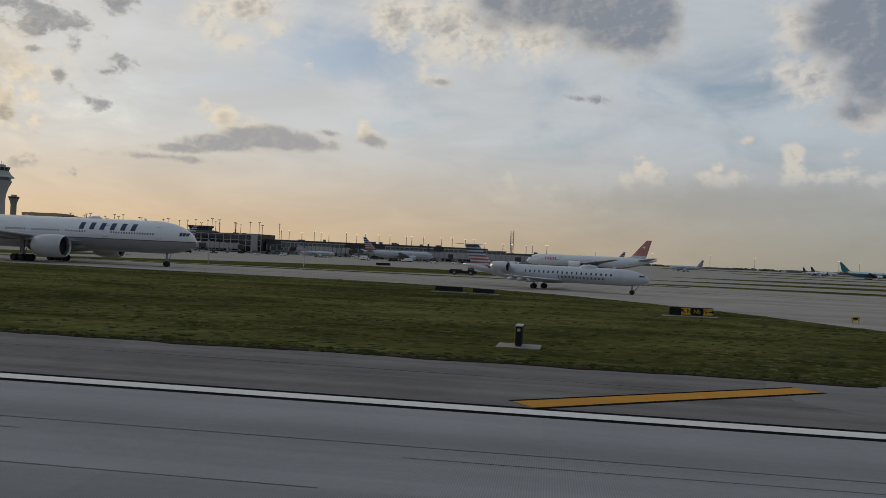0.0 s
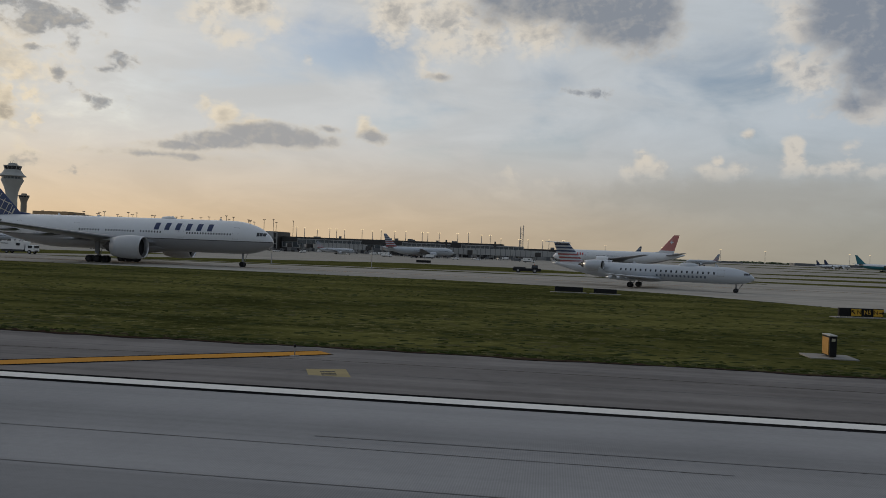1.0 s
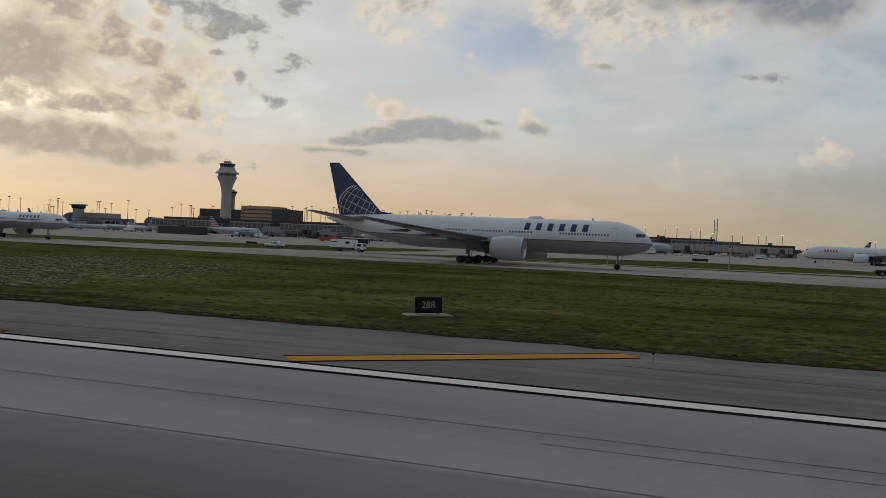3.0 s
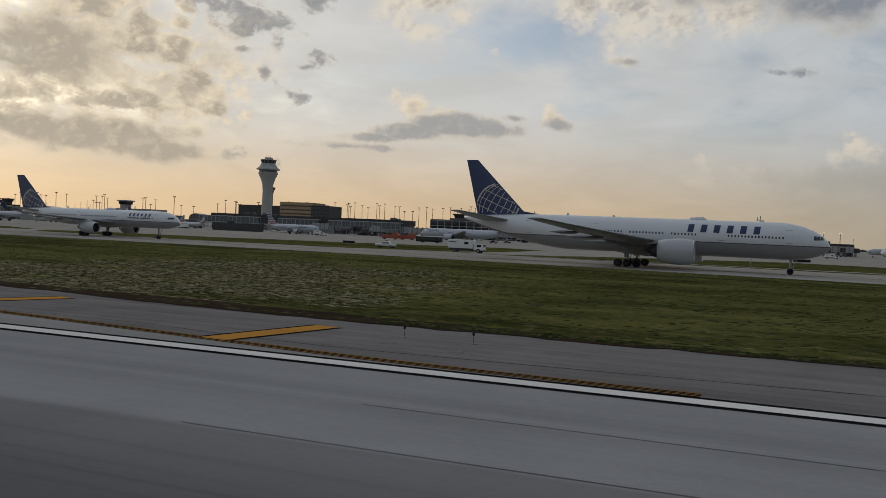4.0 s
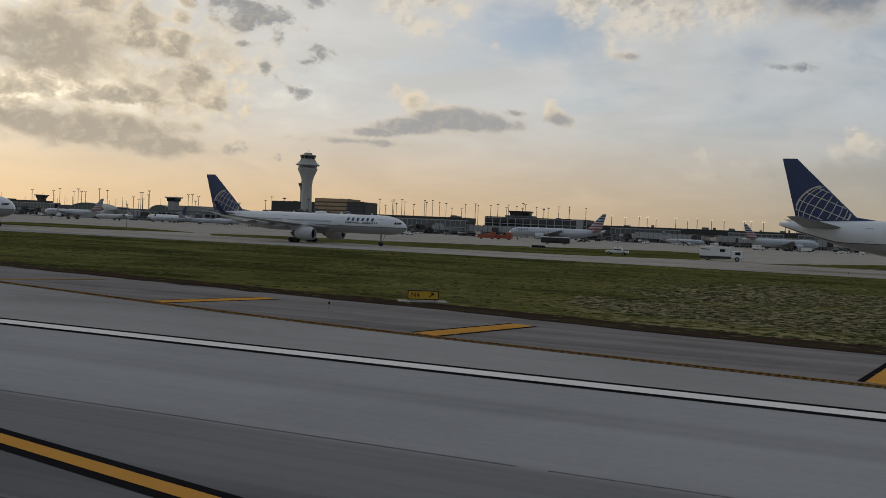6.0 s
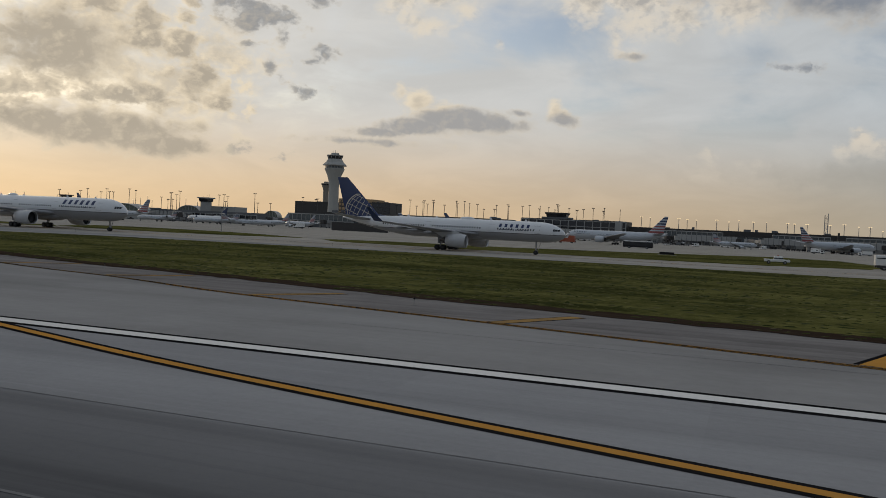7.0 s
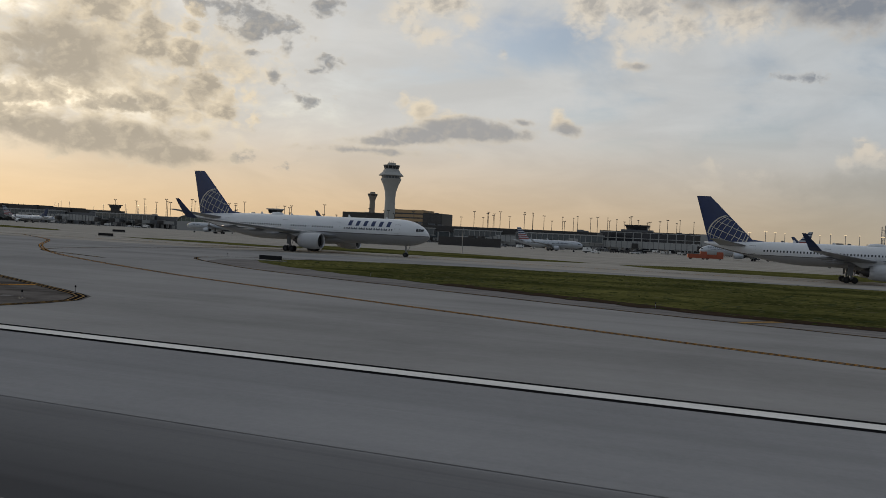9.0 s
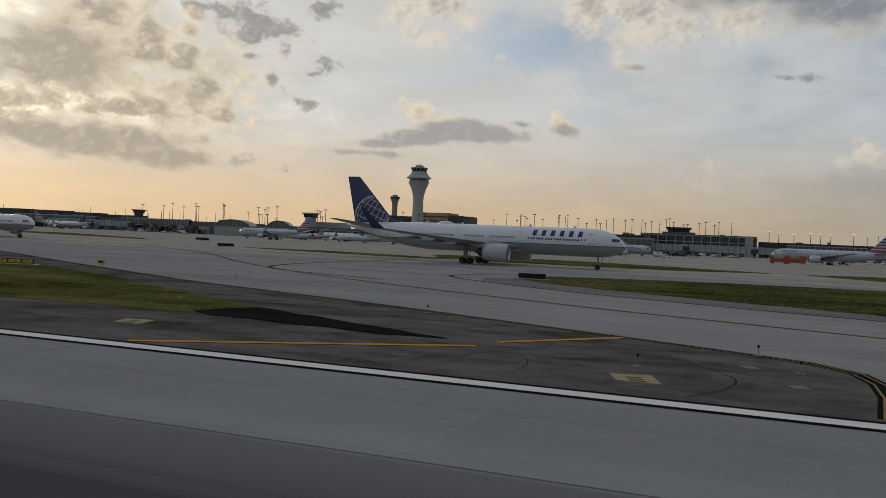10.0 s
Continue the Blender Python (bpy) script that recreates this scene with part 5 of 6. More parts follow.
def block(name, x, y, turn, length, depth, height, mat, label, roof=ROOF, parapet=0.6, base=APRON_Z):
    """A plain building volume with wall, roof and parapet; front on its local y = 0."""
    b = thing(name, pose(x, y, base, 0, 0, turn), label, "building", kind="")
    part("wall", boxmesh(0, 0, -0.4, length, depth, height), mat, b)
    part("roof", boxmesh(0.3, 0.3, height - 0.02, length - 0.3, depth - 0.3, height + 0.12), roof, b)
    bm = bmesh.new()
    for q in ((0, 0, length, 0.3), (0, depth - 0.3, length, depth), (0, 0.3, 0.3, depth - 0.3), (length - 0.3, 0.3, length, depth - 0.3)):
        box(bm, q[0], q[1], height, q[2], q[3], height + parapet)
    part("parapet", bm, mat, b)
    return b


def roof_plant(parent, length, depth, height, count, seed):
    """Ventilation boxes and ducts on a roof."""
    rng = random.Random(seed)
    for _ in range(count):
        w, d, h = rng.uniform(2, 6), rng.uniform(2, 5), rng.uniform(0.8, 2.2)
        x, y = rng.uniform(2, max(3, length - 8)), rng.uniform(1, max(2, depth - 6))
        part("ventilation_unit", boxmesh(x, y, height, x + w, y + d, height + h, bevel=0.12), MIDWALL, parent)


# the long dark concourse with pale glazed gates
def concourse(x, y, turn, length, depth, top, bays, seed, label, fascia=DARKWALL):
    b = thing("concourse", pose(x, y, APRON_Z, 0, 0, turn), label, "terminal")
    part("wall", boxmesh(0, 0.5, -0.4, length, depth, top - 4.4), MIDWALL, b)
    part("roof_fascia", boxmesh(-0.6, -0.6, top - 4.6, length + 0.6, depth + 0.6, top, bevel=0.15), fascia, b)
    facade(b, length, 3.4, top - 4.7, 1, bays // 2, 0.5, 0.84, glass=SKYPANE)
    rng = random.Random(seed)
    dx = length / bays
    for k in range(bays // 3):
        px = dx * (3 * k + rng.choice((0, 1, 2)))
        part("gate_bay", boxmesh(px, -2.2, -0.3, px + dx * rng.uniform(0.7, 1.5), 0.6, rng.uniform(3.0, 7.2)), rng.choice((PALEWALL, MIDWALL, DARKWALL)), b)
    for k in range(bays // 2):
        px = dx * (2 * k + rng.uniform(0, 1))
        part("service_door", boxmesh(px, 0.3, -0.2, px + rng.uniform(2, 4.5), 0.5, rng.uniform(2.6, 3.6)), rng.choice((DARKWALL, GLASS, PALEWALL)), b)
    roof_plant(b, length, depth, top, bays // 5, seed)
    return b


concourse(-272, 766, 0, 212, 26, 13.6, 42, 3, "long low concourse with dark roof fascia and pale glazed gates")
concourse(-60, 772, 0, 66, 24, 10.4, 14, 4, "lower grey concourse end with glazed gates")
concourse(-552, 650, 0, 196, 26, 14.2, 38, 5, "dark concourse with glazed gates and jet bridges in front")
concourse(-1010, 596, 0, 330, 24, 10.8, 60, 6, "pale grey concourse with many gates", MIDWALL)

# the grid-fronted pier head with its ramp control room
head = block("pier_head", -372, 756, 0, 98, 40, 17.2, DARKWALL, "three-storey pier building with pale grid front and roof control room")
facade(head, 98, 1.0, 16.8, 3, 13, -0.02, 0.84, proud=0.6)
part("stair_tower", boxmesh(88.5, -2.4, -0.4, 95.2, 0.0, 17.9, bevel=0.1), PALEWALL, head, "white stair tower")
part("control_room_base", boxmesh(18, 6, 17.2, 46, 18, 19.6, bevel=0.2), MIDWALL, head)
room = part("control_room", boxmesh(23, 6, 19.6, 41, 17, 22.3, taper=1.08), GLASS, head, "dark glazed control room")
part("control_room_roof", boxmesh(21.6, 4.6, 22.3, 42.4, 18.4, 23.9, taper=1.04, bevel=0.2), DARKWALL, room)
roof_plant(head, 98, 40, 17.2, 6, 9)

# blocks round the foot of the control tower
tower_block = block("office_block", -785, 1034, 0, 74, 40, 31.5, DARKWALL, "long dark office block behind the control tower")
brown = block("office_block", -712, 1030, 0, 52, 40, 37.4, BROWNWALL, "brown office block with horizontal window bands")
for k in range(6):
    part("window_band", boxmesh(0.8, -0.12, 3.9 + 5.6 * k, 51.2, 0.1, 5.6 + 5.6 * k), GLASS, brown)
dark_cube = block("office_block", -660, 1028, 0, 28, 40, 33.6, DARKWALL, "dark glass office cube beside the brown block")
for r in range(6):
    for c in range(5):
        part("pane", boxmesh(1.0 + 5.4 * c, -0.12, 2.0 + 5.2 * r, 5.6 + 5.4 * c, 0.05, 6.2 + 5.2 * r), GLASS, dark_cube)
for ob, ln in ((tower_block, 74), (brown, 52), (dark_cube, 28)):
    roof_plant(ob, ln, 40, 31.5 if ob is tower_block else 37.4 if ob is brown else 33.6, 4, ln)


def control_tower(x, y, profile, cab, label, top_mast, CONCRETE=CONCRETE):
    t = thing("control_tower", pose(x, y, APRON_Z), label, "control tower")
    part("shaft", lathe(bmesh.new(), profile, "z", n=20), CONCRETE, t, smooth=False)
    z0, r0, z1, r1 = cab
    glass = part("cab_glazing", lathe(bmesh.new(), ((z0, r0), (z1, r1)), "z", n=12), GLASS, t)
    for i in range(12):
        a = 2 * math.pi * i / 12
        part("cab_mullion", rod(bmesh.new(), ((r0 + 0.1) * math.cos(a), (r0 + 0.1) * math.sin(a), z0), ((r1 + 0.1) * math.cos(a), (r1 + 0.1) * math.sin(a), z1), 0.22, 6), CONCRETE, glass)
    part("cab_roof", lathe(bmesh.new(), ((z1, r1 + 0.5), (z1 + 0.9, r1 + 0.6), (z1 + 1.2, r1 * 0.8), (z1 + 1.4, r1 * 0.55), (z1 + 3.6, r1 * 0.5), (z1 + 3.8, 0.4)), "z", n=16), CONCRETE, t)
    for dx, h in top_mast:
        part("aerial", rod(bmesh.new(), (dx, 0, z1 + 3.5), (dx, 0, z1 + 3.5 + h), 0.18, 6), STEEL, t)
    return t


main = control_tower(-650, 898, ((-0.5, 7.4), (20, 6.7), (47, 6.1), (55, 6.9), (62, 9.0), (67.5, 11.6), (69.0, 12.3), (70.0, 12.3), (70.1, 11.4), (73.6, 11.4), (73.7, 14.8), (74.3, 14.9), (77.6, 11.2), (81.8, 8.6)), (81.8, 8.2, 85.6, 9.5), "tall pale concrete control tower with flared glazed cab", ((0, 4.0), (2.5, 2.5), (-3, 3.0)))
for i in range(20):
    a = 2 * math.pi * i / 20
    part("gallery_window", boxmesh(-1.5, -0.1, 70.7, 1.5, 0.1, 73.2), SKYPANE, main).matrix_local = Matrix.Rotation(a, 4, "Z") @ Matrix.Translation((0, -11.35, 0))
control_tower(-766, 1089, ((-0.5, 4.6), (30, 4.1), (50, 4.0), (53.5, 4.7), (58.2, 6.6)), (58.2, 6.6, 60.2, 6.9), "older slender brown concrete control tower with flared top", (), OLDCONCRETE)


def ramp_tower(x, y, base_h, w, label, mat=PALEWALL, base=APRON_Z):
    t = thing("ramp_tower", pose(x, y, base), label, "control tower")
    part("shaft", boxmesh(-w * 0.38, -w * 0.38, -0.4, w * 0.38, w * 0.38, base_h, bevel=0.2), mat, t)
    part("cab_glazing", boxmesh(-w * 0.45, -w * 0.45, base_h, w * 0.45, w * 0.45, base_h + 3.0, taper=1.1), GLASS, t)
    part("cab_roof", boxmesh(-w * 0.62, -w * 0.62, base_h + 3.0, w * 0.62, w * 0.62, base_h + 4.1, bevel=0.2), DARKWALL if mat is DARKWALL else PALEWALL, t)
    for k in (-0.3, 0.1, 0.35):
        part("aerial", rod(bmesh.new(), (w * k, 0, base_h + 4.0), (w * k, 0, base_h + 6.0 + 3 * k), 0.1, 5), STEEL, t)


ramp_tower(-646, 642, 18.6, 9.6, "pale ramp control tower on the domed terminal")
ramp_tower(-973, 798, 19.4, 10.0, "dark ramp control tower above a concourse", DARKWALL)

# barrel-vaulted terminal
def vault(x, y, width, depth, spring, rise, turn, label):
    v = thing("vaulted_hall", pose(x, y, APRON_Z, 0, 0, turn), label, "terminal")
    n = 14
    arc = [(-width / 2 * math.cos(math.pi * i / n), spring + rise * math.sin(math.pi * i / n)) for i in range(n + 1)]
    outer = [(a * 1.035, spring + (b - spring) * 1.06) for a, b in arc]
    part("vault_roof", rings(bmesh.new(), [[(a, yy, b) for a, b in outer] + [(a, yy, b) for a, b in reversed(arc)] for yy in (0, depth)]), PALEWALL, v)
    part("end_glazing", rings(bmesh.new(), [[(a * 0.99, yy, b) for a, b in arc] for yy in (1.0, 1.3)]), ARCHGLASS, v, "dark green glazed arch")
    for i in range(1, 8):
        a = -width / 2 + width * i / 8
        h = spring + rise * math.sqrt(max(0.02, 1 - (2 * a / width) ** 2))
        part("mullion", boxmesh(a - 0.15, 0.7, spring, a + 0.15, 1.0, h - 0.1), PALEWALL, v)
    part("wall", boxmesh(-width / 2, 0.4, -0.4, width / 2, depth, spring), PALEWALL, v)


for x, y, w, r in ((-668, 556, 28, 5.6), (-735, 731, 24, 8.0), (-690, 731, 13, 6.0), (-632, 731, 13, 6.0)):
    vault(x, y, w, 40, 7.4, r, 25, "barrel-vaulted terminal hall with glazed arched end")
link = block("terminal_link", -760, 612, 0, 190, 18, 9.4, MIDWALL, "grey flat-roofed terminal link with a window band")
facade(link, 190, 4.6, 7.8, 1, 32, -0.02, 0.86)
block("terminal_wing", -655, 652, 0, 34, 20, 14.4, PALEWALL, "pale rectangular terminal wing beside the ramp tower")
for x, y, w, h, c in ((-1203, 800, 38, 19.0, DARKWALL), (-1149, 800, 48, 18.4, DARKWALL), (-1097, 800, 51, 17.0, DARKWALL), (-1045, 802, 60, 15.6, DARKWALL), (-940, 804, 60, 10.6, MIDWALL), (-1400, 800, 180, 17.0, DARKWALL)):
    block("terminal_block", x, y, 0, w, 26, h, c, "flat-roofed dark terminal block on the far side" if c is DARKWALL else "flat-roofed grey terminal block on the far side")
fence = thing("blast_fence", pose(-420, 470, ground_z(470)), "dark low blast fence beside the apron road", "fence")
for k in range(10):
    part("fence_panel", boxmesh(k * 4.0, 0, -0.2, k * 4.0 + 3.97, 0.4, 5.2), DARKWALL, fence)
    part("fence_post", boxmesh(k * 4.0 - 0.15, 0.4, -0.2, k * 4.0 + 0.15, 1.8, 5.1, taper=0.8), DARKWALL, fence)
for x0, w, h in ((320, 90, 3.5), (520, 140, 5), (800, 260, 4), (1010, 60, 7)):
    block("far_hangar", x0, 1900, 0, w, 40, h, MIDWALL, "low grey building on the far edge of the airfield")


# far trees along the edge of the field
def far_woods():
    rng = random.Random(11)
    bm = bmesh.new()
    for _ in range(2600):
        x, y = rng.uniform(-2400, 2200), rng.uniform(2150, 2350)
        h = rng.uniform(3, 9) * (0.7 + 0.5 * noise.noise((x * 0.004, 0, 0)))
        w = rng.uniform(3, 8)
        base = [Vector((x + w * math.cos(a) * rng.uniform(0.6, 1.2), y + w * math.sin(a), APRON_Z)) for a in (0, 1.3, 2.5, 3.8, 5.0)]
        mid = [Vector((p.x + rng.uniform(-1, 1), p.y, APRON_Z + h * rng.uniform(0.5, 0.8))) for p in base]
        top = bm.verts.new((x + rng.uniform(-1, 1), y, APRON_Z + h))
        b, m = [bm.verts.new(p) for p in base], [bm.verts.new(p) for p in mid]
        for i in range(5):
            bm.faces.new((b[i], b[(i + 1) % 5], m[(i + 1) % 5], m[i]))
            bm.faces.new((m[i], m[(i + 1) % 5], top))
    me = finish(bm, "far_woods", material("far_foliage", (0.05, 0.065, 0.03), 0.95, 0, 0.5, 0.5, 0.5, 0.05))
    tagged(new("far_woods", me), "dark line of far trees beyond the airfield", "trees", kind="stuff")


far_woods()


# ---- masts and lamps ----
def lamp_mast(x, y, base, height, arms, lit=True, label="tall slender apron floodlight mast with lamp head"):
    t = thing("lamp_mast", pose(x, y, base), label, "lamp mast", "floodlight masts")
    # unlit masts take the dark metal, giving them a backlit silhouette by colour
    part("pole", rod(bmesh.new(), (0, 0, -0.3), (0, 0, height), 0.34, 6, 0.22), STEEL if lit else DARKMETAL, t)
    bm = bmesh.new()
    box(bm, -arms, -0.12, height - 0.15, arms, 0.12, height + 0.12)
    part("arm", bm, STEEL if lit else DARKMETAL, t)
    for s in (-1, 1):
        part("lamp_head", boxmesh(s * arms - 0.55, -0.4, height - 0.15, s * arms + 0.55, 0.4, height + 0.6, bevel=0.1), LAMPGLASS if lit else DARKMETAL, t)
    return t


masts = [lamp_mast(-264, 785, 10.4, 9.5, 0.9), lamp_mast(-510, 850, APRON_Z, 33.0, 0.9, False, "tall dark unlit floodlight mast behind the concourse"),
         lamp_mast(-752, 660, APRON_Z, 28.5, 0.9, False, "tall dark unlit floodlight mast behind the vaulted hall"), lamp_mast(-1230, 830, APRON_Z, 26.0, 0.9)]
rng = random.Random(5)
for k in range(23):
    copy_thing(masts[0], pose(-257 + 11.6 * k + rng.uniform(-4, 4), 783 + rng.uniform(-4, 4), 10.3 - 3.2 * (k > 16) + rng.uniform(-1.5, 0), 0, 0, rng.uniform(0, 90)))
for k in range(34):
    copy_thing(masts[1], pose(-532 + 7.0 * k + rng.uniform(-4, 4), 850 + rng.uniform(-40, 60), APRON_Z + rng.choice((-7, -4, -1.5, 0.0)), 0, 0, rng.uniform(0, 90)))
for k in range(28):
    copy_thing(masts[2], pose(-875 + 12.5 * k + rng.uniform(-5, 5), 700 + rng.uniform(-30, 40), APRON_Z + rng.choice((-8, -5, -2, 0.0)), 0, 0, rng.uniform(0, 90)))
for k in range(24):
    copy_thing(masts[3], pose(-1215 + 18 * k + rng.uniform(-5, 5), 830 + rng.uniform(-20, 40), APRON_Z + rng.choice((-5, -2, 0.0)), 0, 0, rng.uniform(0, 90)))
for k in range(7):
    copy_thing(masts[3], pose(60 + 95 * k + rng.uniform(-20, 20), 1400 + rng.uniform(-60, 60), APRON_Z - 3, 0, 0, 20))
mast = thing("lattice_mast", pose(-63, 1361, APRON_Z), "tall twin-legged steel lattice mast behind the concourse", "mast")
for s in (-2.3, 2.3):
    part("leg", rod(bmesh.new(), (s, 0, -0.3), (s, 0, 49 + 2 * (s > 0)), 0.6, 6), STEEL, mast)
for k in range(12):
    z = 3.8 * k + 2
    part("brace", rod(bmesh.new(), (-2.3, 0, z), (2.3, 0, z + 3.6), 0.2, 5), STEEL, mast)
    part("rung", rod(bmesh.new(), (-2.3, 0, z), (2.3, 0, z), 0.2, 5), STEEL, mast)
for x, y, h in ((-62, 700, 15), (-104, 700, 15)):
    pole = thing("dark_post", pose(x, y, APRON_Z if y > 600 else ground_z(y)), "dark square post at the apron's edge", "post")
    part("column", boxmesh(-0.7, -0.7, -0.3, 0.7, 0.7, h, bevel=0.1), DARKWALL, pole)


# ---- jet bridges ----
def jet_bridge(x, y, turn, length, label="grey corrugated jet bridge on a wheeled lift", tall=0.0):
    b = thing("jet_bridge", pose(x, y, ground_z(y), 0, 0, turn), label, "jet bridge", "jet bridges at the gates")
    part("tunnel", boxmesh(0, -1.6, 4.0 - tall * 0.3, length * 0.62, 1.6, 7.0 + tall, bevel=0.1), MIDWALL if not tall else PALEWALL, b)
    part("inner_tunnel", boxmesh(length * 0.6, -1.35, 3.9 - tall * 0.3, length, 1.35, 6.6 + tall, bevel=0.1), PALEWALL, b)
    if tall:
        for k in range(int(length / 4)):
            part("rib", boxmesh(4.0 * k, -1.72, 4.0 - tall * 0.3, 4.0 * k + 0.35, 1.72, 7.1 + tall), MIDWALL, b)
    part("cab", boxmesh(length - 0.5, -2.1, 3.6, length + 4.0, 2.1, 7.1, bevel=0.3), DARKWALL, b)
    part("rotunda", lathe(bmesh.new(), ((-0.3, 1.2), (3.6, 1.2), (3.7, 2.6), (7.3, 2.6)), "z", n=14), PALEWALL, b)
    lift = part("lift_column", boxmesh(length * 0.8, -1.9, 0.9, length * 0.8 + 0.9, 1.9, 4.1), STEEL, b)
    for s in (-1.4, 1.4):
        part("tyre", lathe(bmesh.new(), ((s - 0.25, 0.5), (s - 0.2, 0.6), (s + 0.2, 0.6), (s + 0.25, 0.5)), "y", (length * 0.8 + 0.45, 0, 0.6), 14), RUBBER, lift)
    return b


first = jet_bridge(-500, 640, -100, 26)
for x, y, a in ((-455, 640, -75), (-430, 640, -110), (-395, 640, -60), (-372, 640, -120), (-345, 690, -90), (-318, 745, -80), (-300, 745, -120), (-262, 755, -70), (-225, 758, -100), (-188, 758, -120), (-150, 758, -80), (-118, 758, -75), (-96, 758, -110), (-70, 758, -70), (-30, 762, -100),
                (-248, 752, -60), (-206, 752, -125), (-170, 752, -65), (-134, 750, -110), (-84, 750, -130), (-52, 752, -60), (-14, 756, -75), (6, 758, -120), (-356, 742, -70), (-338, 744, -110), (-310, 742, -65), (-290, 742, -115),
                (-940, 590, -80), (-900, 590, -105), (-860, 590, -75), (-815, 590, -100), (-770, 590, -70), (-730, 592, -95), (-705, 600, -120), (-640, 612, -70), (-590, 612, -110), (-540, 612, -90)):
    copy_thing(first, pose(x, y, ground_z(y), 0, 0, a))
long_bridge = jet_bridge(-432, 628, 4, 48, "long pale grey jet bridge running along the concourse", 1.6)
for x, y, a in ((-384, 636, 8), (-372, 622, 3), (-325, 628, -2), (-300, 640, 5), (-128, 650, 4), (-74, 652, -5), (-404, 690, 0), (-352, 694, 6), (-330, 716, 3), (-226, 724, -4), (-158, 722, 5), (-96, 720, -6), (-46, 726, 4), (-880, 575, 5), (-830, 572, -4), (-690, 590, 6)):
    copy_thing(long_bridge, pose(x, y, ground_z(y), 0, 0, a))


# ---- glazed corridors on columns between the gates ----
def glazed_corridor(x, y, turn, length, label="pale glazed walkway on columns between the gates"):
    t = thing("glazed_corridor", pose(x, y, ground_z(y), 0, 0, turn), label, "walkway", "glazed walkways")
    part("floor_slab", boxmesh(0, 0, 5.6, length, 4.0, 6.2), PALEWALL, t)
    part("roof", boxmesh(-0.3, -0.3, 11.0, length + 0.3, 4.3, 11.8, bevel=0.1), PALEWALL, t)
    part("rear_wall", boxmesh(0, 3.7, 6.2, length, 4.0, 11.0), MIDWALL, t)
    bays = max(2, round(length / 4.4))
    dx = length / bays
    pane = finish(boxmesh(0.25, 0.1, 6.25, dx - 0.25, 0.25, 10.95), "pane", SKYPANE)
    bar = finish(boxmesh(-0.2, -0.05, 6.2, 0.2, 0.35, 11.0), "mullion", PALEWALL)
    leg = finish(boxmesh(-0.35, 1.2, -0.3, 0.35, 2.0, 5.6), "column", STEEL)
    for k in range(bays + 1):
        part("mullion", bar, None, t).location.x = k * dx
        if k < bays:
            part("pane", pane, None, t).location.x = k * dx
        if k % 3 == 1:
            part("column", leg, None, t).location.x = k * dx
    return t


glazed_corridor(-415, 626, -6, 70)
glazed_corridor(-545, 622, 0, 62)
glazed_corridor(-470, 634, 0, 40)
glazed_corridor(-250, 745, 0, 60)
glazed_corridor(-150, 742, 4, 44)
glazed_corridor(-95, 738, -5, 56)
glazed_corridor(-930, 584, 3, 90)
glazed_corridor(-800, 586, -4, 70)

# ---- parked aircraft ----
SILVER = dict(colours=("silver", "silver", "silver"), belly=-5.0, line=0.0, nacelle="silver", far=True, wing_mat=WINGGREY, winglet_mat=PAINT["silver"])
WIDE_787 = resized(WIDE_777, 0.89, **STRIPES, **SILVER)
WIDE_787["height"], WIDE_787["axles"] = 16.9, 2
NARROW_737 = resized(JET_A320, 1.05, **STRIPES, **SILVER)
REGIONAL = resized(JET_A320, 0.82, **STRIPES, **SILVER)
SMALL_CRJ = dict(JET_CRJ, far=True, title=None)


def parked(x, y, turn, spec, label, **more):
    airliner("parked_airliner", pose(x, y, ground_z(y), 0, 0, turn), label, "parked airliners", dict(spec, **more))


parked(-267, 470, 180, WIDE_787, "silver wide-bodied airliner with striped tail at the gate", title=(4.6, 12.4, 6.0, 6.9, 8, "greytitle", 0.1))
parked(-327, 450, 0, NARROW_737, "silver narrow-bodied airliner with striped tail at the gate", title=(7.5, 13.5, 4.2, 4.9, 8, "greytitle", 0.1))
parked(-88, 622, 30, WIDE_787, "silver wide-bodied airliner nosed into its gate")
parked(-163, 612, 5, REGIONAL, "small silver airliner with striped tail at the gate")
parked(-554, 402, 180, resized(NARROW_757, 0.96, **STRIPES, **SILVER), "silver airliner with red striped tail crossing the apron", title=(5.5, 10.5, 4.6, 5.2, 8, "greytitle", 0.1), winglet=2.0)
parked(-556, 500, 178, resized(JET_A320, 1.0, far=True, fin=("darkblue",)), "plain white narrow-bodied airliner on the apron")
parked(-512, 520, 182, REGIONAL, "small silver airliner with striped tail on the apron")
parked(-480, 512, 165, REGIONAL, "small silver airliner parked askew on the apron")
parked(-560, 452, 175, SMALL_CRJ, "small silver regional jet with T-tail on the apron")
parked(-528, 470, 185, SMALL_CRJ, "small silver regional jet with T-tail on the apron")
parked(-470, 480, 20, SMALL_CRJ, "small silver regional jet with T-tail on the apron")
parked(-13.3, 480, 180, resized(WIDE_777, 1.16, far=True, fin_x=58.5, fin_root=9.2, fin_tip=3.0, fin_sweep=9.2, fin=("white", "hazyred"), fin_bands=6, fin_pattern=(0, 1, 1, 1, 1, 1), emblem=True, title=(10.5, 17.5, 6.3, 7.6, 5, "redtitle", 0.0), height=19.4, belly=-5, line=0.0, axis=5.7), "white long-bodied airliner with a red tail and white cross")
parked(20, 800, 200, WIDE_787, "silver wide-bodied airliner behind the concourse")
parked(120, 850, 200, NARROW_737, "silver narrow-bodied airliner behind the concourse")
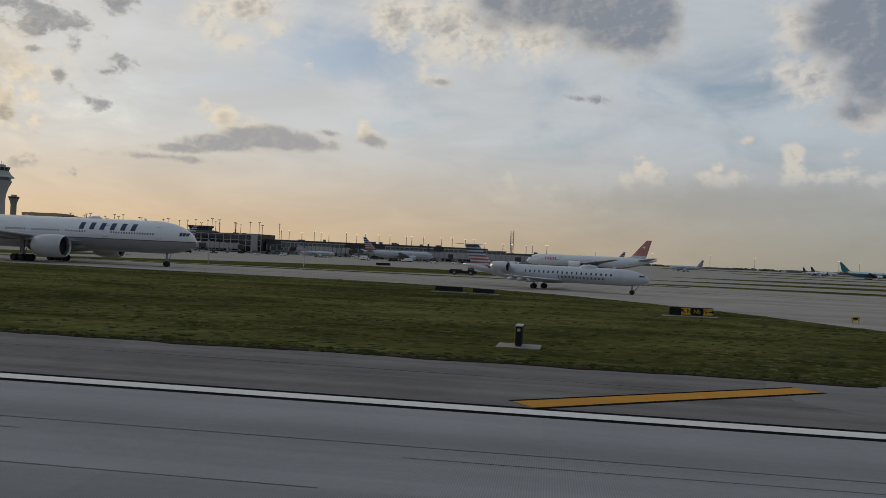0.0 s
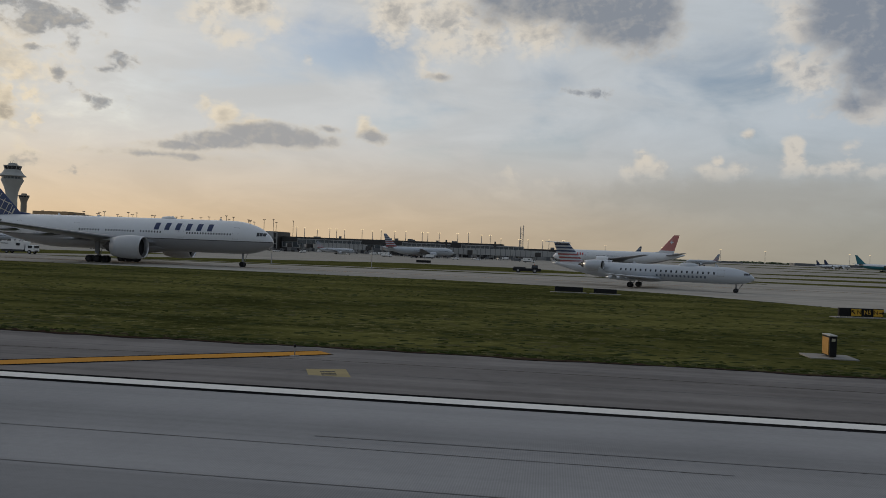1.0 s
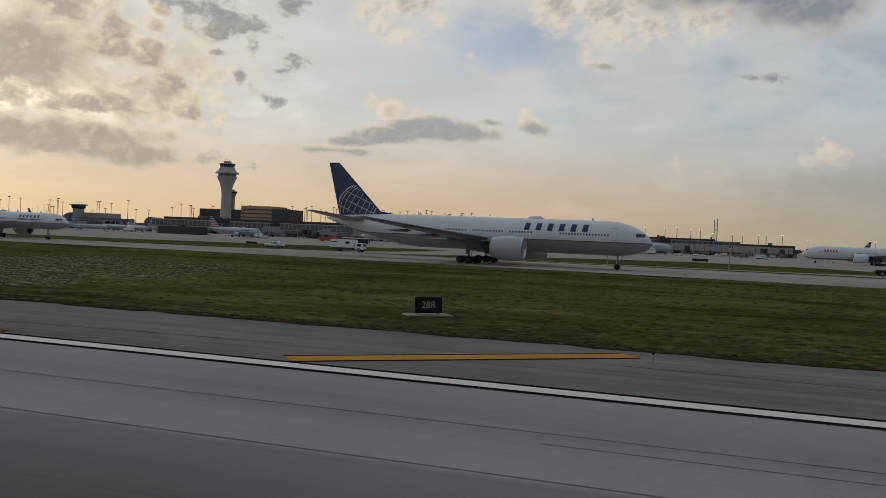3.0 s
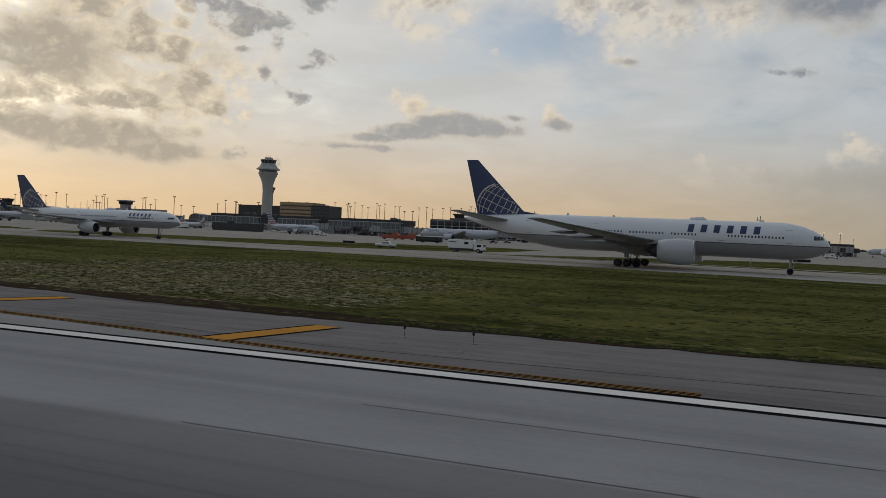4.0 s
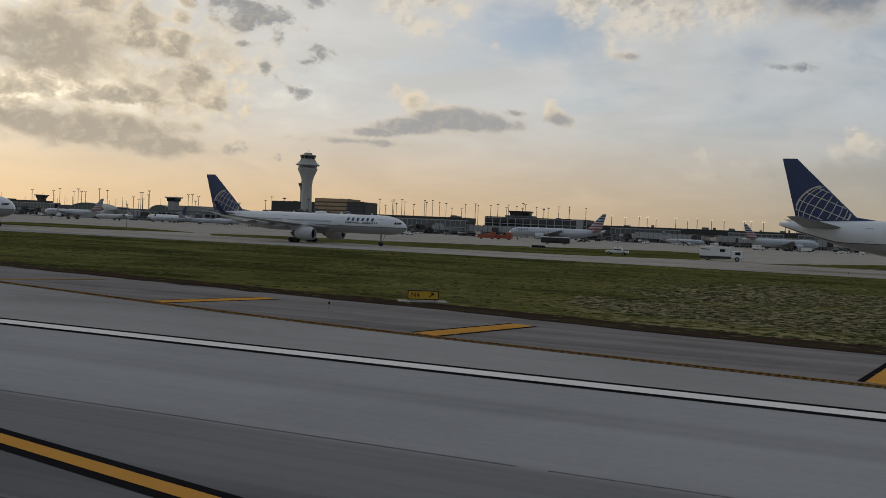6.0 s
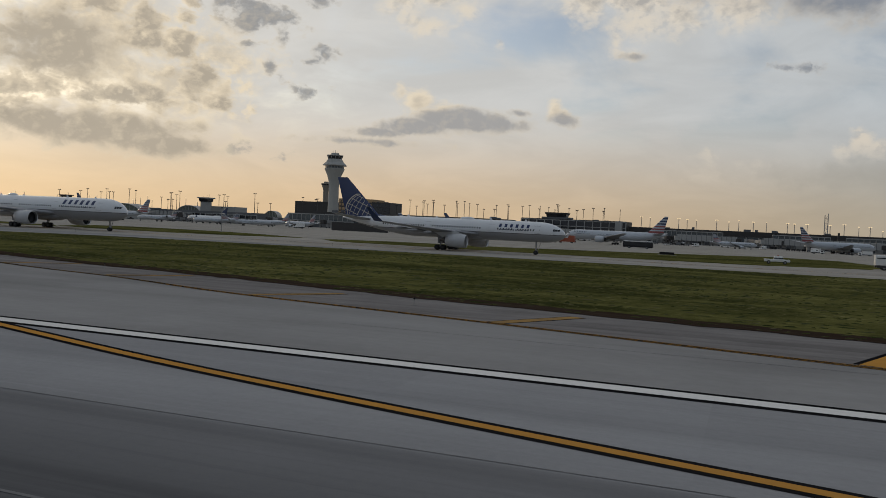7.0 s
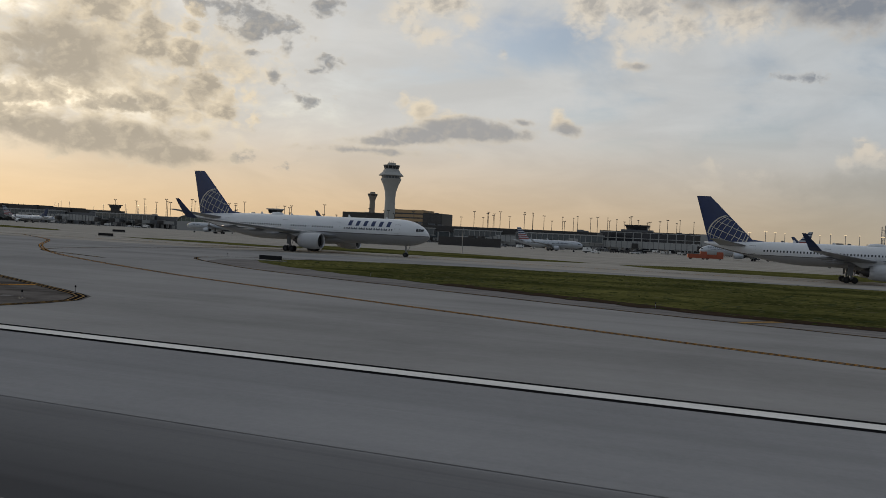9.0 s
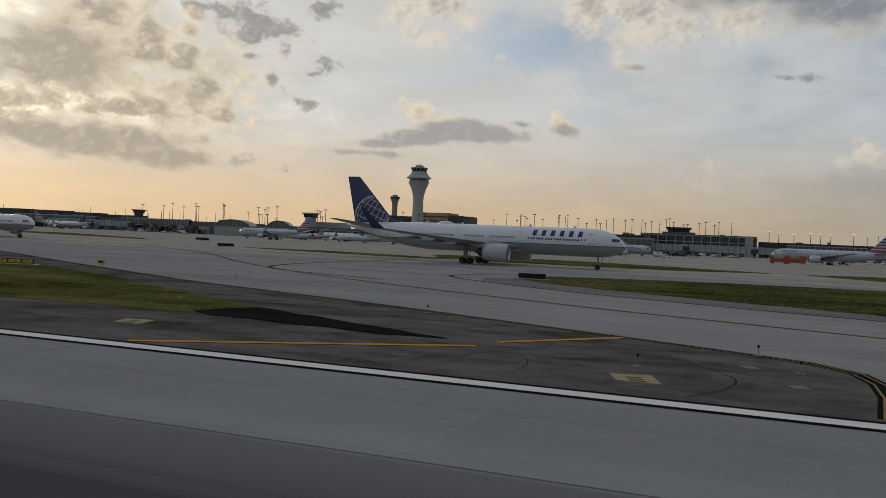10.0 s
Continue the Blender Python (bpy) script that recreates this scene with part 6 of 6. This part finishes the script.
parked(376, 950, 0, resized(WIDE_777, 0.95, far=True, fin=("teal",), colours=("white", "teal", "teal"), belly=6.0, line=0.1, nacelle="white"), "airliner with teal tail and upper body far off")
parked(370, 1120, 10, resized(JET_A320, 1.0, far=True, fin=("darkblue",)), "white airliner with dark tail far off")
parked(345, 1090, 20, resized(JET_A320, 0.9, far=True, fin=("darkblue",)), "small white airliner with dark tail far off")
parked(500, 1200, 0, resized(JET_A320, 1.0, far=True, fin=("red",)), "white airliner with red tail far off")
parked(-905, 520, 0, resized(NARROW_757, 1.0, far=True, fin=("darkblue",), globe=False), "white airliner parked along the far concourse")
parked(-805, 545, 20, resized(NARROW_757, 0.95, **STRIPES, **SILVER), "silver airliner parked along the far concourse")
parked(-770, 470, 180, resized(JET_A320, 1.0, far=True, fin=("darkblue",)), "white airliner parked near the vaulted terminal")

# ---- vehicles ----
def wheels(parent, xs, ys, r, w=0.3):
    tyre = finish(lathe(bmesh.new(), ((-w / 2, r * 0.5), (-w / 2, r * 0.88), (-w * 0.35, r), (w * 0.35, r), (w / 2, r * 0.88), (w / 2, r * 0.5)), "y", n=18), "tyre", RUBBER)
    rim = finish(lathe(bmesh.new(), ((-w / 2 - 0.01, r * 0.5), (-w / 2 - 0.01, 0.05), (w / 2 + 0.01, 0.05), (w / 2 + 0.01, r * 0.5)), "y", n=12), "rim", STEEL)
    for x in xs:
        for y in ys:
            t = part("wheel", tyre, None, parent)
            t.location = (x, y, r)
            part("rim", rim, None, t)


def box_truck(x, y, turn, length=9.4, label="white high box truck on the taxiway service road", mat=TRUCKWHITE, h=2.9):
    t = thing("box_truck", pose(x, y, ground_z(y), 0, 0, turn), label, "truck", "apron vehicles")
    part("chassis", boxmesh(-length, -0.5, 0.55, 0, 0.5, 0.85), DARKMETAL, t)
    part("cargo_box", boxmesh(-length, -1.22, 0.95, -2.5, 1.22, h, bevel=0.06), mat, t)
    cab = part("cab", boxmesh(-2.4, -1.1, 0.6, -0.05, 1.1, 2.1, taper=0.9, bevel=0.1), mat, t)
    part("windscreen", boxmesh(-0.28, -0.9, 1.4, -0.06, 0.9, 2.0), GLASS, cab)
    for s in (-1, 1):
        part("side_window", boxmesh(-1.6, s * 1.0 - 0.08, 1.35, -0.6, s * 1.0 + 0.08, 1.95), GLASS, cab)
    part("box_window", boxmesh(-4.6, -1.26, 1.9, -3.6, -1.2, 2.45), GLASS, t)
    part("panel_writing", boxmesh(-8.4, -1.25, 2.25, -6.6, -1.21, 2.42), BLACKPAINT, t, "dark unreadable lettering bar")
    part("side_skirt", boxmesh(-length + 0.3, -1.18, 0.5, -2.8, 1.18, 0.95), DARKMETAL, t)
    wheels(t, (-length + 1.6, -1.2), (-1.0, 1.0), 0.48)
    return t


def pickup(x, y, turn, label="white pickup truck on the service road", mat=TRUCKWHITE):
    t = thing("pickup_truck", pose(x, y, ground_z(y), 0, 0, turn), label, "truck", "apron vehicles")
    part("body", boxmesh(-5.0, -0.92, 0.45, 0, 0.92, 0.98, bevel=0.1), mat, t)
    cab = part("cab", boxmesh(-3.2, -0.85, 0.98, -1.3, 0.85, 1.65, taper=0.82, bevel=0.08), mat, t)
    part("glazing", boxmesh(-3.12, -0.84, 1.08, -1.36, 0.84, 1.5, taper=0.86), GLASS, cab)
    part("light_bar", boxmesh(-2.5, -0.5, 1.65, -2.2, 0.5, 1.8), ORANGE, cab)
    wheels(t, (-4.1, -0.95), (-0.82, 0.82), 0.37, 0.24)
    return t


def tow_tug(x, y, turn, label="low dark tow tractor waiting on the taxiway"):
    t = thing("tow_tractor", pose(x, y, ground_z(y), 0, 0, turn), label, "tractor", "apron vehicles")
    part("body", boxmesh(-6.6, -1.3, 0.4, 0, 1.3, 1.05, bevel=0.12), BLACKPAINT, t)
    part("deck", boxmesh(-6.4, -1.1, 1.05, -3.6, 1.1, 1.35, bevel=0.05), DARKMETAL, t)
    cab = part("cab", boxmesh(-2.2, -0.9, 1.05, -0.7, 0.9, 1.85, taper=0.88, bevel=0.06), BLACKPAINT, t)
    part("glazing", boxmesh(-2.1, -0.92, 1.3, -0.8, 0.92, 1.75, taper=0.9), GLASS, cab)
    part("beacon", lathe(bmesh.new(), ((1.85, 0.12), (2.05, 0.1), (2.1, 0.02)), "z", (-1.5, 0, 0), 8), ORANGE, cab)
    wheels(t, (-5.3, -1.4), (-1.15, 1.15), 0.55, 0.4)
    return t


def apron_bus(x, y, turn, label="long dark glazed apron bus beside the airliner"):
    t = thing("apron_bus", pose(x, y, ground_z(y), 0, 0, turn), label, "bus", "apron vehicles")
    part("body", boxmesh(-11.6, -1.3, 0.4, 0, 1.3, 2.6, bevel=0.12), BLACKPAINT, t)
    part("roof", boxmesh(-11.5, -1.25, 2.6, -0.1, 1.25, 2.95, bevel=0.08), TRUCKWHITE, t)
    for k in range(6):
        part("window", boxmesh(-11.3 + 1.9 * k, -1.34, 1.1, -9.6 + 1.9 * k, -1.28, 2.6), GLASS, t)
    wheels(t, (-9.2, -2.2), (-1.15, 1.15), 0.46)
    return t


box_truck(-135.2, 180, 0, 8.6)
pickup(-158.9, 183, 0)
tow_tug(-17.0, 195, 0)
apron_bus(-203.0, 334, 0)
for x, y, a, lab in ((-260, 418, 10, "orange cargo loader beside the airliner's nose"), (-252.5, 424, 0, "orange cargo loader beside the airliner's nose")):
    t = thing("cargo_loader", pose(x, y, ground_z(y), 0, 0, a), lab, "loader", "apron vehicles")
    part("platform", boxmesh(-9, -1.6, 0.6, 0, 1.6, 2.5, bevel=0.05), ORANGE, t)
    part("bridge", boxmesh(-3.2, -1.6, 2.3, 0, 1.6, 3.9, taper=0.92), ORANGE, t)
    wheels(t, (-7.5, -1.6), (-1.3, 1.3), 0.5)
rng = random.Random(21)
for x, y in ((-124, 560), (-112, 566), (-104, 572), (-78, 570), (-64, 584), (-232, 500), (-240, 560), (-345, 470), (-320, 438), (-318, 440), (-430, 560), (-448, 470), (-590, 520), (-640, 540), (-700, 540), (-735, 560), (-820, 560), (-25, 560), (10, 580)):
    if rng.random() < 0.5:
        box_truck(x, y, rng.choice((0, 180, 30, -20)), rng.uniform(6.5, 8.5), "white apron service truck near the gates", rng.choice((TRUCKWHITE, TRUCKWHITE, MIDWALL)), rng.uniform(2.6, 3.4))
    else:
        pickup(x, y, rng.choice((0, 180, 25)), "small white apron service vehicle near the gates", rng.choice((TRUCKWHITE, TRUCKWHITE, BLACKPAINT)))


def baggage_train(x, y, turn, count):
    t = thing("baggage_train", pose(x, y, ground_z(y), 0, 0, turn), "row of dark baggage carts behind a tug", "baggage carts", "apron vehicles")
    for k in range(count):
        c = part("cart", boxmesh(-3.4 * k - 2.8, -0.8, 0.5, -3.4 * k, 0.8, 1.7, bevel=0.05), rng.choice((BLACKPAINT, MIDWALL, DARKWALL)), t)
        wheels(c, (-3.4 * k - 2.3, -3.4 * k - 0.5), (-0.7, 0.7), 0.25, 0.15)


for x, y, n in ((-310, 560, 6), (-362, 606, 7), (-336, 610, 6), (-312, 612, 6), (-120, 640, 7), (-92, 636, 6), (-400, 590, 5), (-210, 640, 6), (-60, 650, 5), (-470, 610, 6), (-250, 690, 5), (-600, 570, 6)):
    baggage_train(x, y, rng.uniform(-15, 15), n)

# ---- airfield signs ----
WHITEFACE = material("white_sign_face", (0.40, 0.37, 0.27), 0.5)


def text_mesh(words, size):
    cu = bpy.data.curves.new("writing", "FONT")
    cu.body, cu.size, cu.extrude = words, size, 0.004
    cu.align_x, cu.align_y = "CENTER", "CENTER"
    ob = bpy.data.objects.new("writing", cu)
    scene.collection.objects.link(ob)
    bpy.context.view_layer.update()
    me = bpy.data.meshes.new_from_object(ob.evaluated_get(bpy.context.evaluated_depsgraph_get()))
    bpy.data.objects.remove(ob)
    return me


def taxi_sign(x, y, turn, panels, h, label, pad=True):
    """panels: (width, face, ink, words). The face looks along local -y."""
    total = sum(p[0] for p in panels)
    t = thing("airfield_sign", pose(x, y, ground_z(y), 0, 0, turn), label, "sign", "airfield signs")
    if pad:
        part("concrete_pad", boxmesh(-0.5, -0.6, -0.2, total + 0.5, 0.6, 0.085, bevel=0.02), PADCONCRETE, t)
    u = 0.0
    for w, face, ink, words in panels:
        body = part("sign_box", boxmesh(u + 0.015, -0.16, 0.16, u + w - 0.015, 0.16, 0.16 + h, bevel=0.03), BLACKPAINT, t)
        if face:
            part("sign_face", boxmesh(u + 0.07, -0.175, 0.22, u + w - 0.07, -0.158, 0.10 + h), face, body)
            for k, word in enumerate(words):
                cx, cz = u + w * (k + 0.5) / len(words), 0.16 + h / 2
                if word in ("up", "left", "right"):
                    a = {"up": 45, "left": 135, "right": 0}[word]
                    bm = box(bmesh.new(), -0.26, -0.01, -0.045, 0.14, 0.0, 0.045)
                    bm.faces.new([bm.verts.new(q) for q in ((0.08, -0.011, -0.19), (0.29, -0.011, 0.0), (0.08, -0.011, 0.19))])
                    o = part("arrow", bm, ink, body)
                    o.matrix_local = Matrix.Translation((cx, -0.18, cz)) @ Matrix.Rotation(radians(-a), 4, "Y") @ Matrix.Scale(h / 0.78, 4)
                else:
                    me = text_mesh(word, h * (0.72 if len(word) < 3 else 0.6))
                    me.materials.append(ink)
                    o = part("lettering", me, None, body)
                    o.matrix_local = Matrix.Translation((cx, -0.182, cz)) @ Matrix.Rotation(radians(90), 4, "X")
        for s in (u + 0.2, u + w - 0.2):
            part("leg", boxmesh(s - 0.05, -0.05, -0.1, s + 0.05, 0.05, 0.18), STEEL, body)
        u += w


taxi_sign(11.2, 78.6, 9, ((1.05, None, None, ()), (1.05, SIGNYELLOW, BLACKPAINT, ("left", "N")), (1.0, BLACKPAINT, SIGNYELLOW, ("N5",)), (1.05, SIGNYELLOW, BLACKPAINT, ("N", "right"))), 0.74, "black and yellow taxiway direction sign on a concrete pad")
taxi_sign(-71.0, 43.2, 40, ((1.66, BLACKPAINT, WHITEFACE, ("28R",)),), 0.92, "black runway sign with white characters on a concrete pad")
taxi_sign(-153.3, 44.7, 30, ((1.9, SIGNYELLOW, BLACKPAINT, ("N4", "up")),), 0.56, "yellow taxiway exit sign with black characters")
taxi_sign(-350.2, 63.2, 24, ((0.9, None, None, ()), (1.3, SIGNYELLOW, BLACKPAINT, ("A13",)), (1.4, SIGNYELLOW, BLACKPAINT, ("A",)), (1.2, SIGNYELLOW, BLACKPAINT, ("right",))), 0.45, "yellow taxiway direction sign with black characters in turf")
taxi_sign(-14.2, 103.2, 6, ((3.5, None, None, ()),), 0.58, "black sign seen from its blank back on turf")
taxi_sign(-9.4, 103.2, -10, ((2.8, None, None, ()),), 0.52, "black sign seen from its blank back on turf")
taxi_sign(-302.4, 97.6, 4, ((3.4, None, None, ()),), 0.58, "black sign seen from its blank back at the turf's tip")
taxi_sign(-398.0, 168.0, 8, ((4.3, None, None, ()),), 0.7, "long black sign seen from its blank back beyond the taxiway")
taxi_sign(-459.0, 239.0, 8, ((5.0, None, None, ()),), 0.8, "long black sign seen from its blank back on the apron")
taxi_sign(-188.0, 212.0, 5, ((3.6, None, None, ()),), 0.6, "black sign seen from its blank back beyond the taxiway")
taxi_sign(-64.0, 300.0, 5, ((5.4, None, None, ()),), 0.9, "long black sign seen from its blank back on the apron")
marker = thing("distance_marker", pose(-1.35, 41.8, ground_z(41.8), 0, 0, 88), "tall black equipment cabinet with pale top on a concrete pad", "cabinet")
part("concrete_pad", boxmesh(-1.0, -1.1, -0.2, 1.0, 1.1, 0.09, bevel=0.02), PADCONCRETE, marker)
cab_box = part("cabinet", boxmesh(-0.62, -0.16, 0.14, 0.62, 0.16, 1.10, bevel=0.02), BLACKPAINT, marker)
part("cabinet_top", boxmesh(-0.64, -0.18, 1.10, 0.64, 0.18, 1.15, bevel=0.01), CONCRETE, cab_box)
part("side_panel", boxmesh(-0.5, 0.158, 0.2, 0.5, 0.19, 1.02), material("weathered_orange_panel", (0.40, 0.21, 0.04), 0.7, 0, 0.35, 6), cab_box, "dull yellow side panel")
part("label_plate", boxmesh(-0.645, -0.08, 0.86, -0.62, 0.08, 1.0), WHITEFACE, cab_box)


def edge_light(x, y, tall=0.34):
    t = thing("edge_light", pose(x, y, ground_z(y)), "small dark runway edge light on a thin stem", "light", "edge lights")
    part("stem", lathe(bmesh.new(), ((-0.1, 0.05), (0.02, 0.05), (0.03, 0.02), (tall, 0.02)), "z", n=8), STEEL, t)
    part("lamp", lathe(bmesh.new(), ((tall, 0.035), (tall + 0.02, 0.05), (tall + 0.09, 0.052), (tall + 0.12, 0.025)), "z", n=10), BLACKPAINT, t)
    part("base_plate", lathe(bmesh.new(), ((-0.05, 0.2), (0.014, 0.2), (0.02, 0.16)), "z", n=12), DARKMETAL, t)
    return t


light = edge_light(-24.6, 31.0)
for x, y in ((-91.8, 30.6), (-88.8, 30.4), (-122.6, 29.7), (-279.2, 30.1), (-275.1, 37.2), (-273.7, 32.2), (-293.5, 45.5), (-311.7, 103.2), (-153.8, 36.0), (-184.0, 42.5), (-214.8, 52.0), (-245.0, 64.0), (-276.0, 78.5), (30, 31), (-57, 31.0), (-60, 138), (-120, 138), (-180, 138), (-240, 137), (-300, 135), (-320, 64), (-360, 82)):
    copy_thing(light, pose(x, y, ground_z(y)))
for x, y in ((29.3, 83.3), (-342.9, 71.5)):
    t = thing("taxiway_marker", pose(x, y, ground_z(y), 0, 0, 15), "small pale taxiway marker plate on two legs", "sign", "airfield signs")
    part("plate", boxmesh(-0.45, -0.04, 0.22, 0.45, 0.04, 0.62, bevel=0.02), SIGNYELLOW, t)
    part("mark", boxmesh(-0.25, -0.05, 0.32, 0.25, -0.041, 0.52), BLACKPAINT, t, "black bar")
    for s in (-0.3, 0.3):
        part("leg", boxmesh(s - 0.03, -0.03, -0.1, s + 0.03, 0.03, 0.24), STEEL, t)
PALEMARK = ground_material("faded_cream_paint", (0.36, 0.30, 0.17), (0.20, 0.175, 0.12), 0.7, (0.5, 0.8))
for x, y, a, mark in ((-22.1, 26.8, 20, True), (-278.8, 26.7, 18, True), (-275.4, 32.7, 25, False), (-273.9, 28.5, 20, False), (-91.6, 28.4, 10, False), (-88.6, 27.8, 10, False), (-301.0, 29.0, 15, True)):
    t = thing("ground_marker", pose(x, y, ground_z(y) + 0.011, 0, 0, a), "faded cream painted square on the asphalt", "road marking")
    sz = 0.85 if mark else 0.32
    part("painted_square", boxmesh(-sz * 0.8, -sz * 1.15, -0.01, sz * 0.8, sz * 1.15, 0.006), PALEMARK if mark else ASPHALT, t)
    if mark:
        for k in (-0.35, 0.0, 0.35):
            part("bar", boxmesh(-0.25, k - 0.08, 0.006, 0.25, k + 0.08, 0.012), BLACKPAINT, t, "black unreadable bar")


# ---- slender posts beside the taxiway ----
for x, y, h in ((-307.4, 196.0, 6.7), (-78.0, 181.0, 5.7), (-53.0, 173.5, 4.8)):
    post = thing("marker_post", pose(x, y, ground_z(y)), "slender grey post beside the taxiway", "post", "slender posts")
    part("pole", rod(bmesh.new(), (0, 0, -0.3), (0, 0, h), 0.11, 7, 0.08), STEEL, post)
    part("base_plate", boxmesh(-0.35, -0.35, -0.1, 0.35, 0.35, 0.12), PADCONCRETE, post)
    part("lamp_head", boxmesh(-0.16, -0.16, h, 0.16, 0.16, h + 0.3, bevel=0.03), DARKMETAL, post)


# ---- gate clutter: vans, loaders and carts round the parked aircraft ----
def service_van(x, y, turn, mat, label):
    t = thing("service_van", pose(x, y, ground_z(y), 0, 0, turn), label, "van", "apron vehicles")
    part("body", boxmesh(-5.6, -1.05, 0.45, 0, 1.05, 2.3, taper=0.94, bevel=0.15), mat, t)
    part("windscreen", boxmesh(-0.55, -0.85, 1.35, 0.02, 0.85, 2.05), GLASS, t)
    part("side_window", boxmesh(-1.9, -1.07, 1.35, -0.8, 1.07, 1.95), GLASS, t)
    wheels(t, (-4.5, -1.1), (-0.9, 0.9), 0.38, 0.25)
    return t


def belt_loader(x, y, turn, label="low belt loader with raised conveyor beside the gate"):
    t = thing("belt_loader", pose(x, y, ground_z(y), 0, 0, turn), label, "loader", "apron vehicles")
    part("chassis", boxmesh(-7.0, -1.0, 0.5, 0, 1.0, 1.2, bevel=0.08), TRUCKWHITE, t)
    bm = bmesh.new()
    rings(bm, [[(-8.0, y0, 0.9), (1.5, y0, 3.4), (1.5, y0, 3.7), (-8.0, y0, 1.2)] for y0 in (-0.5, 0.5)])
    part("conveyor", bm, DARKMETAL, t)
    wheels(t, (-5.6, -1.3), (-0.9, 0.9), 0.45, 0.3)
    return t


rng = random.Random(21)
vans = [service_van(-300, 640, 10, TRUCKWHITE, "white service van parked near the gates"), service_van(-330, 650, 80, BLACKPAINT, "dark service van parked near the gates"), service_van(-350, 600, 40, MIDWALL, "grey service van parked near the gates")]
loader = belt_loader(-310, 560, 30)
for k in range(84):
    x = rng.uniform(-960, 0) if k < 46 else rng.uniform(-430, -20)
    y = rng.uniform(600, 735) if x > -360 else rng.uniform(520, 600)
    copy_thing(rng.choice(vans + [loader]), pose(x, y, ground_z(y), 0, 0, rng.uniform(0, 360)))
